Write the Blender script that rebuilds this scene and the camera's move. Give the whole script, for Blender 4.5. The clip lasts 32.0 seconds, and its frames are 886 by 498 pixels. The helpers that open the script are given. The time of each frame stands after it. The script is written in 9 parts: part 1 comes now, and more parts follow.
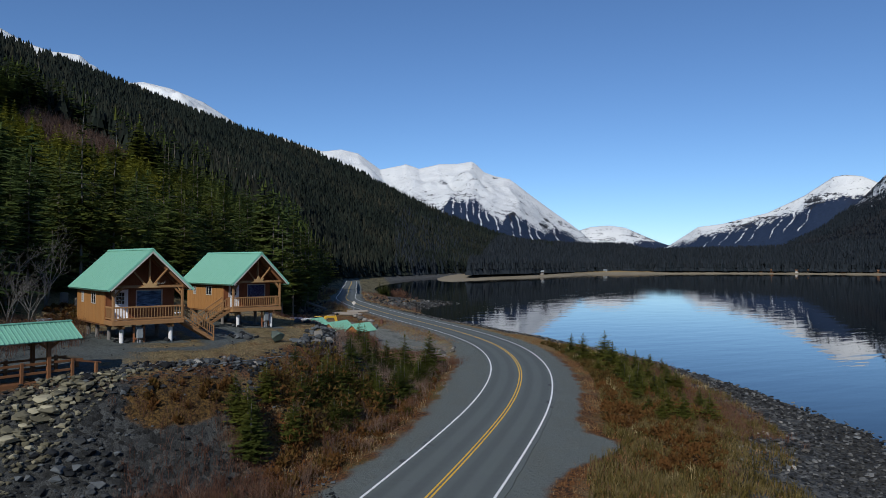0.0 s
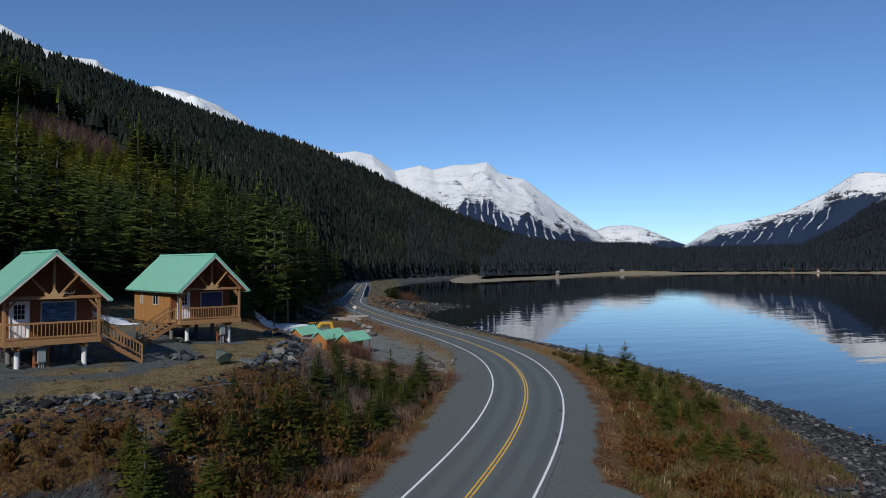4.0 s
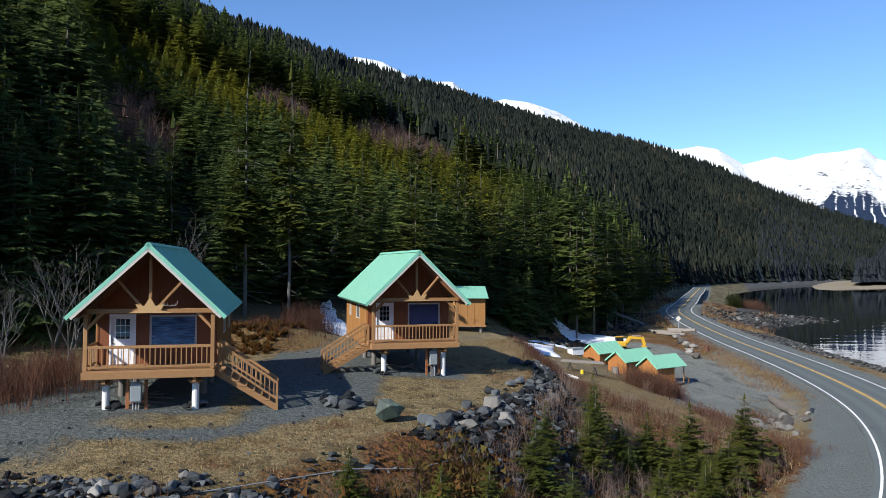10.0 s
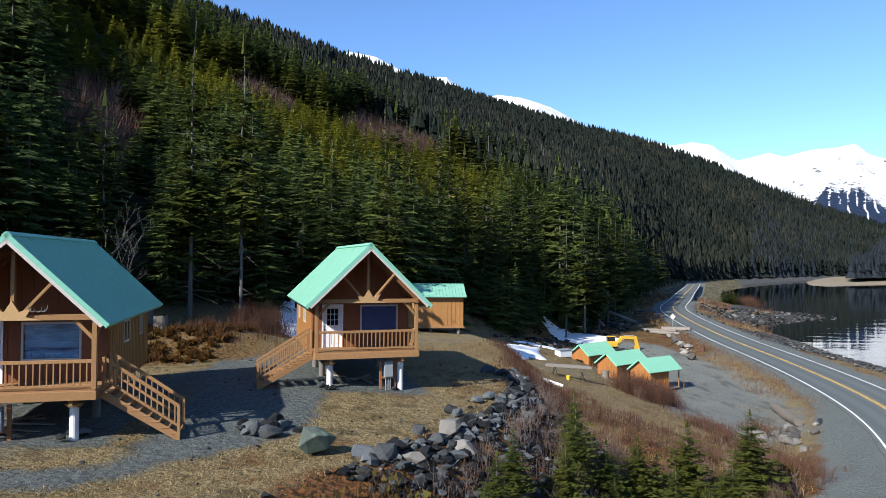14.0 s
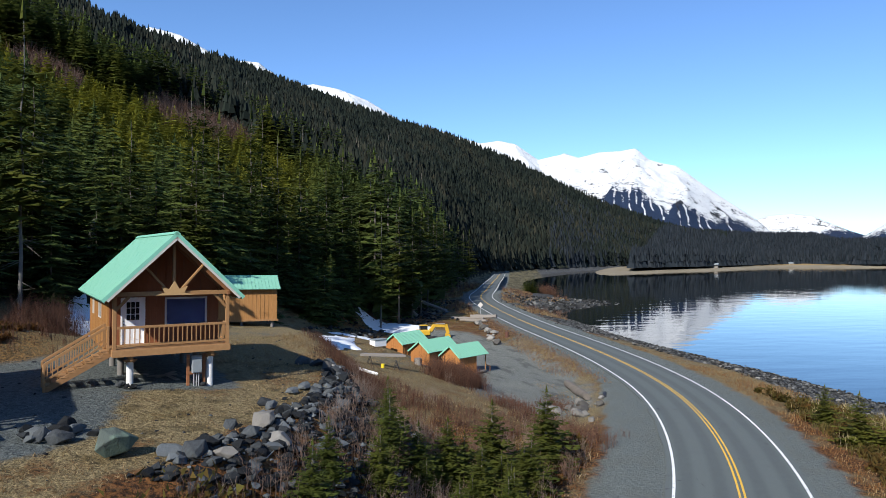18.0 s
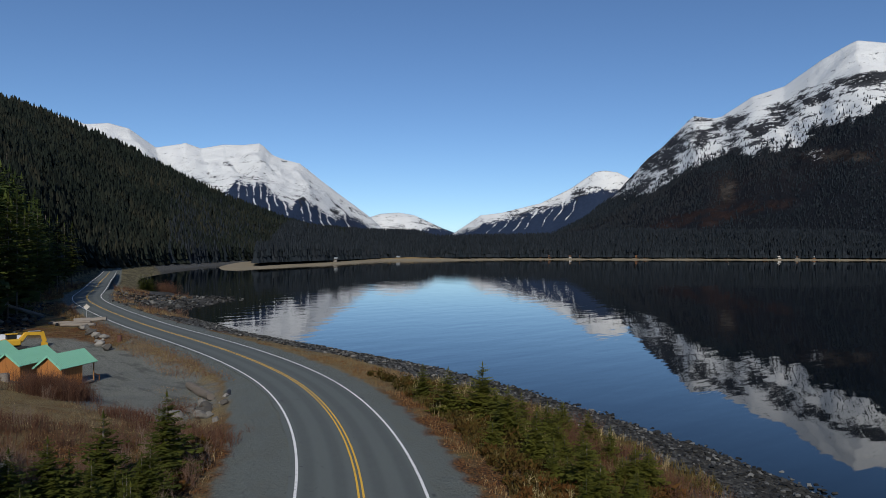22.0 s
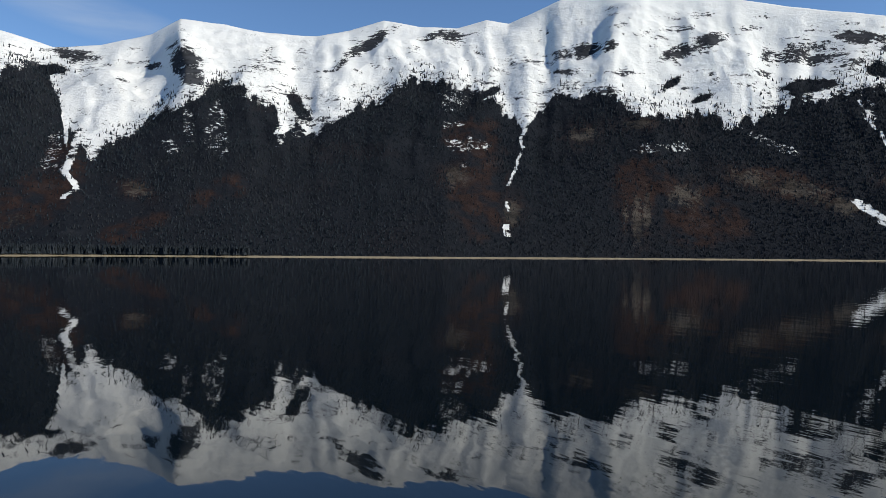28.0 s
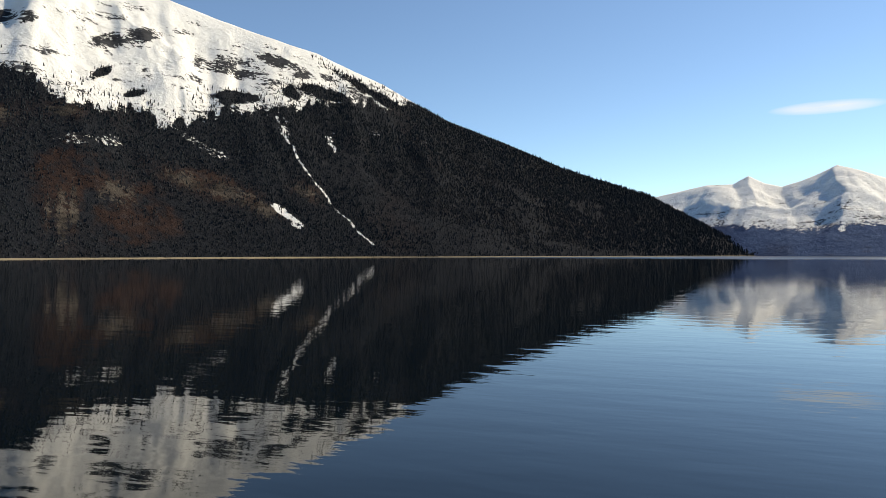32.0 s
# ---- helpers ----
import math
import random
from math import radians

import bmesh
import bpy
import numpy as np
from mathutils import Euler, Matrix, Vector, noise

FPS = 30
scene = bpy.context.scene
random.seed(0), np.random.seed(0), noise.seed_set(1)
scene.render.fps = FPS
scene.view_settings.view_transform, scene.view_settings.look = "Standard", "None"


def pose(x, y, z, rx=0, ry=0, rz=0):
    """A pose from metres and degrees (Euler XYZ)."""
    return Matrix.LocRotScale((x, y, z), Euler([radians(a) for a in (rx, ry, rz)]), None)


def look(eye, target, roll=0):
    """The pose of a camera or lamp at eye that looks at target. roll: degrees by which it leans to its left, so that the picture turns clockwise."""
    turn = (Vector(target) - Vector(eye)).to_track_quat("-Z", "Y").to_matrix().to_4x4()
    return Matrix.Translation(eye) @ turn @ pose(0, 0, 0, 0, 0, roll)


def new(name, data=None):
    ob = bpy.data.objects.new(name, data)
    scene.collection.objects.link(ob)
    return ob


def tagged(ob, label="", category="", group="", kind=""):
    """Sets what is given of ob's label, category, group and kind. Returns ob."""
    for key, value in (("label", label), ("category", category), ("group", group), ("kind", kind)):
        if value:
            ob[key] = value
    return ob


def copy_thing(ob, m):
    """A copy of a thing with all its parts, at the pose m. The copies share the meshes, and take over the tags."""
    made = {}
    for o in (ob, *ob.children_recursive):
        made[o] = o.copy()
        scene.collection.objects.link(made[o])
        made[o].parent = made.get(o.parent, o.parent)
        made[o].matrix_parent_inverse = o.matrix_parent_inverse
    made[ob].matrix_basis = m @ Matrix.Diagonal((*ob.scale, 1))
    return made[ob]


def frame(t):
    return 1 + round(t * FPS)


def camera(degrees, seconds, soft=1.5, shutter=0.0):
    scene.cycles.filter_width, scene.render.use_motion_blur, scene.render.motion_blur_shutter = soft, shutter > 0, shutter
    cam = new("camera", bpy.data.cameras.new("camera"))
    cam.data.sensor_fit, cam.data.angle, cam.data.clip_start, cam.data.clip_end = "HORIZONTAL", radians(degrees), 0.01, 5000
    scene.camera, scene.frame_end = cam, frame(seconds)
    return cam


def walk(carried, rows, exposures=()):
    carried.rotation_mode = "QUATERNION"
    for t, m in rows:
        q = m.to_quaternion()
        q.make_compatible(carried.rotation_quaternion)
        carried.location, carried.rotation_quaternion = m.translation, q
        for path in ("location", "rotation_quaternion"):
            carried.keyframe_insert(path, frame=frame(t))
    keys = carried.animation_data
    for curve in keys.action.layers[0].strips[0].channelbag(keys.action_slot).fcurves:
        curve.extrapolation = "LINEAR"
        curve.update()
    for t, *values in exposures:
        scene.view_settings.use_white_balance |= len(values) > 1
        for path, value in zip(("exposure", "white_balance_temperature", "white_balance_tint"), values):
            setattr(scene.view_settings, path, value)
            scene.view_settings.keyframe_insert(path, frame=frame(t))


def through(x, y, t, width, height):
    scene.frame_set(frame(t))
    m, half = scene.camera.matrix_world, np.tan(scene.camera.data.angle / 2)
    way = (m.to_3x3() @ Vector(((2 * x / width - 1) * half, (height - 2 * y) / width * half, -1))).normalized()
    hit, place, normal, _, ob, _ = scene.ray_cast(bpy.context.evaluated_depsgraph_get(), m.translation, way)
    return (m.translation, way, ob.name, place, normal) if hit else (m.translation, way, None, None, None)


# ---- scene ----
cam = camera(66.2, 32.0, 0.65)
PATH = [
    (0.0, pose(-18.103, -27.194, 14.818, 91.232, -0.247, -29.261)),
    (0.5, pose(-17.060, -26.195, 14.995, 91.272, -0.305, -28.134)),
    (1.0, pose(-16.210, -25.223, 15.153, 91.368, -0.323, -28.021)),
    (1.5, pose(-15.455, -24.297, 15.147, 91.225, -0.255, -28.096)),
    (2.0, pose(-14.670, -23.407, 15.065, 91.201, -0.133, -28.084)),
    (2.5, pose(-13.889, -22.514, 14.967, 91.206, 0.004, -28.071)),
    (4.5, pose(-10.054, -17.612, 14.938, 91.330, 0.164, -27.860)),
    (5.0, pose(-9.050, -16.096, 15.034, 91.311, 0.052, -26.913)),
    (5.5, pose(-8.024, -14.534, 15.151, 91.312, -0.109, -24.272)),
    (6.0, pose(-7.006, -12.978, 15.276, 91.292, -0.273, -20.988)),
    (6.5, pose(-6.030, -11.479, 15.332, 91.268, -0.393, -19.114)),
    (7.0, pose(-5.102, -9.967, 15.352, 91.255, -0.474, -17.670)),
    (7.5, pose(-4.193, -8.456, 15.331, 91.276, -0.486, -15.619)),
    (8.0, pose(-3.290, -6.965, 15.264, 91.329, -0.446, -10.433)),
    (8.5, pose(-2.411, -5.542, 15.186, 91.388, -0.427, -5.735)),
    (9.0, pose(-1.684, -4.070, 15.123, 91.393, -0.397, -3.332)),
    (9.5, pose(-1.011, -2.596, 15.053, 91.397, -0.387, -0.474)),
    (10.0, pose(-0.462, -1.235, 15.017, 91.358, -0.405, 0.012)),
    (10.5, pose(0.000, 0.000, 15.000, 91.304, -0.448, 0.000)),
    (11.0, pose(0.357, 1.101, 15.009, 91.246, -0.487, -0.039)),
    (11.5, pose(0.677, 2.060, 15.001, 91.225, -0.492, 0.232)),
    (12.0, pose(0.918, 2.906, 14.992, 91.175, -0.442, 0.205)),
    (12.5, pose(1.112, 3.605, 14.988, 91.127, -0.404, 0.163)),
    (13.0, pose(1.286, 4.176, 15.015, 91.098, -0.386, 0.141)),
    (13.5, pose(1.380, 4.408, 15.017, 91.083, -0.393, 0.008)),
    (15.5, pose(1.405, 4.367, 14.970, 90.729, -0.421, -3.656)),
    (16.0, pose(1.390, 4.312, 14.959, 90.677, -0.363, -5.329)),
    (16.5, pose(1.367, 4.237, 14.963, 90.630, -0.315, -7.578)),
    (17.0, pose(1.337, 4.191, 14.960, 90.558, -0.304, -9.971)),
    (17.5, pose(1.319, 4.170, 14.943, 90.502, -0.304, -12.857)),
    (18.0, pose(1.326, 4.104, 14.887, 90.462, -0.310, -15.938)),
    (18.5, pose(1.346, 4.014, 14.868, 90.435, -0.265, -19.148)),
    (19.0, pose(1.330, 3.990, 14.854, 90.412, -0.234, -22.718)),
    (19.5, pose(1.310, 3.983, 14.848, 90.385, -0.220, -26.410)),
    (20.0, pose(1.283, 3.974, 14.861, 90.355, -0.207, -30.236)),
    (20.5, pose(1.275, 3.924, 14.903, 90.324, -0.183, -33.927)),
    (21.0, pose(1.182, 3.835, 14.966, 90.264, -0.154, -37.808)),
    (21.5, pose(1.074, 3.723, 15.022, 90.187, -0.162, -42.179)),
    (22.0, pose(1.033, 3.661, 15.049, 90.155, -0.195, -46.825)),
    (22.5, pose(1.000, 3.643, 15.035, 90.118, -0.224, -51.829)),
    (23.0, pose(0.976, 3.645, 14.992, 90.120, -0.216, -57.073)),
    (23.5, pose(0.928, 3.670, 14.972, 90.110, -0.189, -61.919)),
    (24.0, pose(0.876, 3.687, 14.965, 90.101, -0.169, -66.789)),
    (24.5, pose(0.830, 3.688, 14.974, 90.071, -0.152, -72.009)),
    (26.5, pose(0.686, 3.218, 14.986, 90.067, -0.684, -97.515)),
    (27.0, pose(0.606, 3.030, 14.980, 90.125, -0.631, -105.355)),
    (27.5, pose(0.523, 2.842, 14.975, 90.184, -0.569, -111.752)),
    (28.0, pose(0.443, 2.667, 14.972, 90.212, -0.474, -116.920)),
    (28.5, pose(0.367, 2.509, 14.971, 90.242, -0.345, -123.051)),
    (29.0, pose(0.299, 2.372, 14.971, 90.273, -0.241, -128.234)),
    (29.5, pose(0.236, 2.252, 14.972, 90.317, -0.183, -132.405)),
    (30.0, pose(0.176, 2.147, 14.972, 90.335, -0.135, -137.697)),
    (30.5, pose(0.118, 2.051, 14.973, 90.336, -0.083, -143.674)),
    (31.0, pose(0.059, 1.960, 14.975, 90.351, -0.037, -149.866)),
    (31.5, pose(0.001, 1.873, 14.977, 90.316, -0.031, -156.144)),
    (32.0, pose(-0.058, 1.787, 14.980, 90.313, -0.037, -162.097)),
]
EXPOSURES = [(0.0, -0.38, 6330, 10), (2.5, -0.38, 6330, 10), (6.0, -0.32, 6330, 10), (8.0, 0.05, 6450, 10), (10.0, 0.6, 6500, 10), (13.0, 0.82, 6500, 10), (16.0, 0.76, 6550, 10), (19.0, 0.27, 6450, 10), (21.0, -0.28, 6540, 10), (23.0, -0.53, 6800, 10), (26.0, -0.1, 6880, 9), (28.0, 0.1, 7000, 8), (30.0, 0.28, 7300, 8), (32.0, 0.42, 8700, 9)]
walk(cam, PATH, EXPOSURES)

# ---- sky and sun ----
SUN_AZ, SUN_EL = 225.0, 34.5
world = bpy.data.worlds.new("sky")
scene.world = world
world.use_nodes = True
wn = world.node_tree.nodes
sky = wn.new("ShaderNodeTexSky")
sky.sky_type, sky.sun_disc = "NISHITA", False
sky.sun_elevation, sky.sun_rotation = radians(SUN_EL), radians(90 - SUN_AZ)
sky.air_density, sky.dust_density, sky.ozone_density = 0.78, 0.02, 2.6
wn["Background"].inputs["Strength"].default_value = 0.122
tone = wn.new("ShaderNodeMix")
tone.data_type, tone.blend_type = "RGBA", "MULTIPLY"
tone.inputs["Factor"].default_value = 1.0
for socket in tone.inputs:
    if socket.identifier == "A_Color":
        world.node_tree.links.new(sky.outputs["Color"], socket)
    if socket.identifier == "B_Color":
        socket.default_value = (0.775, 0.97, 1.165, 1)
world.node_tree.links.new([s for s in tone.outputs if s.identifier == "Result_Color"][0], wn["Background"].inputs["Color"])
# a thin wisp of cloud low over the inlet
_tc, _sp = wn.new("ShaderNodeTexCoord"), wn.new("ShaderNodeSeparateXYZ")
world.node_tree.links.new(_tc.outputs["Generated"], _sp.inputs[0])


def sky_math(op, a, b=0.0):
    n = wn.new("ShaderNodeMath")
    n.operation = op
    for socket, v in zip(n.inputs, (a, b)):
        if isinstance(v, float):
            socket.default_value = v
        else:
            world.node_tree.links.new(v, socket)
    return n.outputs[0]


def wisp(az, el, wide, tall, tilt):
    """Soft ellipse in the sky, 0 to 1."""
    a = sky_math("SUBTRACT", sky_math("ARCTAN2", _sp.outputs[1], _sp.outputs[0]), radians(az))
    e = sky_math("SUBTRACT", sky_math("ARCSINE", _sp.outputs[2]), radians(el))
    e = sky_math("SUBTRACT", e, sky_math("MULTIPLY", a, tilt))
    q = sky_math("ADD", sky_math("POWER", sky_math("ABSOLUTE", sky_math("DIVIDE", a, radians(wide))), 2.0), sky_math("POWER", sky_math("ABSOLUTE", sky_math("DIVIDE", e, radians(tall))), 2.0))
    return sky_math("MAXIMUM", sky_math("SUBTRACT", 1.0, q), 0.0)


_ns = wn.new("ShaderNodeTexNoise")
_ns.inputs["Scale"].default_value, _ns.inputs["Detail"].default_value = 14.0, 5.0
_mp = wn.new("ShaderNodeMapping")
_mp.inputs["Scale"].default_value = (1.0, 1.0, 7.0)
world.node_tree.links.new(_tc.outputs["Generated"], _mp.inputs["Vector"])
world.node_tree.links.new(_mp.outputs["Vector"], _ns.inputs["Vector"])
_wf = sky_math("MULTIPLY", sky_math("ADD", sky_math("MULTIPLY", wisp(-101.6, 10.6, 4.0, 0.5, 0.0), 1.1), sky_math("MULTIPLY", wisp(0.5, 17.0, 8.0, 1.8, 0.15), 0.25)), _ns.outputs["Fac"])
cloud = wn.new("ShaderNodeMix")
cloud.data_type = "RGBA"
for socket in cloud.inputs:
    if socket.identifier == "Factor_Float":
        world.node_tree.links.new(sky_math("MINIMUM", _wf, 0.8), socket)
    if socket.identifier == "A_Color":
        world.node_tree.links.new([s for s in tone.outputs if s.identifier == "Result_Color"][0], socket)
    if socket.identifier == "B_Color":
        socket.default_value = (6.2, 6.4, 6.3, 1)
world.node_tree.links.new([s for s in cloud.outputs if s.identifier == "Result_Color"][0], wn["Background"].inputs["Color"])
sun = new("sun", bpy.data.lights.new("sun", "SUN"))
sun.data.energy, sun.data.angle, sun.data.color = 4.8, radians(0.53), (1.0, 0.95, 0.87)
_sd = Vector((math.cos(radians(SUN_AZ)) * math.cos(radians(SUN_EL)), math.sin(radians(SUN_AZ)) * math.cos(radians(SUN_EL)), math.sin(radians(SUN_EL))))
sun.matrix_world = look(_sd * 200, (0, 0, 0))


# ---- helpers of this scene ----
def part(name, bm, material, parent=None, label=""):
    """Links a bmesh as one mesh object, under parent if given."""
    me = bpy.data.meshes.new(name)
    bm.to_mesh(me)
    bm.free()
    if material:
        me.materials.append(material)
    ob = new(name, me)
    ob.parent = parent
    if label:
        ob["label"] = label
    return ob


def grid_mesh(name, verts, faces, material, smooth=True, attrs=None):
    """A mesh object from numpy arrays; attrs: float values by vertex."""
    me = bpy.data.meshes.new(name)
    n, k = faces.shape
    me.vertices.add(len(verts))
    me.vertices.foreach_set("co", np.ascontiguousarray(verts, dtype=np.float32).ravel())
    me.loops.add(n * k)
    me.polygons.add(n)
    me.loops.foreach_set("vertex_index", np.ascontiguousarray(faces, dtype=np.int32).ravel())
    me.polygons.foreach_set("loop_start", np.arange(0, n * k, k, dtype=np.int32))
    me.polygons.foreach_set("use_smooth", np.full(n, smooth))
    for key, values in (attrs or {}).items():
        me.attributes.new(key, "FLOAT", "POINT").data.foreach_set("value", np.ascontiguousarray(values, dtype=np.float32).ravel())
    me.update(calc_edges=True)
    me.materials.append(material)
    return new(name, me)


def sheet_faces(nu, nv):
    a = (np.arange(nu - 1)[:, None] * nv + np.arange(nv - 1)[None]).ravel()
    return np.stack([a, a + nv, a + nv + 1, a + 1], 1)


def lattice(ix, iy, seed):
    n = (ix * 374761393 + iy * 668265263 + seed * 1442695041) & 0x7FFFFFFF
    n = ((n ^ (n >> 13)) * 1274126177) & 0x7FFFFFFF
    return ((n ^ (n >> 16)) & 0xFFFF) / 65535.0


def vnoise(x, y, seed=0):
    """Smooth value noise, 0 to 1, on arrays."""
    ix, iy = np.floor(x).astype(np.int64), np.floor(y).astype(np.int64)
    fx, fy = x - ix, y - iy
    fx, fy = fx * fx * (3 - 2 * fx), fy * fy * (3 - 2 * fy)
    a, b = lattice(ix, iy, seed), lattice(ix + 1, iy, seed)
    c, d = lattice(ix, iy + 1, seed), lattice(ix + 1, iy + 1, seed)
    return (a * (1 - fx) + b * fx) * (1 - fy) + (c * (1 - fx) + d * fx) * fy


def fbm(x, y, seed=0, octaves=4):
    total, amp, norm = 0, 1.0, 0
    for k in range(octaves):
        total = total + amp * vnoise(x * 2 ** k, y * 2 ** k, seed + k)
        norm += amp
        amp *= 0.5
    return total / norm


def smooth(a, b, x):
    t = np.clip((x - a) / (b - a), 0, 1)
    return t * t * (3 - 2 * t)


def table(pairs, x):
    p = sorted(pairs)
    return np.interp(x, [q[0] for q in p], [q[1] for q in p])


def soft_table(pairs, x, width=3.0):
    """A table read with its corners rounded off."""
    g = np.arange(-140, 260, 0.5)
    v = table(pairs, g)
    k = np.exp(-0.5 * (np.arange(-16, 17) * 0.5 / width) ** 2)
    v = np.convolve(np.pad(v, 16, mode="edge"), k / k.sum(), "valid")
    return np.interp(x, g, v)


def to_line(x, y, line):
    """Signed distance from a polyline (positive on its left) and the way along it."""
    best, sign, along, run = np.full(x.shape, 1e18), np.ones(x.shape), np.zeros(x.shape), 0.0
    for k in range(len(line) - 1):
        (ax, ay), (bx, by) = line[k], line[k + 1]
        dx, dy = bx - ax, by - ay
        ln = math.hypot(dx, dy)
        t = ((x - ax) * dx + (y - ay) * dy) / ln ** 2
        lo, hi = (-1e9 if k == 0 else 0), (1e9 if k == len(line) - 2 else 1)
        t = np.clip(t, lo, hi)
        px, py = ax + t * dx, ay + t * dy
        d = (x - px) ** 2 + (y - py) ** 2
        cr = dx * (y - py) - dy * (x - px)
        near = d < best
        best = np.where(near, d, best)
        sign = np.where(near, np.where(cr >= 0, 1, -1), sign)
        along = np.where(near, run + t * ln, along)
        run += ln
    return np.sqrt(best) * sign, along


def rounded(line, times=3):
    """Cuts the corners of an open polyline."""
    for _ in range(times):
        out = [line[0]]
        for (ax, ay), (bx, by) in zip(line[:-1], line[1:]):
            out += [(ax * 0.75 + bx * 0.25, ay * 0.75 + by * 0.25), (ax * 0.25 + bx * 0.75, ay * 0.25 + by * 0.75)]
        line = out + [line[-1]]
    return line


# ---- the plan ----
ROAD = rounded([(-150, -150), (-60, -55), (-15.16, -9.33), (5.72, 10.33), (17.8, 22.95), (28.25, 36.85), (36.03, 51.93), (40.6, 66.98), (44.05, 85.86), (47.6, 113.1), (54.94, 151.15), (63.2, 184.5), (78, 219), (104, 284), (122, 327), (150, 397)], 3)
SHOREDIST = [(0, 23), (150, 23), (190, 24.5), (225, 28), (244, 30.5), (254, 28.6), (264, 26.9), (272, 25.6), (280, 24.6), (290, 24.2), (300, 23), (313, 21.2), (327, 19.5), (345, 18.6), (360, 18.6), (400, 17), (440, 18), (470, 26), (520, 30), (640, 40)]
BENCH = rounded([(-90, -30), (-40, 6), (-24, 15.5), (-11, 15.8), (-6.5, 18), (-2.6, 24), (2.2, 29.8), (5.2, 36), (7, 45), (6.6, 56), (6, 69), (0, 80)], 2)
FOOT = rounded([(-160, -70), (-60, 0), (-40, 22), (-28, 34), (-17, 43), (-9, 53), (-4, 64), (1, 76), (8, 88), (15, 102), (26, 120), (40, 152), (57, 198), (84, 270), (128, 390), (265, 565), (440, 725), (680, 900), (800, 930)], 2)
DRIVE = rounded([(2, 62), (-5, 56), (-9.0, 48), (-8.6, 41), (-6.4, 35), (-6.4, 29), (-8.2, 25.4), (-10.5, 23.6), (-15, 24), (-22, 26), (-34, 24), (-60, 2)], 2)
CENTRE = (0.0, 4.0)
PULL_Y = 7.0
HILL_EL = [(44, 0.3), (49, 0.7), (55, 1.4), (57, 2.3), (62, 4.2), (67, 6.8), (72.8, 9.2), (79, 10.7), (86.6, 13.0), (92.4, 14.6), (97, 15.7), (104.5, 17.4), (109, 17.8), (118, 20), (130, 24), (160, 24), (200, 10), (230, 2)]
HILL_R = [(44, 900), (50, 1150), (57, 1300), (66, 1300), (75, 1150), (86, 900), (97, 640), (104, 430), (110, 330), (130, 300), (230, 300)]


def polar(x, y):
    az = np.degrees(np.arctan2(y - CENTRE[1], x - CENTRE[0]))
    return np.where(az < -130, az + 360, az), np.hypot(x - CENTRE[0], y - CENTRE[1])


def drive_edge(x, y):
    """Distance from the edge of the gravel drive, below zero on it: wide between the cabins, a worn track before the first."""
    d, _ = to_line(x, y, DRIVE)
    half = 0.75 + 2.1 * smooth(26, 31, y) + 1.0 * smooth(-13.5, -17, x)
    return np.abs(d) - half


def foot_radius(az):
    """How far the hill's foot lies from the middle of the plan, by direction."""
    fx, fy = np.array([p[0] for p in FOOT]), np.array([p[1] for p in FOOT])
    a, r = polar(fx, fy)
    o = np.argsort(a)
    return soft_table(list(zip(a[o], r[o])), az, 1.5)


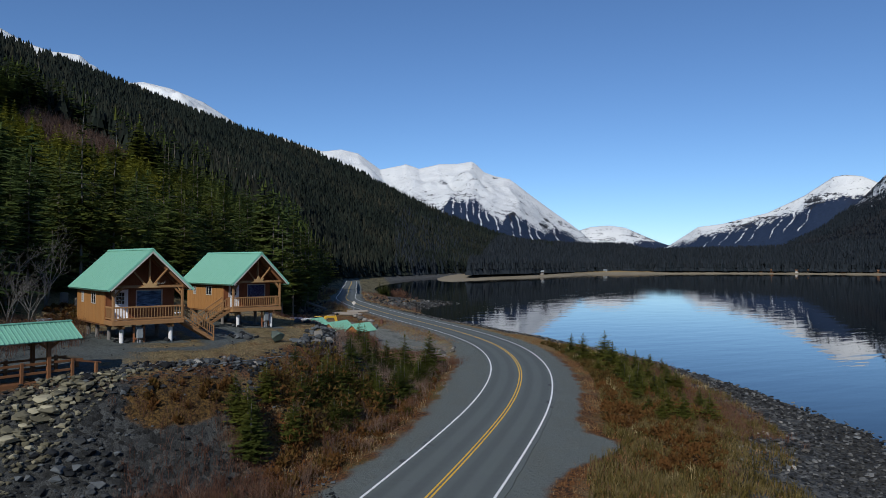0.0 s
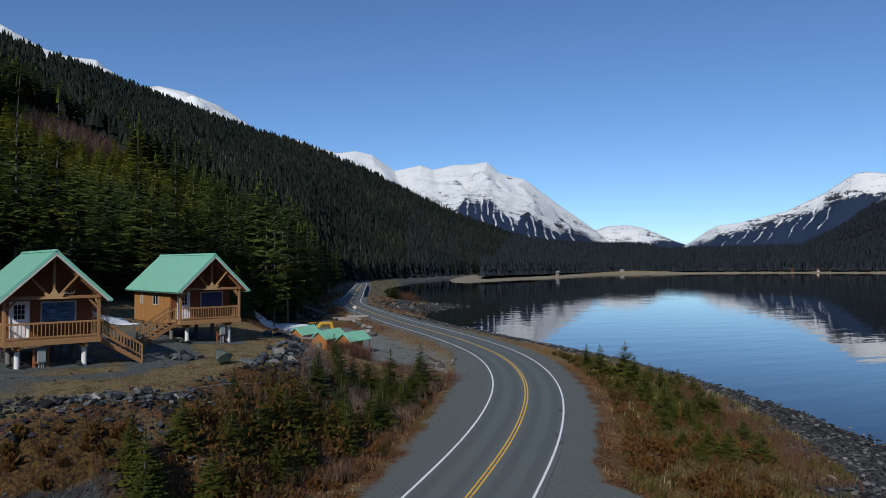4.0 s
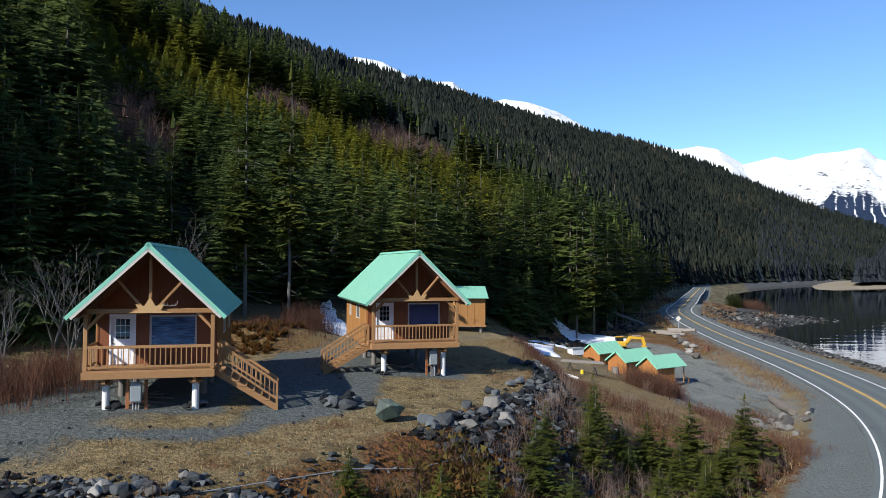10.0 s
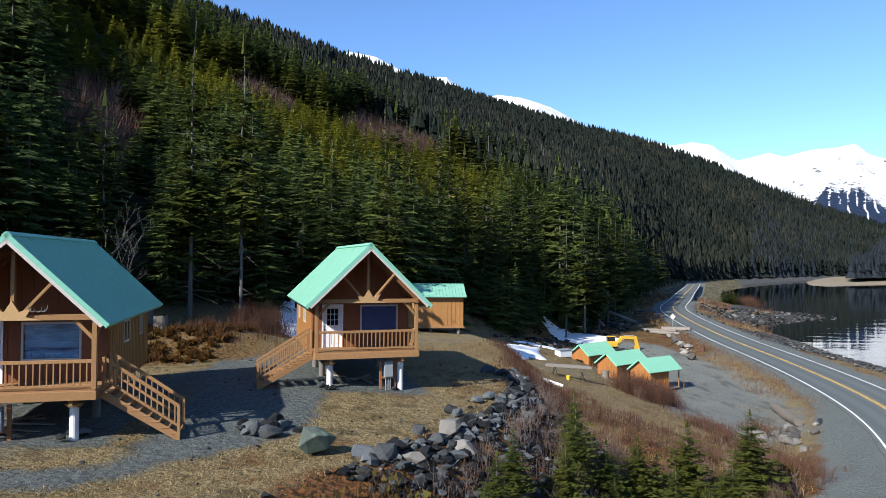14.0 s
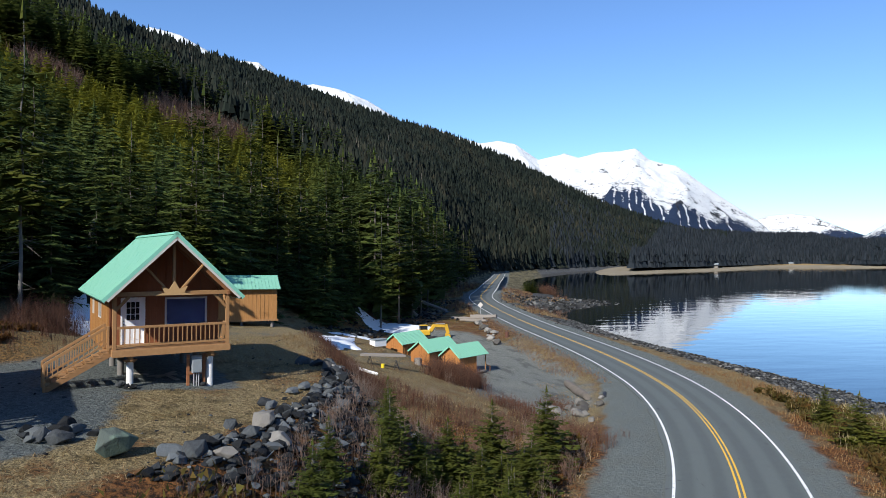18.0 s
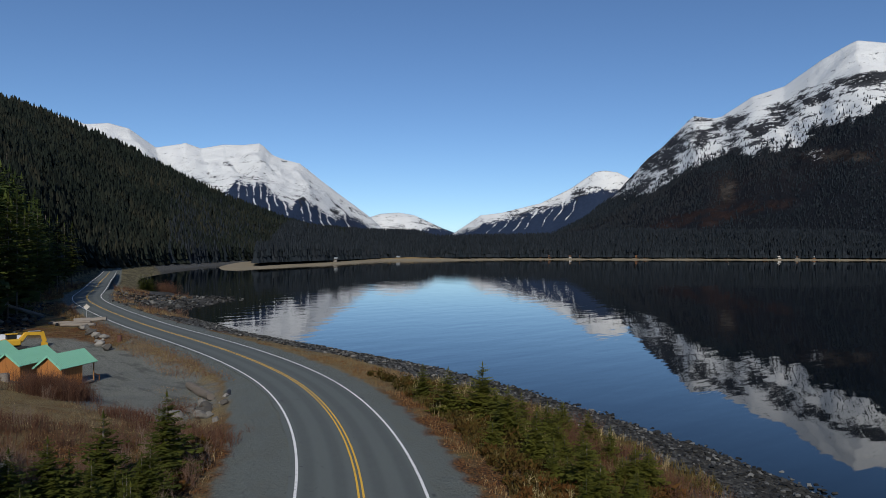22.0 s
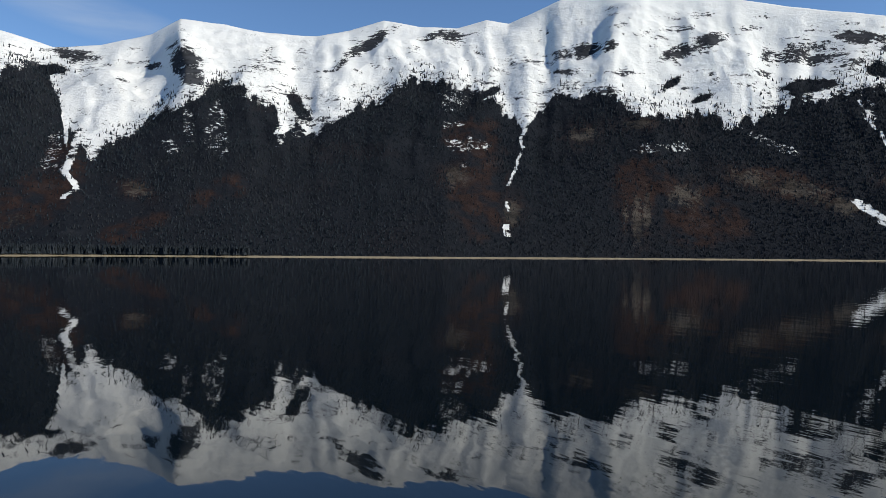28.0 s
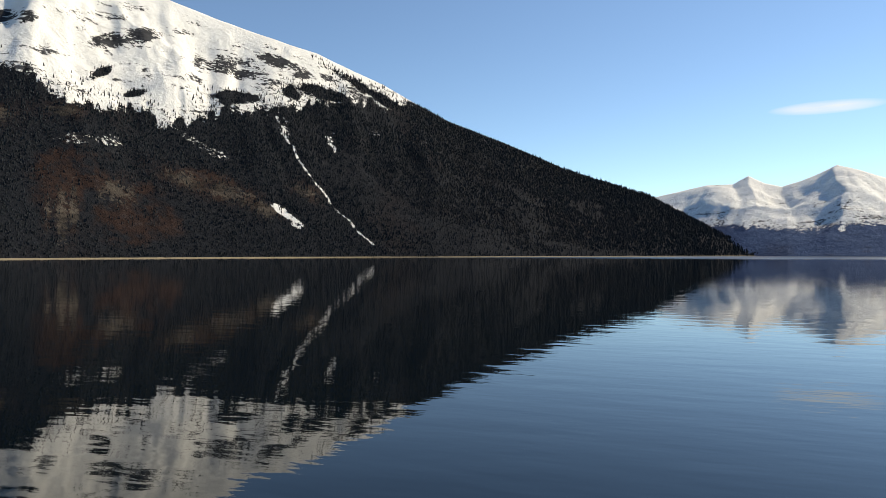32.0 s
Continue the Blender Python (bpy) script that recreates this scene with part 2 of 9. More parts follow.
def ground_height(x, y):
    s, u = to_line(x, y, ROAD)
    dw = table(SHOREDIST, u)
    n1, n2 = fbm(x / 7, y / 7, 3), fbm(x / 1.6, y / 1.6, 5)
    # water side
    d = -s
    top = np.minimum(10.0, dw * 0.42)
    right = 3.0 - 0.45 * smooth(5.0, top, d)
    right = right - (2.55) * np.clip((d - top) / (dw - top), 0, 3) ** 1.1
    right = right + (n2 - 0.5) * 0.35 * smooth(6, 12, d) + (n1 - 0.5) * 0.8 * smooth(7, 11, d) * smooth(dw, dw - 8, d)
    # hill side: yard, then the cabins' bench, then the slope
    left = 3.0 - 0.25 * smooth(5, 9, s) + (n1 - 0.5) * 0.5 * smooth(7, 12, s) + (n2 - 0.5) * 0.15 * smooth(6, 9, s)
    lot = np.exp(-(((x - 26) / 9) ** 2 + ((y - 86) / 26) ** 2) ** 2)
    yard = smooth(38, 50, y) * smooth(140, 100, y)
    left = left - 0.45 * yard * smooth(6, 9, s) - 0.6 * lot + 0.23 * np.clip(23.5 - x, 0, 22) * yard + 0.06 * np.clip(s - 12, 0, 40) * (1 - yard) * smooth(150, 100, y)
    b, _ = to_line(x, y, BENCH)
    bank = smooth(-7.5 + 3.6 * smooth(38, 47, y), 1.2, b + (n1 - 0.5) * 2.2)
    bank = np.where(b > 1.2, 1.0, bank)
    bench = 8.25 + 0.75 * smooth(0, 12, b) + (n2 - 0.5) * 0.12
    left = left * (1 - bank) + np.maximum(bench, left) * bank
    # grassy mound behind the first cabin
    mx, my = (x + 13.0) * 0.83 + (y - 49.0) * 0.56, -(x + 13.0) * 0.56 + (y - 49.0) * 0.83
    left = left + (1.5 + 0.6 * (n1 - 0.5)) * np.exp(-((mx / 4.6) ** 2 + (my / 2.6) ** 2))
    az, r = polar(x, y)
    r0, r1 = foot_radius(az), soft_table(HILL_R, az)
    top = 15 + np.tan(np.radians(soft_table(HILL_EL, az, 1.5))) * r1
    f = (r - r0) / (r1 - r0)
    base = 3.0 + 6.0 * smooth(70, 80, az)
    z1 = (top - base) * (np.clip(f, 0, 1) ** 1.12)
    z1 = np.where(f > 1, (top - base) * (1 - 0.35 * (f - 1)), z1)
    hill = z1 * (1 + 0.10 * (fbm(x / 60, y / 60, 9) - 0.5) * smooth(0, 0.25, f) * smooth(1.0, 0.8, f)) + (n1 - 0.5) * 1.6 * smooth(0, 0.03, f)
    hill = np.where(az > 43, hill, 0)
    w = smooth(0.0, 0.05, f)
    left = left * (1 - w) + (3.0 + 6.0 * smooth(70, 80, az)) * w
    left = left + np.clip(hill, -5, None) * (f > 0)
    bx, _ = to_line(x, y, FOOT)
    z = np.where((s > 0) | ((bx > 0) & (y > 150)), left, right)
    # the bay's beach beyond the bend
    cove = np.where(bx < 0, 2.2 + bx * 0.075, 99)
    far = smooth(210, 260, y)
    z = np.where((bx < 0), z * (1 - far) + np.minimum(cove, 2.5) * far, z)
    # the stony point by the bend
    pt = np.exp(-((((x - 86) * 0.9 + (y - 190) * 0.43) / 22) ** 2 + ((-(x - 86) * 0.43 + (y - 190) * 0.9) / 10) ** 2))
    z = np.maximum(z, np.where(s < -5, 2.6 * pt - 0.8 + (n2 - 0.5) * 0.8, -50))
    return np.maximum(z, -6.0)


def bent(lo, hi, step, far, grow):
    """Even steps from lo to hi, then ever wider ones out to far on both sides."""
    mid = list(np.arange(lo, hi, step))
    out, a, st = [], hi, step
    while a < far[1]:
        out.append(a)
        st *= grow
        a += st
    out.append(far[1])
    pre, a, st = [], lo, step
    while a > far[0]:
        st *= grow
        a -= st
        pre.append(max(a, far[0]))
    return np.array(pre[::-1] + mid + out)


gx = bent(-34, 72, 0.55, (-3500, 3500), 1.045)
gy = bent(-12, 100, 0.55, (-3500, 3500), 1.04)
GX, GY = np.meshgrid(gx, gy, indexing="ij")


# ---- materials ----
class Mat:
    """A small builder round a node material."""

    def __init__(self, name, color=(0.5, 0.5, 0.5), rough=0.8, metal=0.0, spec=0.5):
        self.m = bpy.data.materials.new(name)
        self.m.use_nodes = True
        self.t = self.m.node_tree
        self.b = self.t.nodes["Principled BSDF"]
        self.b.inputs["Base Color"].default_value = (*color, 1)
        self.b.inputs["Roughness"].default_value = rough
        self.b.inputs["Metallic"].default_value = metal
        self.b.inputs["Specular IOR Level"].default_value = spec
        self.co = None

    def node(self, kind, **sets):
        n = self.t.nodes.new(kind)
        for k, v in sets.items():
            n.inputs[k.replace("_", " ")].default_value = v
        return n

    def link(self, a, b):
        self.t.links.new(a, b)

    def coord(self, space="Object"):
        return self.node("ShaderNodeTexCoord").outputs[space]

    def where(self):
        return self.node("ShaderNodeNewGeometry").outputs["Position"]

    def stretch(self, src, scale):
        n = self.node("ShaderNodeMapping")
        n.inputs["Scale"].default_value = scale
        self.link(src, n.inputs["Vector"])
        return n.outputs["Vector"]

    def noise(self, src, scale, detail=4.0, rough=0.55):
        n = self.node("ShaderNodeTexNoise", Scale=scale, Detail=detail, Roughness=rough)
        self.link(src, n.inputs["Vector"])
        return n.outputs["Fac"]

    def voronoi(self, src, scale, out="Distance", feature="F1"):
        n = self.node("ShaderNodeTexVoronoi", Scale=scale)
        n.feature = feature
        self.link(src, n.inputs["Vector"])
        return n.outputs[out]

    def mix(self, fac, a, b, blend="MIX"):
        n = self.node("ShaderNodeMix")
        n.data_type, n.blend_type = "RGBA", blend
        for sock, v in ((n.inputs["Factor"], fac), (n.inputs[6], a), (n.inputs[7], b)):
            if isinstance(v, (float, int)):
                sock.default_value = v
            elif isinstance(v, tuple):
                sock.default_value = (*v, 1)
            else:
                self.link(v, sock)
        return n.outputs[2]

    def math(self, op, a, b=0.0, clamp=False):
        n = self.node("ShaderNodeMath")
        n.operation, n.use_clamp = op, clamp
        for sock, v in zip(n.inputs, (a, b)):
            if isinstance(v, (float, int)):
                sock.default_value = v
            else:
                self.link(v, sock)
        return n.outputs[0]

    def attr(self, name):
        n = self.node("ShaderNodeAttribute")
        n.attribute_name = name
        return n.outputs["Fac"]

    def step(self, v, lo, hi):
        n = self.node("ShaderNodeMapRange")
        n.interpolation_type = "SMOOTHSTEP"
        n.inputs["From Min"].default_value, n.inputs["From Max"].default_value = lo, hi
        self.link(v, n.inputs["Value"])
        return n.outputs["Result"]

    def color(self, c):
        self.link(c, self.b.inputs["Base Color"])
        return self

    def rough(self, r):
        self.link(r, self.b.inputs["Roughness"])
        return self

    def bump(self, h, strength=0.5, distance=0.05):
        n = self.node("ShaderNodeBump", Strength=strength, Distance=distance)
        self.link(h, n.inputs["Height"])
        self.link(n.outputs["Normal"], self.b.inputs["Normal"])
        return self

    def random(self):
        return self.node("ShaderNodeObjectInfo").outputs["Random"]

    def island(self):
        return self.node("ShaderNodeNewGeometry").outputs["Random Per Island"]


def plain(name, color, rough=0.6, metal=0.0, grain=40.0, amount=0.25, bump=0.1, wear=6.0):
    """A paint, stone or metal with fine grain, larger stains and slight relief."""
    k = Mat(name, color, rough, metal)
    p = k.coord()
    a, b = k.noise(p, grain, 3), k.noise(p, wear, 4)
    dark, lite = tuple(c * (1 - amount) for c in color), tuple(min(1, c * (1 + amount * 0.7)) for c in color)
    c = k.mix(k.math("ADD", k.math("MULTIPLY", a, 0.45), k.math("MULTIPLY", b, 0.55)), dark, lite)
    k.color(c).rough(k.math("ADD", k.math("MULTIPLY", b, 0.25), rough - 0.12)).bump(a, bump, 0.01)
    return k.m


def ground_material():
    k = Mat("ground", rough=0.95, spec=0.2)
    p = k.where()
    big, mid, fine, grit = k.noise(p, 0.11, 5), k.noise(p, 0.55, 5), k.noise(p, 6.0, 5, 0.65), k.noise(p, 20.0, 3, 0.65)
    stones = k.voronoi(p, 3.2)
    cells = k.voronoi(p, 3.2, "Color")
    tone = k.node("ShaderNodeSeparateColor")
    k.link(cells, tone.inputs[0])
    chips = k.voronoi(p, 9.0, "Color")
    chip = k.node("ShaderNodeSeparateColor")
    k.link(chips, chip.inputs[0])
    gravel = k.mix(k.math("ADD", k.math("MULTIPLY", chip.outputs[0], 0.55), k.math("MULTIPLY", k.step(grit, 0.36, 0.64), 0.45)), (0.025, 0.030, 0.030), (0.165, 0.186, 0.176))
    gravel = k.mix(k.math("MULTIPLY", big, 0.5), gravel, (0.07, 0.079, 0.076))
    blade = k.noise(p, 15.0, 6, 0.75)
    straw = k.mix(k.step(blade, 0.32, 0.68), (0.036, 0.026, 0.012), (0.385, 0.30, 0.15))
    straw = k.mix(k.math("MULTIPLY", k.step(fine, 0.46, 0.66), 0.7), straw, (0.085, 0.052, 0.022))
    duff = k.mix(k.step(fine, 0.36, 0.64), (0.024, 0.013, 0.006), (0.20, 0.085, 0.026))
    moss = k.mix(fine, (0.05, 0.055, 0.012), (0.15, 0.13, 0.03))
    scree = k.mix(tone.outputs[0], (0.010, 0.011, 0.011), (0.085, 0.09, 0.088))
    scree = k.mix(k.step(grit, 0.35, 0.75), scree, (0.024, 0.024, 0.022))
    side, bench, hill, shore = k.attr("roadside"), k.attr("bench"), k.attr("hill"), k.attr("shore")
    sep = k.node("ShaderNodeSeparateXYZ")
    k.link(p, sep.inputs[0])
    # grass and brush slopes
    c = k.mix(k.math("MULTIPLY", k.step(mid, 0.45, 0.65), 0.55), duff, straw)
    c = k.mix(k.math("MULTIPLY", k.step(big, 0.52, 0.66), 0.5), c, moss)
    # grey straw and moss past the lot
    c = k.mix(k.step(sep.outputs["Y"], 128.0, 150.0), c, k.mix(k.step(k.noise(p, 0.35, 6, 0.75), 0.42, 0.58), (0.022, 0.021, 0.011), (0.17, 0.145, 0.08)))
    # bench: straw with gravel ways
    wob = k.math("ADD", bench, k.math("MULTIPLY", k.math("SUBTRACT", mid, 0.5), 5.0))
    c = k.mix(k.math("MULTIPLY", k.step(wob, 0.3, 2.0), k.step(k.math("SUBTRACT", k.math("MULTIPLY", mid, 1.2), k.math("MULTIPLY", big, 0.2)), 0.2, 0.5)), c, straw)
    c = k.mix(k.math("MULTIPLY", k.math("MULTIPLY", k.step(wob, 0.3, 1.5), k.step(k.noise(p, 0.9, 5, 0.65), 0.52, 0.62)), 0.75), c, k.mix(k.step(fine, 0.35, 0.65), (0.028, 0.022, 0.012), (0.13, 0.095, 0.036)))
    # bare gravel apron south-west of the first cabin
    apron = k.math("SUBTRACT", 1.0, k.step(k.math("ADD", sep.outputs["X"], k.math("ADD", k.math("MULTIPLY", sep.outputs["Y"], -0.25), k.math("MULTIPLY", mid, 5.0))), -18.5, -14.5))
    c = k.mix(k.math("MULTIPLY", k.math("MULTIPLY", apron, k.step(wob, 0.3, 1.5)), k.math("MULTIPLY", k.step(k.noise(p, 0.4, 4), 0.3, 0.45), k.math("SUBTRACT", 1.0, k.step(k.math("ADD", hill, k.math("MULTIPLY", mid, 4.0)), -6.0, -3.0)))), c, gravel)
    way = k.math("ADD", k.attr("drive"), k.math("ADD", k.math("MULTIPLY", k.math("SUBTRACT", mid, 0.5), 2.2), k.math("MULTIPLY", k.math("SUBTRACT", fine, 0.5), 1.6)))
    drive = k.math("SUBTRACT", 1.0, k.step(way, -0.35, 0.35))
    c = k.mix(drive, c, gravel)
    # rusty duff on the mound behind the first cabin
    mx, my = k.math("ADD", sep.outputs["X"], 14.0), k.math("SUBTRACT", sep.outputs["Y"], 47.6)
    ma = k.math("DIVIDE", k.math("ADD", k.math("MULTIPLY", mx, 0.83), k.math("MULTIPLY", my, 0.56)), 6.6)
    mb = k.math("DIVIDE", k.math("ADD", k.math("MULTIPLY", mx, -0.56), k.math("MULTIPLY", my, 0.83)), 4.6)
    mound = k.math("ADD", k.math("ADD", k.math("MULTIPLY", ma, ma), k.math("MULTIPLY", mb, mb)), k.math("MULTIPLY", mid, 0.6))
    c = k.mix(k.math("SUBTRACT", 1.0, k.step(mound, 0.9, 1.3)), c, k.mix(k.step(fine, 0.36, 0.64), (0.022, 0.013, 0.006), (0.21, 0.118, 0.038)))
    # stony bank under the bench, south end
    south = k.math("SUBTRACT", 1.0, k.step(k.math("ADD", sep.outputs["X"], k.math("MULTIPLY", mid, 5.0)), -8.5, -4.0))
    bank = k.math("MULTIPLY", k.math("MULTIPLY", k.step(wob, -13.0, -10.0), k.math("SUBTRACT", 1.0, k.step(wob, -1.0, 1.0))), south)
    # ochre turf between the stones
    ta = k.math("DIVIDE", k.math("SUBTRACT", sep.outputs["X"], k.math("SUBTRACT", k.math("MULTIPLY", sep.outputs["Y"], 0.5), 19.1)), 3.0)
    tb = k.math("DIVIDE", k.math("SUBTRACT", sep.outputs["Y"], 14.6), 1.7)
    turf = k.math("ADD", k.math("ADD", k.math("MULTIPLY", ta, ta), k.math("MULTIPLY", tb, tb)), k.math("MULTIPLY", k.math("SUBTRACT", mid, 0.5), 2.0))
    bank = k.math("MULTIPLY", bank, k.step(turf, 0.8, 1.2))
    c = k.mix(bank, c, scree)
    c = k.mix(k.math("SUBTRACT", 1.0, k.step(turf, 0.8, 1.2)), c, k.mix(k.step(fine, 0.36, 0.64), (0.022, 0.014, 0.006), (0.13, 0.075, 0.022)))
    # dry grass between the bench and the sheds
    meadow = k.math("MULTIPLY", k.step(sep.outputs["Y"], 44.0, 52.0), k.math("SUBTRACT", 1.0, k.step(sep.outputs["Y"], 92.0, 100.0)))
    c = k.mix(k.math("MULTIPLY", meadow, k.math("ADD", 0.5, k.math("MULTIPLY", k.step(mid, 0.35, 0.55), 0.4))), c, straw)
    # gravel lot and shoulders
    lot = k.math("ADD", k.math("POWER", k.math("DIVIDE", k.math("ABSOLUTE", k.math("SUBTRACT", sep.outputs["Y"], 83.0)), 31.0), 2.0), k.math("POWER", k.math("DIVIDE", k.math("ABSOLUTE", k.math("SUBTRACT", sep.outputs["X"], k.math("ADD", 20.5, k.math("MULTIPLY", sep.outputs["Y"], 0.09)))), 8.0), 2.0))
    lotm = k.math("SUBTRACT", 1.0, k.step(k.math("ADD", lot, k.math("MULTIPLY", k.math("SUBTRACT", mid, 0.5), 0.6)), 0.85, 1.15))
    lotc = k.mix(k.step(grit, 0.38, 0.62), (0.085, 0.092, 0.082), (0.205, 0.21, 0.188))
    lotc = k.mix(k.math("MULTIPLY", k.step(k.noise(k.stretch(p, (1.6, 0.35, 1.0)), 0.5, 5, 0.65), 0.5, 0.64), 0.6), lotc, (0.05, 0.054, 0.05))
    c = k.mix(lotm, c, lotc)
    pull = k.math("ADD", 5.6, k.math("MULTIPLY", 1.7, k.math("SUBTRACT", 1.0, k.step(k.math("ABSOLUTE", k.math("SUBTRACT", sep.outputs["Y"], 40.0)), 8.0, 26.0))))
    left = k.math("SUBTRACT", pull, side)
    left = k.math("ADD", left, k.math("MULTIPLY", k.math("SUBTRACT", mid, 0.5), 2.5))
    bay = k.math("DIVIDE", k.math("SUBTRACT", sep.outputs["Y"], PULL_Y), 2.6)
    bay = k.math("MULTIPLY", 3.4, k.math("POWER", 2.718, k.math("MULTIPLY", -1.0, k.math("MULTIPLY", bay, bay))))
    right = k.math("ADD", k.math("ADD", k.math("ADD", side, bay), 5.8), k.math("MULTIPLY", k.math("SUBTRACT", mid, 0.5), 2.5))
    shoulder = k.math("MULTIPLY", k.step(left, -0.3, 0.5), k.step(right, -0.3, 0.5))
    c = k.mix(shoulder, c, k.mix(k.math("MULTIPLY", k.step(mid, 0.42, 0.62), 0.55), k.mix(k.step(grit, 0.36, 0.64), (0.046, 0.055, 0.052), (0.196, 0.215, 0.198)), k.mix(k.step(fine, 0.36, 0.64), (0.066, 0.073, 0.064), (0.155, 0.163, 0.142))))
    # riprap and wet stones by the water
    wet = k.step(k.math("ADD", sep.outputs["Z"], k.math("MULTIPLY", mid, 0.6)), 0.75, 1.3)
    rip = k.mix(wet, k.mix(tone.outputs[0], (0.018, 0.018, 0.017), (0.07, 0.068, 0.06)), k.mix(tone.outputs[0], (0.02, 0.021, 0.022), (0.11, 0.112, 0.108)))
    c = k.mix(k.step(k.math("ADD", shore, k.math("MULTIPLY", k.math("SUBTRACT", mid, 0.5), 5.0)), -13.5, -11.0), c, rip)
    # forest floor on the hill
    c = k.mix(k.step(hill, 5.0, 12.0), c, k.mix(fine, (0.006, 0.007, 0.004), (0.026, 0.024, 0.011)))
    k.color(c)
    h = k.math("ADD", k.math("MULTIPLY", k.math("SUBTRACT", 1.0, stones), 0.6), k.math("ADD", fine, k.math("MULTIPLY", grit, 0.5)))
    flat = k.math("MAXIMUM", k.math("MAXIMUM", shoulder, lotm), k.math("MULTIPLY", drive, 0.6))
    h = k.math("MULTIPLY", h, k.math("SUBTRACT", 1.0, k.math("MULTIPLY", flat, 0.5)))
    k.bump(h, 0.9, 0.18)
    return k.m


def water_material():
    k = Mat("water", (0.0012, 0.0035, 0.006), 0.02, 0.0, 0.5)
    k.b.inputs["IOR"].default_value = 1.333
    p = k.where()
    rot = k.node("ShaderNodeMapping")
    rot.inputs["Rotation"].default_value = (0, 0, radians(35))
    rot.inputs["Scale"].default_value = (0.35, 1.0, 1.0)
    k.link(p, rot.inputs["Vector"])
    a = k.noise(rot.outputs["Vector"], 0.22, 3, 0.45)
    b = k.noise(rot.outputs["Vector"], 1.1, 3, 0.5)
    calm = k.step(k.noise(p, 0.006, 3), 0.35, 0.7)
    h = k.math("ADD", k.math("MULTIPLY", a, 1.0), k.math("MULTIPLY", k.math("MULTIPLY", b, 0.10), calm))
    k.bump(h, 0.04, 1.0)
    # wind-ruffled water far down the inlet
    sep = k.node("ShaderNodeSeparateXYZ")
    k.link(p, sep.inputs[0])
    k.rough(k.math("ADD", 0.02, k.math("MULTIPLY", k.step(k.math("MULTIPLY", sep.outputs["Y"], -1.0), 1500.0, 2100.0), 0.3)))
    return k.m


def mountain_material(name="mountain", haze_tint=None):
    k = Mat(name, rough=0.95, spec=0.03)
    p = k.where()
    n1, n2, n3 = k.noise(p, 0.012, 6, 0.65), k.noise(p, 0.05, 6, 0.7), k.noise(p, 0.0025, 4)
    tilt = k.node("ShaderNodeMapping")
    tilt.inputs["Rotation"].default_value = (radians(24), radians(-14), 0)
    tilt.inputs["Scale"].default_value = (0.55, 0.55, 2.4)
    k.link(p, tilt.inputs["Vector"])
    strata = k.noise(tilt.outputs["Vector"], 0.011, 7, 0.72)
    speck = k.noise(p, 0.06, 5, 0.75)
    snow, bare, crag, brushy = k.attr("snow"), k.attr("bare"), k.attr("cliff"), k.attr("scrub")
    # lower slopes: distance haze is put into the colour as a blue tint
    dark, pale = haze_tint or ((0.006, 0.008, 0.0115), (0.0165, 0.019, 0.0235))
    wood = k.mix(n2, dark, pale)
    scrub = k.mix(n2, (0.009, 0.0065, 0.0065), (0.043, 0.0255, 0.021))
    c = k.mix(k.math("MAXIMUM", k.math("MULTIPLY", k.step(n3, 0.54, 0.68), 0.2), k.math("MULTIPLY", brushy, k.step(n1, 0.38, 0.58))), wood, scrub)
    rock = k.mix(k.step(strata, 0.3, 0.72), (0.006, 0.007, 0.009), (0.055, 0.058, 0.065))
    c = k.mix(k.math("MULTIPLY", k.step(k.math("ADD", n1, k.math("MULTIPLY", brushy, 0.05)), 0.58, 0.7), 0.3), c, rock)
    slab = k.mix(k.step(strata, 0.32, 0.68), (0.008, 0.008, 0.008), (0.088, 0.078, 0.066))
    c = k.mix(k.math("MULTIPLY", k.step(k.math("ADD", crag, k.math("MULTIPLY", k.math("SUBTRACT", k.noise(k.stretch(p, (1.0, 1.0, 0.3)), 0.11, 6, 0.75), 0.5), 3.4)), 0.55, 0.85), 0.8), c, slab)
    white = k.mix(n1, (0.55, 0.57, 0.57), (0.745, 0.757, 0.745))
    edge = k.math("ADD", k.math("ADD", snow, k.math("MULTIPLY", k.math("SUBTRACT", speck, 0.5), 1.6)), k.math("ADD", k.math("MULTIPLY", k.math("SUBTRACT", n2, 0.5), 1.3), k.math("MULTIPLY", k.math("SUBTRACT", n1, 0.5), 0.8)))
    msk = k.step(edge, 0.0, 0.16)
    stone = k.step(k.math("ADD", bare, k.math("ADD", k.math("MULTIPLY", k.math("SUBTRACT", strata, 0.5), 2.6), k.math("MULTIPLY", k.math("SUBTRACT", speck, 0.5), 2.2))), 0.56, 0.66)
    c = k.mix(msk, c, k.mix(stone, white, rock))
    k.color(c)
    k.bump(k.math("MULTIPLY", k.math("ADD", strata, k.math("ADD", n2, n1)), k.math("SUBTRACT", 1.0, k.math("MULTIPLY", msk, 0.3))), 0.7, 12.0)
    return k.m


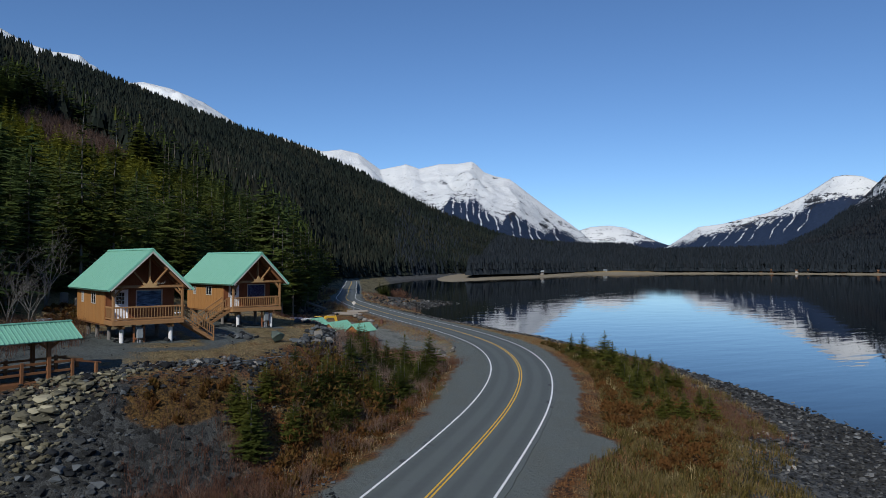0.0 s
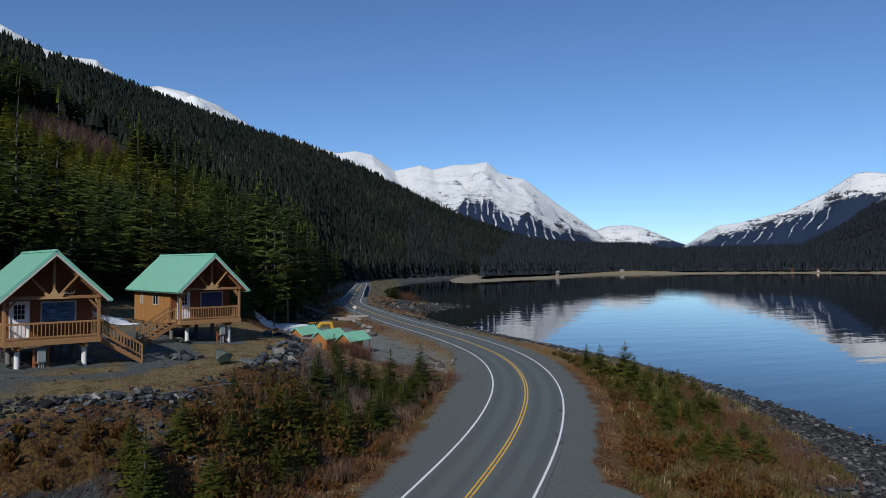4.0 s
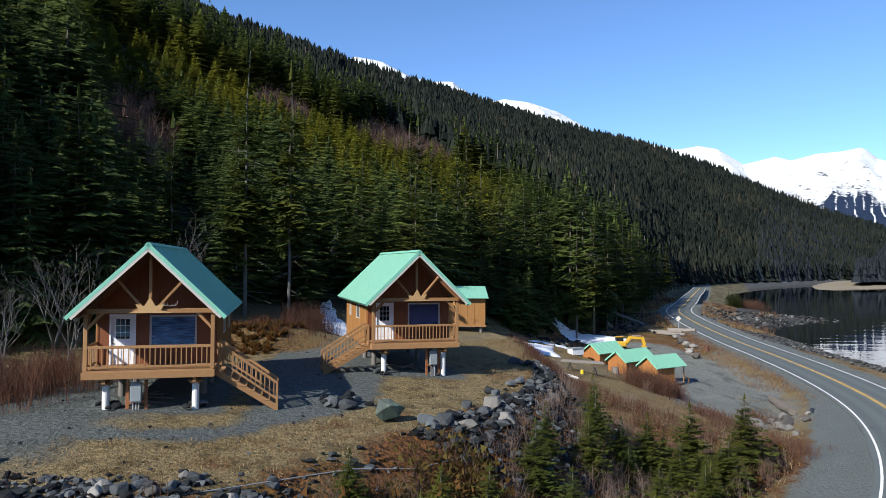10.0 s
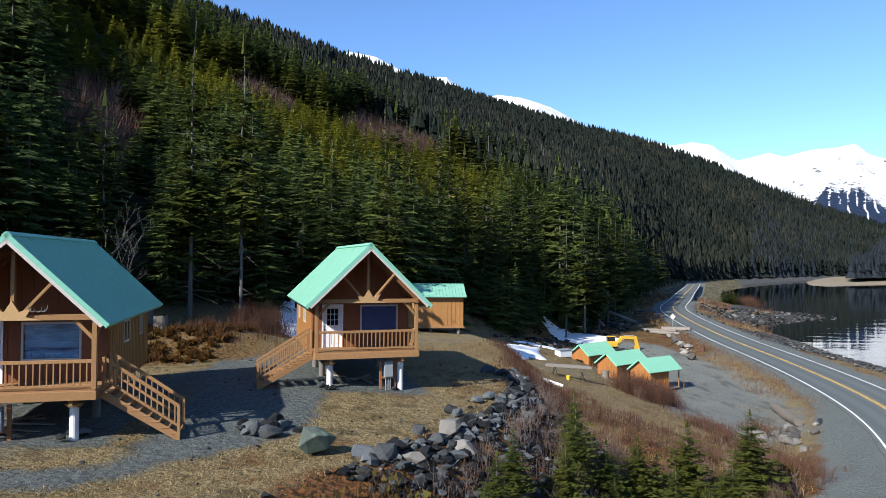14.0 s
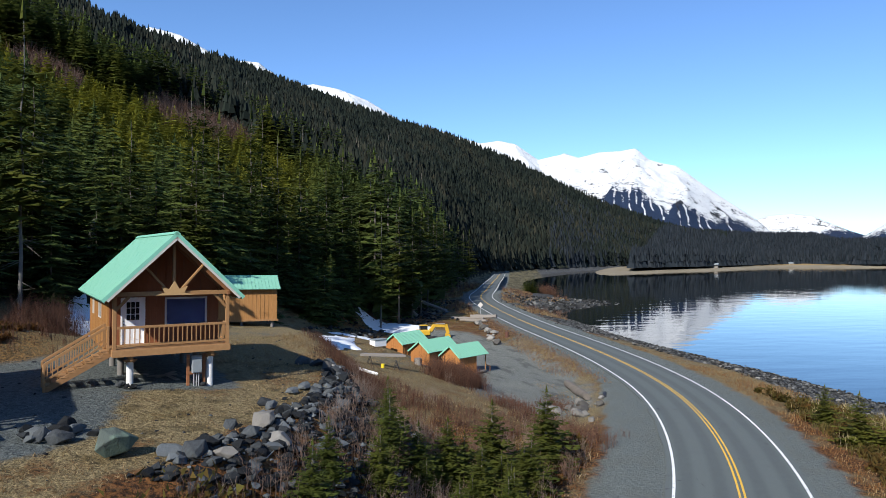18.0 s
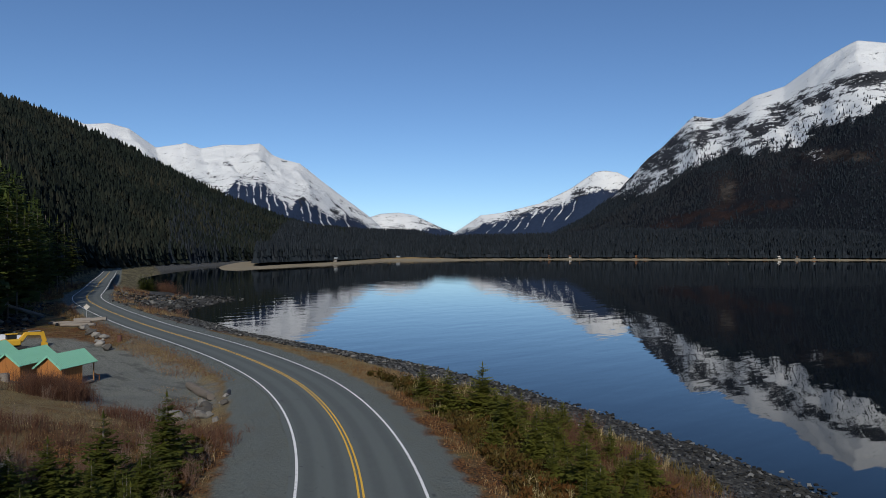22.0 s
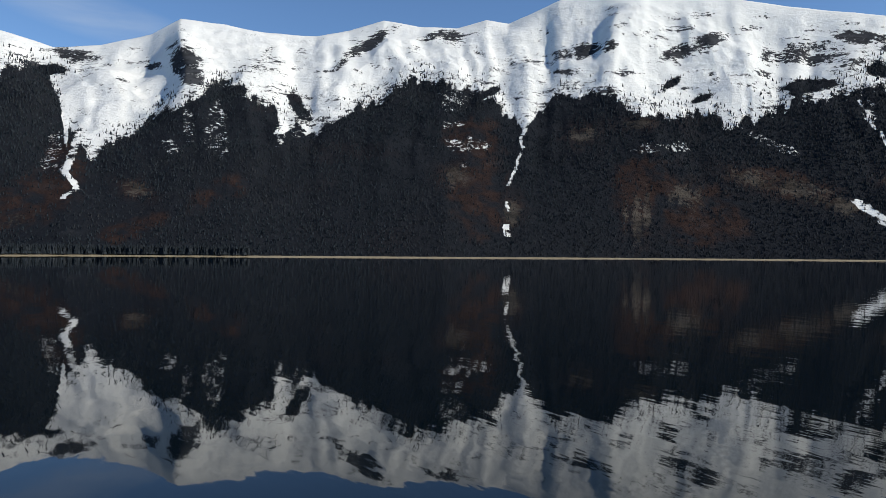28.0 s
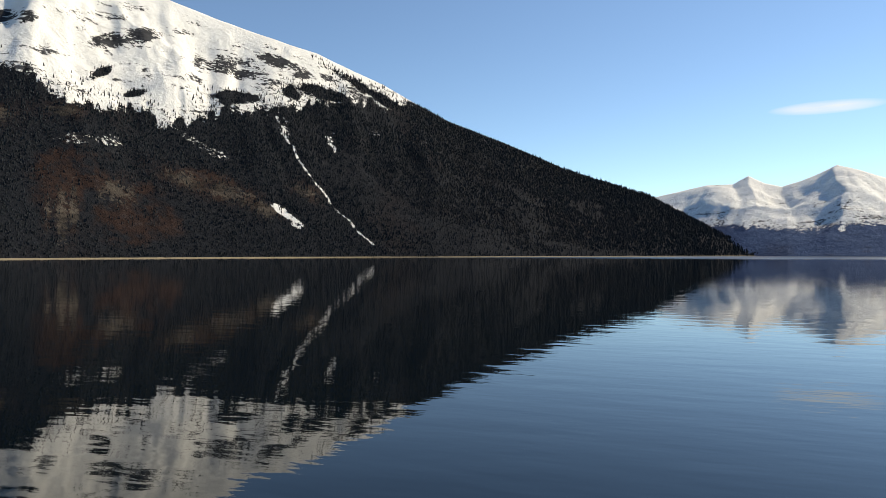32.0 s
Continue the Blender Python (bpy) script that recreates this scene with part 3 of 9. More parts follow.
def asphalt_material():
    k = Mat("asphalt", rough=0.85, spec=0.3)
    p = k.where()
    a, b, c0 = k.noise(p, 30, 3), k.noise(p, 0.35, 5), k.noise(p, 2.2, 4)
    c = k.mix(a, (0.07, 0.081, 0.076), (0.138, 0.155, 0.145))
    c = k.mix(k.math("MULTIPLY", k.step(b, 0.45, 0.7), 0.45), c, (0.098, 0.108, 0.106))
    ac = k.math("ABSOLUTE", k.attr("across"))
    track = k.math("SUBTRACT", 1.0, k.step(k.math("ABSOLUTE", k.math("SUBTRACT", k.math("ABSOLUTE", k.math("SUBTRACT", ac, 1.75)), 0.8)), 0.15, 0.55))
    c = k.mix(k.math("MULTIPLY", track, k.math("ADD", 0.2, k.math("MULTIPLY", c0, 0.5))), c, (0.064, 0.072, 0.070))
    tar = k.math("MULTIPLY", k.step(ac, 2.6, 2.9), k.step(k.noise(p, 0.8, 4), 0.62, 0.68))
    c = k.mix(k.math("MULTIPLY", tar, 0.7), c, (0.022, 0.023, 0.025))
    crack = k.voronoi(p, 0.16, "Distance", "DISTANCE_TO_EDGE")
    c = k.mix(k.math("MULTIPLY", k.math("SUBTRACT", 1.0, k.step(k.math("ADD", crack, k.math("MULTIPLY", c0, 0.06)), 0.02, 0.03)), 0.6), c, (0.03, 0.03, 0.032))
    k.color(c).bump(a, 0.3, 0.01)
    return k.m


def line_material(name, color):
    k = Mat(name, color, 0.7)
    p = k.where()
    w = k.step(k.math("ADD", k.math("MULTIPLY", k.noise(p, 9, 4), 0.7), k.math("MULTIPLY", k.noise(p, 0.8, 3), 0.3)), 0.3, 0.46)
    k.color(k.mix(w, (0.14, 0.14, 0.135), color))
    return k.m


def beach_material():
    k = Mat("beach", rough=0.95, spec=0.2)
    p = k.where()
    n, m = k.noise(p, 0.05, 5), k.noise(p, 0.4, 4)
    z = k.node("ShaderNodeSeparateXYZ")
    k.link(p, z.inputs[0])
    sand = k.mix(n, (0.15, 0.125, 0.085), (0.30, 0.255, 0.175))
    straw = k.mix(m, (0.20, 0.13, 0.05), (0.36, 0.26, 0.12))
    floor = k.mix(m, (0.012, 0.012, 0.007), (0.04, 0.035, 0.016))
    k.color(k.mix(k.step(z.outputs["Z"], 4.5, 7.0), k.mix(k.step(z.outputs["Z"], 2.2, 3.0), sand, straw), floor)).bump(m, 0.4, 0.3)
    return k.m


# farther ranges, their haze mixed into the base colour as stronger blue
M_HAZETINT = mountain_material("slate_mountain", ((0.012, 0.021, 0.045), (0.032, 0.049, 0.088)))
M_BLUEHAZETINT = mountain_material("blue_slate_mountain", ((0.016, 0.038, 0.092), (0.045, 0.083, 0.17)))
M_GROUND, M_WATER, M_MOUNTAIN, M_ASPHALT = ground_material(), water_material(), mountain_material(), asphalt_material()
M_WHITELINE, M_YELLOWLINE, M_BEACH = line_material("white_line", (0.75, 0.75, 0.73)), line_material("yellow_line", (0.72, 0.42, 0.03)), beach_material()


def wood_material(name, a, b, rough=0.7, along=(1.0, 1.0, 0.12), scale=14.0):
    """Stained timber with grain along one axis, knots and per-piece tone."""
    k = Mat(name, a, rough, spec=0.3)
    p = k.coord()
    g = k.noise(k.stretch(p, along), scale, 6, 0.65)
    w = k.noise(p, 1.7, 4)
    c = k.mix(g, a, b)
    c = k.mix(k.math("MULTIPLY", k.random(), 0.35), c, tuple(x * 0.62 for x in a))
    c = k.mix(k.math("MULTIPLY", k.step(w, 0.5, 0.75), 0.3), c, tuple(x * 0.55 for x in b))
    k.color(c).bump(g, 0.25, 0.006)
    return k.m


def metal_roof_material():
    k = Mat("green_metal_roof", (0.16, 0.42, 0.30), 0.5, 0.0, 0.15)
    p = k.coord()
    n, m = k.noise(p, 1.3, 4), k.noise(k.stretch(p, (6, 6, 0.6)), 3.0, 4)
    k.color(k.mix(k.math("ADD", k.math("MULTIPLY", n, 0.5), k.math("MULTIPLY", m, 0.5)), (0.145, 0.36, 0.26), (0.225, 0.465, 0.355)))
    k.rough(k.math("ADD", 0.42, k.math("MULTIPLY", m, 0.22))).bump(n, 0.05, 0.01)
    return k.m


def glass_material(name, tint):
    """Window glass seen from outside: dark, mirror-like."""
    k = Mat(name, tint, 0.04, 0.0, 0.7)
    p = k.coord()
    # bright tints get a wavy blue-white reflection pattern in the base colour
    if max(tint) > 0.1:
        w = k.noise(k.stretch(p, (0.5, 1.0, 4.0)), 3.2, 5, 0.7)
        k.color(k.mix(k.step(w, 0.35, 0.7), tuple(c * 0.6 for c in tint), tuple(c * 2.2 for c in tint)))
    k.bump(k.noise(p, 1.6, 2), 0.03, 0.02)
    return k.m


def curtain_material():
    k = Mat("blue_patterned_curtain", (0.05, 0.07, 0.2), 0.5)
    p = k.coord()
    v = k.voronoi(p, 22.0)
    n = k.noise(p, 30, 3)
    k.color(k.mix(k.step(k.math("ADD", v, k.math("MULTIPLY", n, 0.3)), 0.42, 0.55), (0.22, 0.27, 0.48), (0.02, 0.028, 0.10)))
    return k.m


def rock_material(name, a, b, lichen=0.0):
    k = Mat(name, a, 0.9, spec=0.25)
    p = k.coord()
    n, m, v = k.noise(p, 3.5, 6, 0.65), k.noise(p, 14, 4), k.noise(p, 1.2, 3)
    c = k.mix(n, a, b)
    c = k.mix(k.math("MULTIPLY", k.random(), 0.5), c, tuple(x * 0.5 for x in a))
    c = k.mix(k.step(k.island(), 0.25, 1.0), tuple(x * 0.5 for x in a), c)
    c = k.mix(k.math("MULTIPLY", k.step(k.island(), 0.8, 1.0), 0.55), c, b)
    if lichen:
        c = k.mix(k.math("MULTIPLY", k.step(v, 0.45, 0.6), lichen), c, (0.13, 0.19, 0.14))
    k.color(c).bump(k.math("ADD", n, m), 0.5, 0.04)
    return k.m


def leaf_material(name, a, b, c2=None, tinted=True, through=0.0):
    """Foliage: tone by branch, and by the plant's own tint."""
    k = Mat(name, a, 0.8, spec=0.06)
    c = k.mix(k.island(), a, b)
    if tinted:
        c = k.mix(k.attr("tint"), c, c2)
    k.color(c)
    if through:
        # light that passes the sprays
        tr, mx = k.node("ShaderNodeBsdfTranslucent"), k.node("ShaderNodeMixShader")
        k.link(c, tr.inputs["Color"])
        mx.inputs[0].default_value = through
        k.link(k.b.outputs[0], mx.inputs[1])
        k.link(tr.outputs[0], mx.inputs[2])
        k.link(mx.outputs[0], k.t.nodes["Material Output"].inputs["Surface"])
    return k.m


def snow_material():
    k = Mat("old_snow", (0.85, 0.87, 0.9), 0.6, spec=0.3)
    p = k.where()
    n, m = k.noise(p, 1.2, 5), k.noise(p, 7, 4)
    k.color(k.mix(n, (0.66, 0.69, 0.72), (0.9, 0.91, 0.93))).bump(k.math("ADD", n, k.math("MULTIPLY", m, 0.4)), 0.5, 0.12)
    return k.m


M_SIDING = wood_material("cedar_siding", (0.25, 0.115, 0.036), (0.40, 0.205, 0.072))
M_BATTEN = wood_material("cedar_batten", (0.29, 0.14, 0.042), (0.46, 0.25, 0.09))
M_BEAM = wood_material("pale_timber", (0.24, 0.125, 0.05), (0.40, 0.225, 0.10), along=(0.5, 0.5, 0.5))
M_DECK = wood_material("deck_boards", (0.24, 0.12, 0.05), (0.39, 0.215, 0.095), along=(0.2, 1, 1))
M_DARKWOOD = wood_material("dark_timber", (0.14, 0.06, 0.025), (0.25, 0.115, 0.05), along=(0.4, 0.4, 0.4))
M_REDWOOD = wood_material("orange_shed_siding", (0.30, 0.115, 0.03), (0.44, 0.20, 0.066))
M_GREYWOOD = wood_material("weathered_grey_wood", (0.14, 0.122, 0.105), (0.33, 0.30, 0.265), along=(0.3, 1, 1))
M_ROOF = metal_roof_material()
M_TRIM = plain("pale_trim", (0.50, 0.47, 0.42), 0.7)
M_GREENTRIM = plain("green_metal_trim", (0.20, 0.50, 0.37), 0.4)
M_WHITE = plain("white_paint", (0.78, 0.79, 0.8), 0.5, amount=0.08)
M_TUBE = plain("white_concrete_tube", (0.66, 0.66, 0.64), 0.85, amount=0.2)
M_GREYBOX = plain("grey_painted_steel", (0.22, 0.25, 0.265), 0.45, amount=0.12)
M_STEEL = plain("galvanised_steel", (0.45, 0.46, 0.47), 0.45, 0.6)
M_BLACK = plain("black_rubber", (0.02, 0.02, 0.021), 0.7)
M_YELLOW = plain("yellow_machine_paint", (0.62, 0.36, 0.03), 0.5)
M_BLUE = plain("blue_plastic", (0.03, 0.17, 0.52), 0.45)
M_YELLOWPLASTIC = plain("yellow_plastic", (0.75, 0.55, 0.03), 0.45)
M_RED = plain("rusty_brown_metal", (0.10, 0.04, 0.025), 0.7)
M_GLASS = glass_material("dark_window_glass", (0.012, 0.016, 0.02))
# tint brightened to make up for the porch's shade
M_GLASSBLUE = glass_material("blue_curtained_glass", (0.085, 0.145, 0.235))
M_CURTAIN = curtain_material()
M_ROCK = rock_material("grey_rock", (0.016, 0.0185, 0.021), (0.145, 0.16, 0.166))
M_PALEROCK = rock_material("pale_rock", (0.15, 0.14, 0.125), (0.40, 0.385, 0.35))
M_TANROCK = rock_material("tan_flagstone", (0.17, 0.155, 0.10), (0.40, 0.37, 0.26))
M_GREENROCK = rock_material("green_grey_boulder", (0.13, 0.16, 0.14), (0.27, 0.31, 0.27), 0.5)
M_SHOREROCK = rock_material("shore_stones", (0.026, 0.027, 0.0265), (0.205, 0.207, 0.198))
M_BARK = plain("grey_bark", (0.14, 0.12, 0.10), 0.95, grain=18, amount=0.45, bump=0.6)
M_PALEBARK = plain("pale_bark", (0.115, 0.11, 0.10), 0.9, grain=9, amount=0.65, bump=0.4)
M_SNOW = snow_material()
M_SPRUCE = leaf_material("spruce_needles", (0.015, 0.029, 0.009), (0.064, 0.088, 0.019), (0.13, 0.13, 0.024), through=0.28)
M_FOREST = leaf_material("forest_needles", (0.024, 0.040, 0.018), (0.085, 0.122, 0.034), (0.22, 0.22, 0.03), through=0.34)
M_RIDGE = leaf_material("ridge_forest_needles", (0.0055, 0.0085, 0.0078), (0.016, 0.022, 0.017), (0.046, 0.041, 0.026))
# needles tinted blue: haze over the inlet is painted into them
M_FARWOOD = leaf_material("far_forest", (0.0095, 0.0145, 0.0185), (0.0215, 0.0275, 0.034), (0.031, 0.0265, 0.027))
M_TWIG = leaf_material("bare_twigs", (0.052, 0.026, 0.018), (0.175, 0.085, 0.052), (0.28, 0.215, 0.17))
M_GRASS = leaf_material("dead_grass", (0.16, 0.105, 0.046), (0.45, 0.345, 0.185), (0.17, 0.066, 0.02))
M_BRUSHGREEN = leaf_material("olive_brush", (0.020, 0.021, 0.008), (0.095, 0.088, 0.022), (0.125, 0.058, 0.019), through=0.3)
M_VERGE = leaf_material("olive_verge_grass", (0.028, 0.025, 0.007), (0.125, 0.095, 0.026), (0.40, 0.32, 0.17))
M_STAR = wood_material("pale_star_timber", (0.40, 0.24, 0.10), (0.55, 0.37, 0.18), along=(1, 0.5, 0.5))
# redder cedar, darkened in the colour for the porch roof's shade
M_GABLE = wood_material("red_brown_gable_boards", (0.155, 0.05, 0.019), (0.26, 0.095, 0.04))
GZ = ground_height(GX, GY)
_s, _u = to_line(GX, GY, ROAD)
_az, _r = polar(GX, GY)
_out = smooth(1100, 1500, _r)
GZ = GZ * (1 - _out) + np.where(_az > 43, GZ, -6) * _out
# the drive's gravel also fills the cabins' footprints
_way = drive_edge(GX, GY)
for _x, _y, _a in ((-12.35, 26.16, 13.0), (-1.77, 36.77, 17.0)):
    _c, _n = math.cos(radians(_a)), math.sin(radians(_a))
    _lx, _ly = (GX - _x) * _c + (GY - _y) * _n, -(GX - _x) * _n + (GY - _y) * _c
    _way = np.minimum(_way, np.maximum(np.abs(_lx) - 3.0, np.abs(_ly - 5.2) - 4.9) * 1.5)
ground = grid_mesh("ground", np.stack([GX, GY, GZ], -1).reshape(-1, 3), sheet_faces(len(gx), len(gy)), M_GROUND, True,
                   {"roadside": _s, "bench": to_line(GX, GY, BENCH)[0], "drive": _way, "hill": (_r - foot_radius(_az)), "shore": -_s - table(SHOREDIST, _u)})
tagged(ground, "rough coastal ground of gravel, dead grass and stones", "ground", kind="structure")

# water, out to the horizon
wb = bmesh.new()
wv = [wb.verts.new((-60 + 5000 * math.cos(a), 5000 * math.sin(a), 0)) for a in np.radians(np.arange(0, 360, 6))]
wb.faces.new(wv)
water = part("water", wb, M_WATER)
tagged(water, "calm dark blue inlet water with mirror reflections", "water", kind="structure")


# ---- road ----
def ribbon(name, offset, half, lift, material, start=0.0, end=1e9, gap=None, smooth_ends=False):
    pts = [Vector((x, y, 0)) for x, y in ROAD]
    bm, run, prev = bmesh.new(), 0.0, None
    across = bm.verts.layers.float.new("across")
    samples = []
    for k in range(len(pts) - 1):
        a, b = pts[k], pts[k + 1]
        n = max(1, int((b - a).length / 1.5))
        for i in range(n):
            samples.append(a.lerp(b, i / n))
    for i, p in enumerate(samples):
        q, o = samples[min(i + 1, len(samples) - 1)], samples[max(i - 1, 0)]
        t = (q - o).normalized()
        side = Vector((-t.y, t.x, 0))
        if i:
            run += (p - samples[i - 1]).length
        if run < start or run > end:
            prev = None
            continue
        wob = 0.0 if half < 1 else 0.12 * (noise.noise(p * 0.3) + noise.noise(p * 1.1) * 0.5)
        row = [bm.verts.new(p + side * (offset + half + wob) + Vector((0, 0, lift))), bm.verts.new(p + side * (offset - half - wob) + Vector((0, 0, lift)))]
        row[0][across], row[1][across] = half + wob, -half - wob
        if prev:
            bm.faces.new((prev[0], prev[1], row[1], row[0]))
        prev = row
    return part(name, bm, material)


road = ribbon("road", 0, 3.62, 3.055, M_ASPHALT)
sol = road.modifiers.new("thick", "SOLIDIFY")
sol.thickness, sol.offset = 0.12, -1
tagged(road, "weathered grey asphalt two-lane coast road", "road", kind="structure")
for nm, off, half, mat, lab in (("edge_line", 3.2, 0.075, M_WHITELINE, "worn white edge line painted on the road"), ("edge_line", -3.2, 0.075, M_WHITELINE, "worn white edge line painted on the road"),
                                ("centre_line", 0.12, 0.055, M_YELLOWLINE, "double yellow centre line stripe on the road"), ("centre_line", -0.12, 0.055, M_YELLOWLINE, "double yellow centre line stripe on the road")):
    ob = ribbon(nm, off, half, 3.062, mat)
    tagged(ob, lab, "road marking", kind="structure")


# ---- mountains ----
def mountain(name, az0, az1, step, shore, ridge_el, ridge_r, snow_el, material, power=1.0, rough=0.16, nr=130, seed=0, gullies=(), rocks=(), spots=(), scrubs=(), woods=(), cliffs=(), drop=0.25, base=2.0):
    az = np.arange(az0, az1, step)
    f = np.concatenate([[-0.012], np.linspace(0, 1, nr) ** 1.15, [1.03, 1.1, 1.25]])
    A, F = np.meshgrid(az, f, indexing="ij")
    rs, rr = table(shore, A), table(ridge_r, A)
    env = np.clip(F * (1 - F) * 4, 0, 1)
    R = rs + (rr - rs) * F
    bend = A + 7.0 * (fbm(R / 700 + 3, A * 0.12, seed + 2, 3) - 0.5) * np.clip(1 - F, 0, 1) ** 0.5 * smooth(1, 0.8, F)
    el = np.where(F > 0.97, table(ridge_el, A), table(ridge_el, bend))
    X, Y = CENTRE[0] + R * np.cos(np.radians(A)), CENTRE[1] + R * np.sin(np.radians(A))
    top = 15 + np.tan(np.radians(el)) * rr
    body = np.clip(F, 0, 1) ** power
    spur = fbm(bend * 0.34 + 11, R / 1500, seed, 3) - 0.5
    crag = 1 - np.abs(2 * fbm(X / 620, Y / 620, seed + 5, 5) - 1)
    fine = fbm(X / 90, Y / 90, seed + 9, 4) - 0.5
    Z = base + (top - base) * body * (1 + env * rough * (2.2 * spur + 1.5 * (crag - 0.6)))
    Z = Z + (top * 0.022) * fine * smooth(0, 0.15, F) * (0.25 + 0.75 * env)
    Z = np.where(F < 0, -4.0, Z)
    Z = np.where(F > 1, top * (1 - drop * (F - 1) * 6), Z)
    EL = np.degrees(np.arctan2(Z - 15, R))
    sl = table(snow_el, A)
    snow = (EL - sl) + (1.0 * (fbm(A * 0.8, EL * 0.3, seed + 20, 4) - 0.5) + 1.6 * (fbm(A * 2.6 + EL * 0.6, EL * 0.9, seed + 21, 4) - 0.5)) * np.clip(el / 16, 0.22, 1)
    snow = np.where(snow < 0, snow * 1.25, snow)
    bare = (0.43 if seed == 40 else 0.24) * smooth(0.5, 0.7, fbm(A * 0.8 + EL * 0.25, EL * 1.1, seed + 44, 4)) * smooth(0.5, 2.0, EL - sl) * smooth(0.15, 0.8, table(ridge_el, A) - EL)
    for path, wide, amount in gullies:
        for (a0, e0), (a1, e1) in zip(path[:-1], path[1:]):
            t = np.clip((EL - e0) / (e1 - e0 + 1e-6), 0, 1)
            on = (EL > min(e0, e1) - 0.05) & (EL <= max(e0, e1) + 0.05)
            dist = np.abs(A - (a0 + (a1 - a0) * t) - 0.5 * (fbm(EL * 1.5, A * 0 + 3.0, seed + 31, 3) - 0.5))
            snow = np.where(on, np.maximum(snow, np.where(dist < 1.1 * wide, 0.5 * amount * (1.1 - dist / wide) * (-0.3 + 2.0 * fbm(EL * 2.2, A * 2.5, seed + 33, 3)), -9)), snow)
    blob = 1.6 * (fbm(A * 1.7, EL * 1.7, seed + 51, 4) - 0.5)
    for a0, e0, wa, we, tilt in woods:
        g = np.exp(-(((A - a0) / wa) ** 2 + ((EL - e0 - (A - a0) * tilt) / we) ** 2))
        snow = np.minimum(snow, np.where(g > 0.1, 1.6 * (0.5 - g * (1 + blob)), 99))
    bare = np.maximum(bare, 0.4 * np.exp(-((EL - sl) / 2.2) ** 2) * (EL > sl))
    wob = 1.6 * (fbm(A * 1.3, EL * 1.3, seed + 41, 4) - 0.5)
    for a0, e0, wa, we, tilt, amount in rocks:
        g = np.exp(-(((A - a0) / wa) ** 2 + ((EL - e0 - (A - a0) * tilt) / we) ** 2) ** 1.4)
        bare = np.maximum(bare, amount * np.clip(g * (1 + wob), 0, 1))
    for a0, e0, wa, we, tilt in spots:
        g = np.exp(-(((A - a0) / wa) ** 2 + ((EL - e0 - (A - a0) * tilt) / we) ** 2))
        snow = np.maximum(snow, np.where(g > 0.15, np.minimum(-0.08, 1.6 * g + 0.9 * wob - 0.85), -9))
    scrub = np.zeros_like(snow)
    for a0, e0, wa, we, tilt in scrubs:
        g = np.exp(-(((A - a0) / wa) ** 2 + ((EL - e0 - (A - a0) * tilt) / we) ** 2) ** 1.5)
        scrub = np.maximum(scrub, smooth(0.25, 0.75, g * (1 + 1.2 * wob)))
    cliff = np.zeros_like(snow)
    for a0, e0, wa, we, tilt in cliffs:
        g = np.exp(-(((A - a0) / wa) ** 2 + ((EL - e0 - (A - a0) * tilt) / we) ** 2))
        cliff = np.maximum(cliff, g * (1 + blob))
    scrub = np.maximum(scrub, np.clip(cliff * 1.2, 0, 1))
    ob = grid_mesh(name, np.stack([X, Y, Z], -1).reshape(-1, 3), sheet_faces(len(az), len(f)), material, True, {"snow": snow, "bare": bare, "cliff": cliff, "scrub": scrub})
    return ob, (az, f, X, Y, Z, snow, bare, scrub)


OPP_SHORE = [(-112, 4300), (-100, 3700), (-97, 3500), (-90, 2900), (-75, 2300), (-60, 2050), (-46, 1850), (-27, 1580), (-10, 1560), (2, 1640), (15, 1950), (27, 2300), (36, 2700), (46, 3300)]
OPP_EL = [(38.5, 0.1), (37, 0.5), (35.3, 1.0), (33.5, 1.7), (31.4, 2.9), (29.1, 4.5), (27.4, 6.4), (26.5, 7.4), (25.27, 8.35), (24.3, 9.3), (23.37, 10.25), (22.9, 10.6), (22.13, 10.45), (21.4, 10.35), (20.85, 10.45), (18.68, 11.75), (16.51, 12.3), (15.3, 13.1), (14.14, 13.85), (12.6, 14.6), (11.83, 14.9), (9.98, 14.5), (8.6, 14.85), (7.14, 15.15), (5.31, 14.9), (3.0, 14.4), (1.8, 14.6), (-0.1, 15.0), (-3.6, 16.2), (-5.7, 17.6), (-9.1, 17.5), (-12, 17.2), (-16.2, 17.2), (-19, 17.8), (-21.8, 18.7), (-24.7, 18.3), (-28, 18.2), (-30.4, 18.8), (-32.3, 18.5), (-36.5, 20.1), (-41.2, 20.4), (-43.1, 20.4), (-46, 19.7), (-50.2, 19.0), (-54, 18.0), (-61.5, 16.1), (-67.1, 13.8), (-72.4, 11.0), (-77.6, 9.0), (-82.3, 6.9), (-89, 4.6), (-93.3, 2.1), (-97.3, 0.35), (-100, 0.05)]
OPP_R = [(46, 4500), (35, 4400), (25, 4200), (10, 4000), (-10, 3500), (-40, 3300), (-60, 3400), (-80, 3900), (-97, 4200), (-110, 4500)]
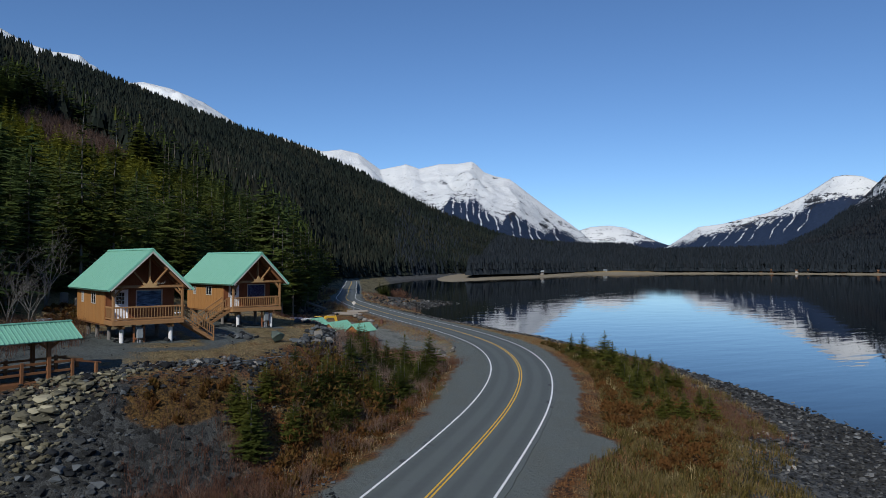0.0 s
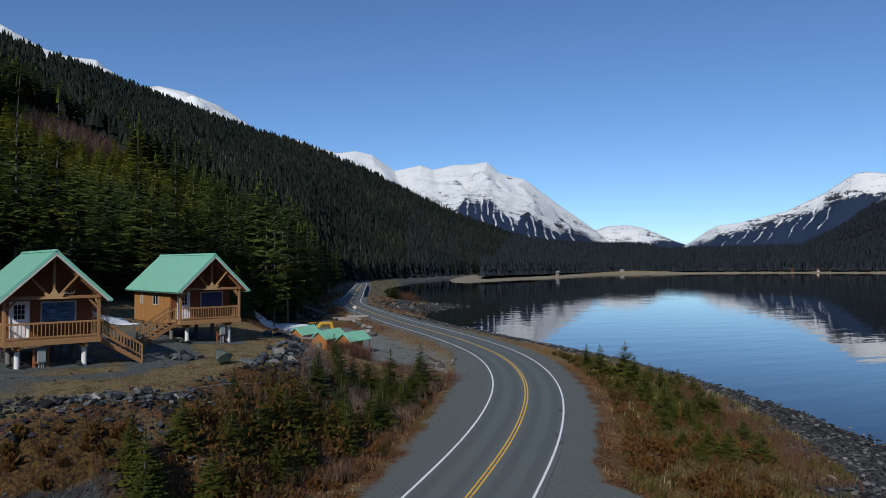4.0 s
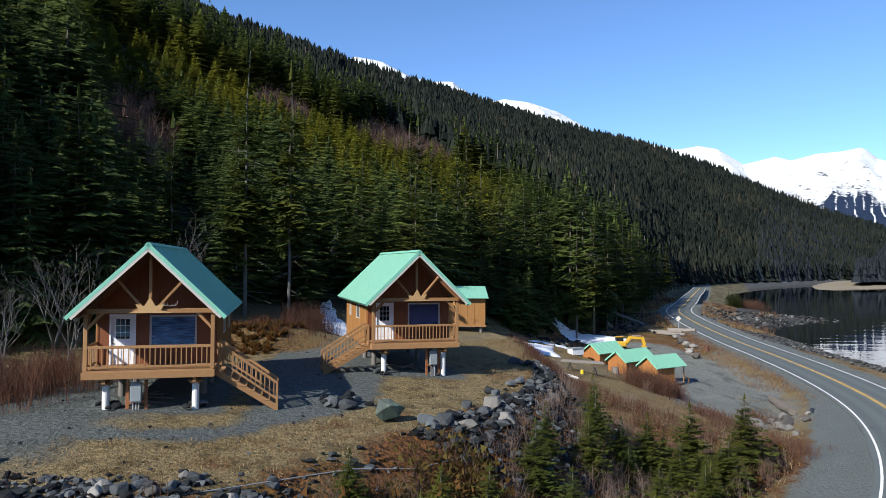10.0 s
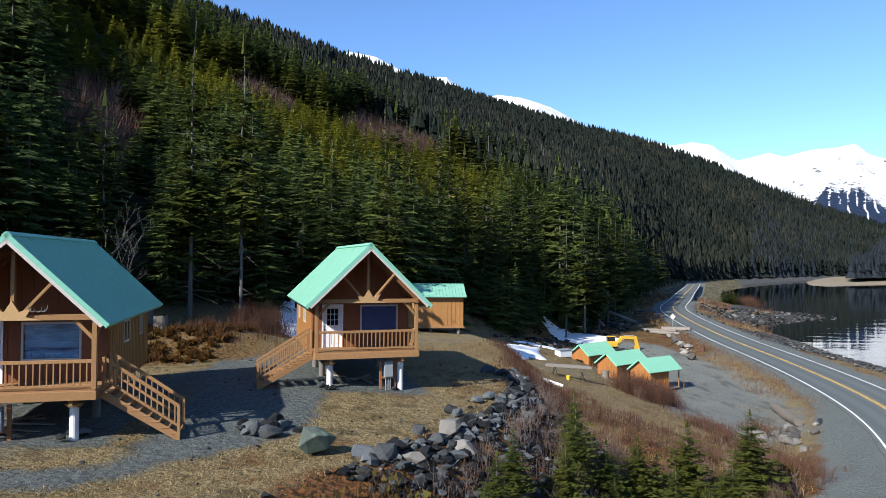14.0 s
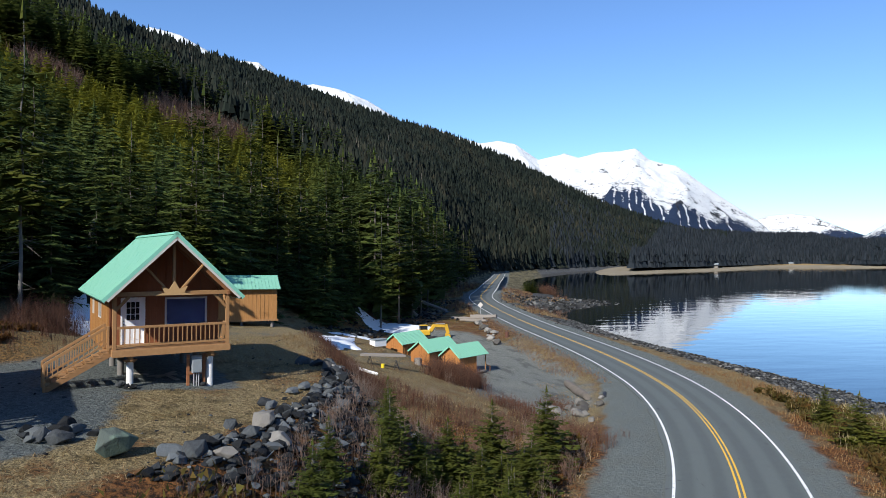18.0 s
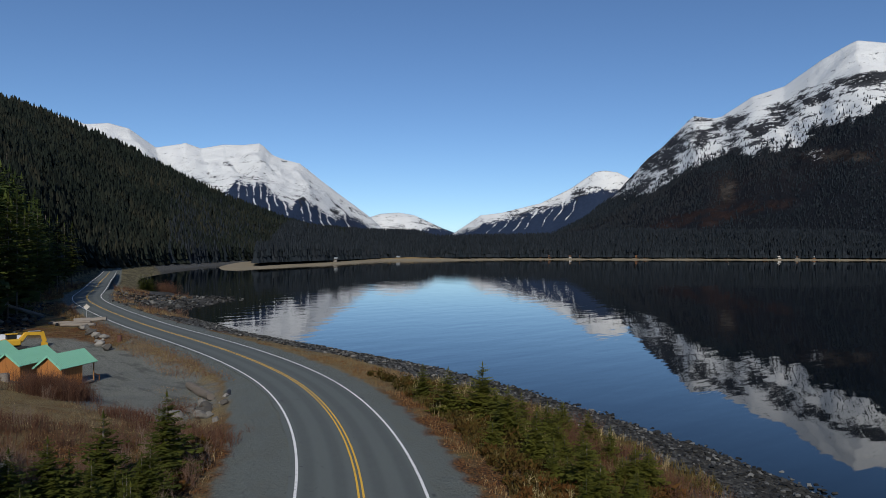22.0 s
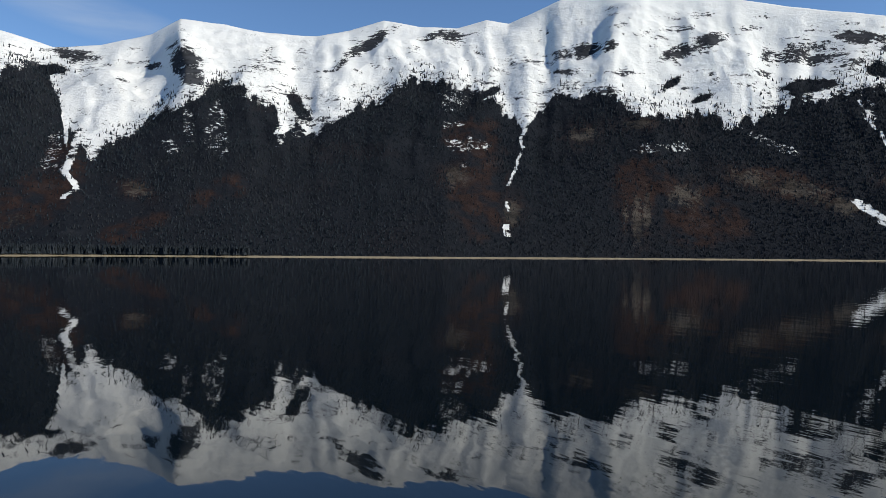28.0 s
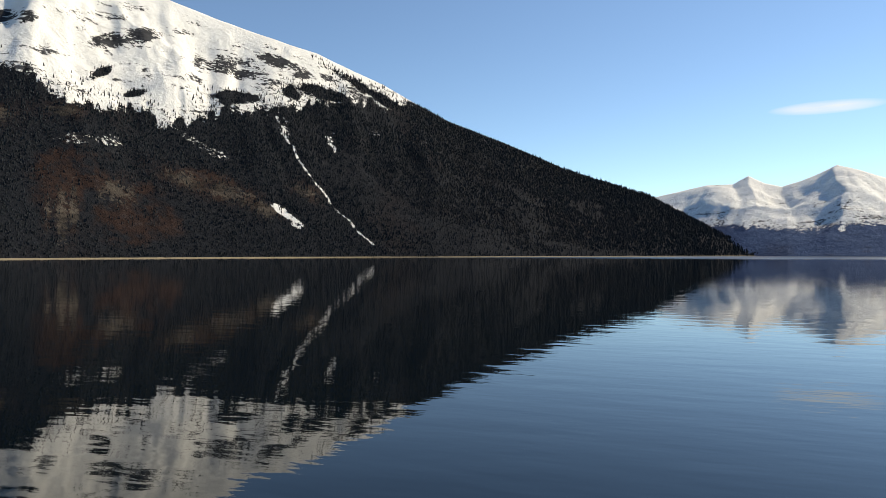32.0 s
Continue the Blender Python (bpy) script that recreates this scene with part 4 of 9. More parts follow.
OPP_SNOW = [(38, 1.4), (34, 2.6), (29.6, 4.1), (26.3, 4.6), (24.8, 5.6), (22.5, 6.9), (20.1, 7.6), (16.5, 7.7), (14.9, 8.8), (13.2, 9.2), (10.8, 9.9), (8.6, 11.1), (6.6, 12.0), (5.9, 12.6), (3.6, 12.5), (2.6, 11.0), (2.0, 9.4), (2.1, 7.4), (0.5, 6.5), (-1.0, 8.0), (-2.4, 8.8), (-4.3, 10.5), (-6.5, 11.7), (-8.9, 12.9), (-11.2, 12.1), (-12.9, 11.5), (-13.6, 10.2),
            (-14.8, 10.4), (-15.7, 9.6), (-17.8, 10.6), (-19.8, 11.8), (-21.7, 12.7), (-23.6, 13.8), (-25.4, 14.1), (-29.0, 13.6), (-30.8, 12.6), (-32.4, 11.3), (-33.6, 10.4), (-35.0, 11.6), (-36.8, 13.1), (-41.4, 12.7), (-42.1, 11.4), (-45.4, 10.6), (-47.2, 11.1), (-49.9, 9.8), (-52.0, 10.4), (-54.5, 11.6), (-59.2, 11.5), (-62.4, 12.4), (-73, 12.2)]
OPP_GULLY = [([(2.3, 3.6), (1.3, 4.4), (2.2, 5.6), (1.6, 7.4), (1.0, 9.5)], 0.32, 1.3), ([(-32.5, 1.3), (-32.2, 2.4)], 0.35, 1.2), ([(-32.6, 3.3), (-32.4, 4.2)], 0.2, 1.0), ([(-32.4, 5.5), (-33.4, 8.2), (-33.8, 11.0)], 0.2, 0.9),
             ([(-60.4, 2.0), (-59.2, 3.0), (-58.4, 4.0)], 0.5, 1.3), ([(-66.3, 0.6), (-63.6, 3.2), (-60.5, 7.0), (-58.3, 11.0)], 0.16, 0.75),
             ([(-63, 8.3), (-62.6, 9.6)], 0.2, 0.7), ([(15.8, 7.8), (15.2, 8.6)], 0.5, 1.2), ([(-13.5, 9.5), (-14.5, 11)], 0.5, 1.0)]
OPP_ROCK = [(1.7, 14.0, 2.0, 0.55, 0.0, 1.0), (5.2, 12.6, 2.4, 0.8, -0.1, 0.75), (-6.2, 14.2, 1.5, 1.6, 0.5, 1.0), (-3.6, 14.0, 1.0, 0.4, 0, 0.8), (-20.0, 16.5, 3.0, 0.6, -0.62, 1.0), (-25.9, 17.6, 1.4, 0.4, -0.3, 0.95), (-27.6, 17.6, 1.2, 0.5, 0, 0.95), (-38.9, 16.3, 3.0, 0.65, -0.1, 1.0), (-37.0, 14.7, 1.3, 0.25, 0, 0.8), (-47.6, 16.1, 3.6, 0.7, -0.22, 0.95), (-54.6, 14.6, 3.8, 1.0, 0.12, 0.85), (-59, 15.0, 2.8, 0.7, 0.35, 0.9), (-64, 13.4, 3.5, 0.5, 0.5, 0.7), (-58, 13.4, 5.5, 1.1, 0.3, 0.62), (-50, 13.6, 4.0, 0.7, 0.1, 0.5), (-35, 15.2, 5.0, 0.8, 0.1, 0.45), (-12, 14.6, 4.0, 0.8, 0.0, 0.5),
            (17.4, 9.9, 4.0, 1.1, -0.5, 0.98), (24.8, 7.9, 3.4, 1.5, -0.75, 0.98), (21.6, 9.2, 3.2, 0.9, -0.5, 0.95), (29, 5.2, 2.6, 0.9, -0.55, 0.9), (26.5, 5.4, 3.0, 0.6, -0.45, 0.85), (20, 7.6, 3.0, 0.5, -0.5, 0.8), (11.5, 12.2, 2.2, 0.55, -0.05, 1.0), (15.0, 11.0, 2.2, 0.7, -0.3, 0.98), (8.6, 12.8, 1.2, 0.3, 0, 0.8), (13, 8.6, 2.6, 0.6, -0.5, 0.6), (5, 12.9, 1.5, 0.6, 0, 0.6), (-14, 12.6, 3.0, 1.0, 0.1, 0.5), (-30, 13.8, 3.0, 0.7, 0.1, 0.4)]
OPP_WOOD = [(-14.9, 11.6, 0.9, 0.9, 1.0), (-9.8, 12.5, 1.2, 0.8, 0.2), (-45.4, 13.3, 0.9, 0.35, -0.5), (-47.6, 12.0, 0.8, 0.3, -0.3), (-55.0, 12.3, 2.4, 0.55, 0.0), (-30.6, 13.1, 1.1, 0.35, -0.4), (-59.5, 12.9, 0.8, 0.5, 0.2), (-62.0, 13.0, 2.5, 0.5, 0.2), (-67.0, 12.6, 4.0, 0.45, 0.55), (3.6, 12.6, 1.6, 0.5, -0.3)]
OPP_CLIFF = [(-32.7, 3.3, 0.9, 1.3, 0.0), (-42.8, 2.6, 0.5, 2.4, 0.0), (-43.6, 3.4, 0.4, 2.2, 0.0), (-41.9, 3.0, 0.35, 2.0, 0.1), (-51.6, 5.6, 2.6, 0.8, 0.35), (-54.6, 4.9, 2.8, 0.9, 0.35), (-57.2, 3.6, 1.6, 0.8, 0.4), (-28.0, 6.4, 1.4, 1.0, 0.0), (-46.5, 4.6, 1.6, 1.2, 0.0), (13.0, 7.0, 2.4, 0.5, 0.1), (5.4, 1.9, 0.9, 0.5, -0.3), (-60.8, 5.0, 1.2, 0.8, 0.4), (20.6, 4.6, 0.9, 1.4, -0.5), (-38.6, 9.6, 1.4, 0.9, 0.0), (-42.8, 10.4, 1.4, 0.6, 0.0), (-2.6, 4.6, 1.2, 0.8, 0.3)]
OPP_SPOT = [(-6.3, 9.6, 0.5, 1.5, 0.9), (-5.0, 8.0, 0.7, 0.5, 0.5), (-13.3, 9.3, 0.5, 1.0, 0.6), (-28.2, 8.7, 1.9, 0.35, 0.1), (-29.4, 9.4, 1.0, 0.3, 0.2), (-28.6, 7.4, 0.4, 0.4, 0.0), (-27.9, 12.4, 1.7, 0.9, 0.1), (-59.0, 10.4, 0.5, 1.0, 0.6), (-66.5, 9.9, 0.7, 0.3, 0.2), (-70.0, 9.2, 0.9, 0.2, 0.1), (3.0, 6.6, 0.7, 0.8, -0.8), (14.2, 7.2, 0.5, 0.4, 0.0), (-44.4, 8.4, 2.8, 0.5, 0.0), (-29.0, 9.0, 2.0, 0.4, 0.1), (-27.5, 10.6, 1.2, 0.4, 0.0), (-53.0, 8.2, 2.2, 0.45, 0.55), (14.4, 7.3, 0.6, 0.5, 0.0), (-8.4, 9.6, 1.0, 2.2, 0.3), (2.8, 7.2, 0.6, 1.6, 0.5), (-62.8, 9.2, 0.35, 0.6, 0.0), (-15, 10.2, 1.0, 1.2, 0.0)]
OPP_SCRUB = [(4.6, 3.4, 3.4, 2.2, -0.2), (2.0, 6.2, 1.6, 2.0, 0.3), (-30.0, 5.2, 2.8, 4.6, 0.0), (-29.2, 9.6, 2.8, 1.8, 0.0), (-47.5, 3.0, 4.0, 2.6, 0.1), (-53.7, 5.2, 3.6, 1.2, 0.3), (-43.5, 5.5, 3.0, 3.0, 0.0), (-8.6, 4.4, 2.4, 1.3, -0.45), (-2.1, 1.4, 3.0, 0.9, -0.4), (22, 2.6, 6.0, 0.8, -0.2)]
opposite, OPP = mountain("mountain", -104, 38.5, 0.13, OPP_SHORE, OPP_EL, OPP_R, OPP_SNOW, M_MOUNTAIN, power=1.05, rough=0.085, nr=130, seed=40, gullies=OPP_GULLY, rocks=OPP_ROCK, spots=OPP_SPOT, scrubs=OPP_SCRUB, woods=OPP_WOOD, cliffs=OPP_CLIFF)
tagged(opposite, "snow-capped mountain range with dark forested lower slopes across the inlet", "mountain", kind="structure")

NORTH_EL = [(46, 0.2), (47.8, 1.0), (48.25, 1.85), (49.22, 2.75), (50.63, 3.8), (52.02, 4.8), (53.88, 6.2), (55.13, 7.15), (56.3, 7.4), (57.28, 7.75), (58.0, 8.45), (58.34, 8.65), (59.5, 8.45), (61.14, 8.4), (62.8, 8.0), (63.98, 8.4), (64.2, 8.3), (66.1, 7.9), (68, 9.2), (69.4, 9.5), (71, 9.3), (73.3, 9.9), (74.2, 10.3), (75.5, 9.6), (78.4, 11.5), (80.5, 12.7), (82.9, 13.5), (84.9, 13.8), (87, 13.4), (89.3, 15.2), (91.1, 15.2), (93, 15.6), (95.3, 16.7), (97.5, 17.0), (100, 16), (108, 15)]
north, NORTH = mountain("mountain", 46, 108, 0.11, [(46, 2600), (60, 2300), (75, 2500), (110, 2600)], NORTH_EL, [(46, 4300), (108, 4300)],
                        [(46, 1.2), (49.1, 1.7), (50, 2.4), (51.3, 2.9), (52.2, 2.4), (53.3, 3.2), (55.2, 4.4), (55.7, 3.4), (56.7, 4.2), (58.1, 5.4), (60, 5.4), (60.9, 4.4), (63.7, 4.8), (66, 4.4), (70, 5.0), (80, 8), (108, 10)], M_HAZETINT, power=0.95, rough=0.17, nr=110, seed=70,
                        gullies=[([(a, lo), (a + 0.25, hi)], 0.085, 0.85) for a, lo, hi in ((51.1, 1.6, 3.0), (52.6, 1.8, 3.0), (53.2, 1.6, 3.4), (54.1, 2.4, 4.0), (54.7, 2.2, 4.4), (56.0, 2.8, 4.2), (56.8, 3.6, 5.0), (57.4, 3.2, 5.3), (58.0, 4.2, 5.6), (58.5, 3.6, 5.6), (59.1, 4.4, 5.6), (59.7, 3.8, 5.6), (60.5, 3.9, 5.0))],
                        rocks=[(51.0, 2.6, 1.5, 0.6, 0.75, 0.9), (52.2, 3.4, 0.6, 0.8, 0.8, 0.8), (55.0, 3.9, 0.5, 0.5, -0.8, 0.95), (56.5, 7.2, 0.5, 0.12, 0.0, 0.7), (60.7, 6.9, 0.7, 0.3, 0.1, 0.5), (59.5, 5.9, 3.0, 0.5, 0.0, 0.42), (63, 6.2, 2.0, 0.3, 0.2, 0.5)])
tagged(north, "white snow-covered peak with dark blue lower flank", "mountain", kind="structure")
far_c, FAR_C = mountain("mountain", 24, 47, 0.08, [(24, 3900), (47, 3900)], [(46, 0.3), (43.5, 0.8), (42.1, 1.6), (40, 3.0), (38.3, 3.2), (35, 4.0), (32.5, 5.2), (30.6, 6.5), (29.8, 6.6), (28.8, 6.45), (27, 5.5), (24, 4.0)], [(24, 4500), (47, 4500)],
                        [(24, 4.3), (30, 4.9), (33, 4.0), (36, 3.1), (38.5, 2.45), (40, 2.1), (43, 1.0), (46, 0.2)], M_HAZETINT, rough=0.16, nr=60, seed=84, gullies=[([(a, lo), (a - 0.9, hi)], 0.075, 0.62) for a, lo, hi in ((39.6, 1.4, 2.3), (38.4, 1.6, 2.7), (37.2, 1.7, 3.0), (36.3, 1.9, 3.3), (35.0, 1.9, 3.6), (34.0, 2.4, 3.9), (32.9, 2.6, 4.2))], rocks=[(32, 4.6, 1.5, 0.5, -0.5, 0.7), (36, 3.2, 1.6, 0.4, -0.3, 0.7), (39.5, 2.4, 1.2, 0.3, -0.3, 0.6)])
tagged(far_c, "blue-grey mountain ridge streaked with snow behind the inlet", "mountain", kind="structure")
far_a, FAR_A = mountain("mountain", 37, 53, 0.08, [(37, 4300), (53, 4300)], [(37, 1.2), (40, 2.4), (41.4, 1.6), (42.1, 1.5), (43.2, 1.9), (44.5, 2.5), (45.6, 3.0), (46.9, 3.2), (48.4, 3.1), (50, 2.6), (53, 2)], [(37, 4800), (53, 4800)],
                        [(37, 1.2), (41, 1.5), (42, 1.9), (44, 1.9), (46, 1.4), (53, 1.2)], M_HAZETINT, rough=0.2, nr=30, seed=90)
tagged(far_a, "distant snowy mountain at the valley head", "mountain", kind="structure")
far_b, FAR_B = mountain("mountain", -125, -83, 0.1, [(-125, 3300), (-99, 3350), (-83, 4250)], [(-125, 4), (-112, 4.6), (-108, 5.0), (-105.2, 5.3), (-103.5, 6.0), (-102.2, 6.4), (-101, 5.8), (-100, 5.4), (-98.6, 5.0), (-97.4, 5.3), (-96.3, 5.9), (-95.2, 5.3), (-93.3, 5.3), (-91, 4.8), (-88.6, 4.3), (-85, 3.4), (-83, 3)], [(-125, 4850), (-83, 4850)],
                        [(-125, 1.9), (-104, 2.1), (-100, 1.7), (-96, 2.0), (-92, 2.0), (-83, 1.9)], M_BLUEHAZETINT, rough=0.2, nr=80, seed=95, gullies=[([(-98, 2.0), (-98.5, 3.4)], 0.25, 0.8), ([(-102.6, 1.6), (-103.2, 3.2)], 0.25, 0.8), ([(-94.5, 2.4), (-95, 3.4)], 0.3, 0.8)])
tagged(far_b, "distant snowy mountains far down the inlet", "mountain", kind="structure")

# flat delta and spit on the far shore
FLAT = [(64, 440), (60, 520), (57, 590), (53, 690), (50, 850), (48, 1000), (45, 1060), (42, 1100), (39, 1180), (36, 1230), (27, 1290), (15, 1430), (2, 1600), (-10, 1530), (-27, 1552), (-46, 1820), (-60, 2020), (-75, 2270), (-90, 2870), (-97, 3470)]
daz = np.arange(-97, 66, 0.25)
df = np.array([-0.02, 0, 0.006, 0.02, 0.05, 0.1, 0.15, 0.2, 0.26, 0.32, 0.4, 0.5, 0.7, 1.0])
DA, DF = np.meshgrid(daz, df, indexing="ij")
DR = table(FLAT, DA) * (1 + 0.012 * (fbm(DA * 0.8, DA * 0, 7) - 0.5)) + DF * 1400
DZ = np.interp(DF, [-0.02, 0, 0.006, 0.02, 0.05, 0.1, 0.3, 0.6, 1.0], [-4, -0.1, 1.0, 2.4, 3.2, 4, 6, 8, 10]) + 1.0 * (fbm(DA * 2, DF * 20, 8) - 0.5) * (DF > 0.01)
DZ = DZ * (1 - 0.55 * smooth(46, 56, DA)) * smooth(65.5, 59, DA) - 4.0 * smooth(59, 65.5, DA)
WOOD_EL = [(-20, 0.2), (4, 0.6), (8.5, 1.3), (13, 1.55), (22, 1.65), (27, 1.75), (30, 1.65), (33, 1.4), (38, 1.3), (42.5, 1.2), (44, 1.3), (45.5, 1.7), (50, 1.75), (54, 2.0), (56.4, 2.5), (60, 2.9), (66, 3.2)]


def wooded_rise(az, back):
    """How high the wooded rise behind the far beach stands, by direction and distance behind the waterline."""
    far = table(FLAT, az) + back
    return smooth(25, 480, back) * np.maximum(0, np.tan(np.radians(table(WOOD_EL, az))) * far - 2.0) * smooth(3, 12, az) * smooth(58.5, 55.5, az)


DZ = DZ + wooded_rise(DA, DF * 1400)
flat = grid_mesh("pavement", np.stack([CENTRE[0] + DR * np.cos(np.radians(DA)), CENTRE[1] + DR * np.sin(np.radians(DA)), DZ], -1).reshape(-1, 3), sheet_faces(len(daz), len(df)), M_BEACH)
flat.name = "ground_far_shore"
tagged(flat, "pale tan beach flat and delta along the far shore", "ground", kind="structure")


# ---- building blocks ----
def box(bm, x0, x1, y0, y1, z0, z1, m=None):
    mat = Matrix.LocRotScale(((x0 + x1) / 2, (y0 + y1) / 2, (z0 + z1) / 2), None, (abs(x1 - x0), abs(y1 - y0), abs(z1 - z0)))
    bmesh.ops.create_cube(bm, size=1, matrix=(m @ mat) if m else mat)


def beam(bm, a, b, w, h, up=(0, 0, 1)):
    a, b = Vector(a), Vector(b)
    d = b - a
    z = d.normalized()
    x = Vector(up).cross(z)
    if x.length < 1e-4:
        x = Vector((1, 0, 0))
    x.normalize()
    y = z.cross(x)
    rot = Matrix((x, y, z)).transposed().to_4x4()
    bmesh.ops.create_cube(bm, size=1, matrix=Matrix.Translation((a + b) / 2) @ rot @ Matrix.Diagonal((w, h, d.length, 1)))


def rod(bm, a, b, r0, r1=None, seg=10):
    a, b = Vector(a), Vector(b)
    d = b - a
    rot = d.to_track_quat("Z", "Y").to_matrix().to_4x4()
    bmesh.ops.create_cone(bm, cap_ends=True, segments=seg, radius1=r0, radius2=r0 if r1 is None else r1, depth=d.length, matrix=Matrix.Translation((a + b) / 2) @ rot)


def soften(bm, amount=0.012):
    bmesh.ops.bevel(bm, geom=list(bm.edges), offset=amount, segments=1, affect="EDGES", clamp_overlap=True)


def block(name, mat, parent, dims, label="", bevel=0.0):
    bm = bmesh.new()
    box(bm, *dims)
    if bevel:
        soften(bm, bevel)
    return part(name, bm, mat, parent, label)


def stick(name, mat, parent, a, b, w, h, label="", bevel=0.01, up=(0, 0, 1)):
    bm = bmesh.new()
    beam(bm, a, b, w, h, up)
    if bevel:
        soften(bm, bevel)
    return part(name, bm, mat, parent, label)


def twin(ob, parent, at):
    """Another piece on the same mesh."""
    o = new(ob.name.split(".")[0], ob.data)
    o.parent = parent
    o.location = at
    return o


def empty(name, m):
    ob = new(name)
    ob.empty_display_size = 0.2
    ob.matrix_world = m
    return ob


def height(x, y):
    return float(ground_height(np.array([float(x)]), np.array([float(y)]))[0])


def roof_sheet(parent, m, w0, w1, run, seam, label, axis="y", lift=0.03):
    """A sloped metal sheet in its own frame m: run along local x (axis y) or y (axis x), with raised seams as parts."""
    bm = bmesh.new()
    if axis == "y":
        box(bm, 0, run, w0, w1, -0.06, 0)
    else:
        box(bm, w0, w1, 0, run, -0.06, 0)
    o = part("roof_panel", bm, M_ROOF, parent, label)
    o.matrix_local = m
    first, y = None, w0 + seam * 0.3
    while y < w1:
        at = (0, y, 0) if axis == "y" else (y, 0, 0)
        if first is None:
            bm = bmesh.new()
            if axis == "y":
                box(bm, min(0.02, run), max(run, 0.02) - 0.005 if run > 0 else -0.02, -0.016, 0.016, -0.002, lift)
            else:
                box(bm, -0.016, 0.016, min(0, run), max(0, run), -0.002, lift)
            first = part("roof_seam", bm, M_ROOF, o)
            first.location = at
        else:
            twin(first, o, at)
        y += seam
    return o


def roof_slope(parent, half, rise, depth, apex, sign, seam=0.4, y0=0.0):
    """One slope of a gable roof, ridge along y."""
    ang = math.atan2(rise, half)
    m = Matrix.Translation((0, y0, apex)) @ Matrix.Rotation(sign * ang, 4, "Y")
    return roof_sheet(parent, m, 0, depth, sign * math.hypot(half, rise), seam, "green standing seam metal roofing", "y", 0.009)


def gable_roof(root, half, rise, depth, apex, seam=0.4, fascia=True, y0=0.0):
    holder = root
    for sg in (-1, 1):
        roof_slope(holder, half, rise, depth, apex, sg, seam, y0)
    bm = bmesh.new()
    for sg in (-1, 1):
        ang = math.atan2(rise, half)
        m = Matrix.Translation((0, y0, apex + 0.012)) @ Matrix.Rotation(sg * ang, 4, "Y")
        box(bm, 0, sg * 0.17, -0.01, depth + 0.01, 0.02, 0.045, m)
    part("ridge_cap", bm, M_GREENTRIM, root, "green metal ridge cap")
    if fascia:
        for yy in (y0 - 0.03, y0 + depth + 0.005):
            for sg in (-1, 1):
                ang = math.atan2(rise, half)
                ln = math.hypot(half, rise)
                m = Matrix.Translation((0, 0, apex)) @ Matrix.Rotation(sg * ang, 4, "Y")
                bm = bmesh.new()
                box(bm, 0, sg * (ln + 0.01), yy, yy + 0.028, -0.135, 0.02, m)
                part("gable_trim", bm, M_GREENTRIM, root, "pale green metal gable trim")
                bm = bmesh.new()
                box(bm, 0.06 * sg, sg * (ln - 0.12), yy + 0.004, yy + 0.05, -0.245, -0.138, m)
                part("barge_board", bm, M_TRIM, root, "pale weathered barge board")


# ---- cabins ----
def railing(root, a, b, n, top=0.95, foot=0.14, name="railing"):
    """A rail from a to b (points at floor level), with n balusters."""
    a, b = Vector(a), Vector(b)
    up = Vector((0, 0, 1))
    rail = stick("handrail", M_BEAM, root, a + up * top, b + up * top, 0.04, 0.12, bevel=0.008, up=(0, 0, 1))
    stick("bottom_rail", M_BEAM, root, a + up * foot, b + up * foot, 0.04, 0.09, bevel=0.008)
    first = None
    for i in range(n):
        p = a.lerp(b, (i + 0.7) / (n + 0.4))
        if first is None:
            bm = bmesh.new()
            box(bm, -0.02, 0.02, -0.02, 0.02, foot, top - 0.02)
            first = part("baluster", bm, M_BEAM, root)
            first.location = p
        else:
            twin(first, root, p)


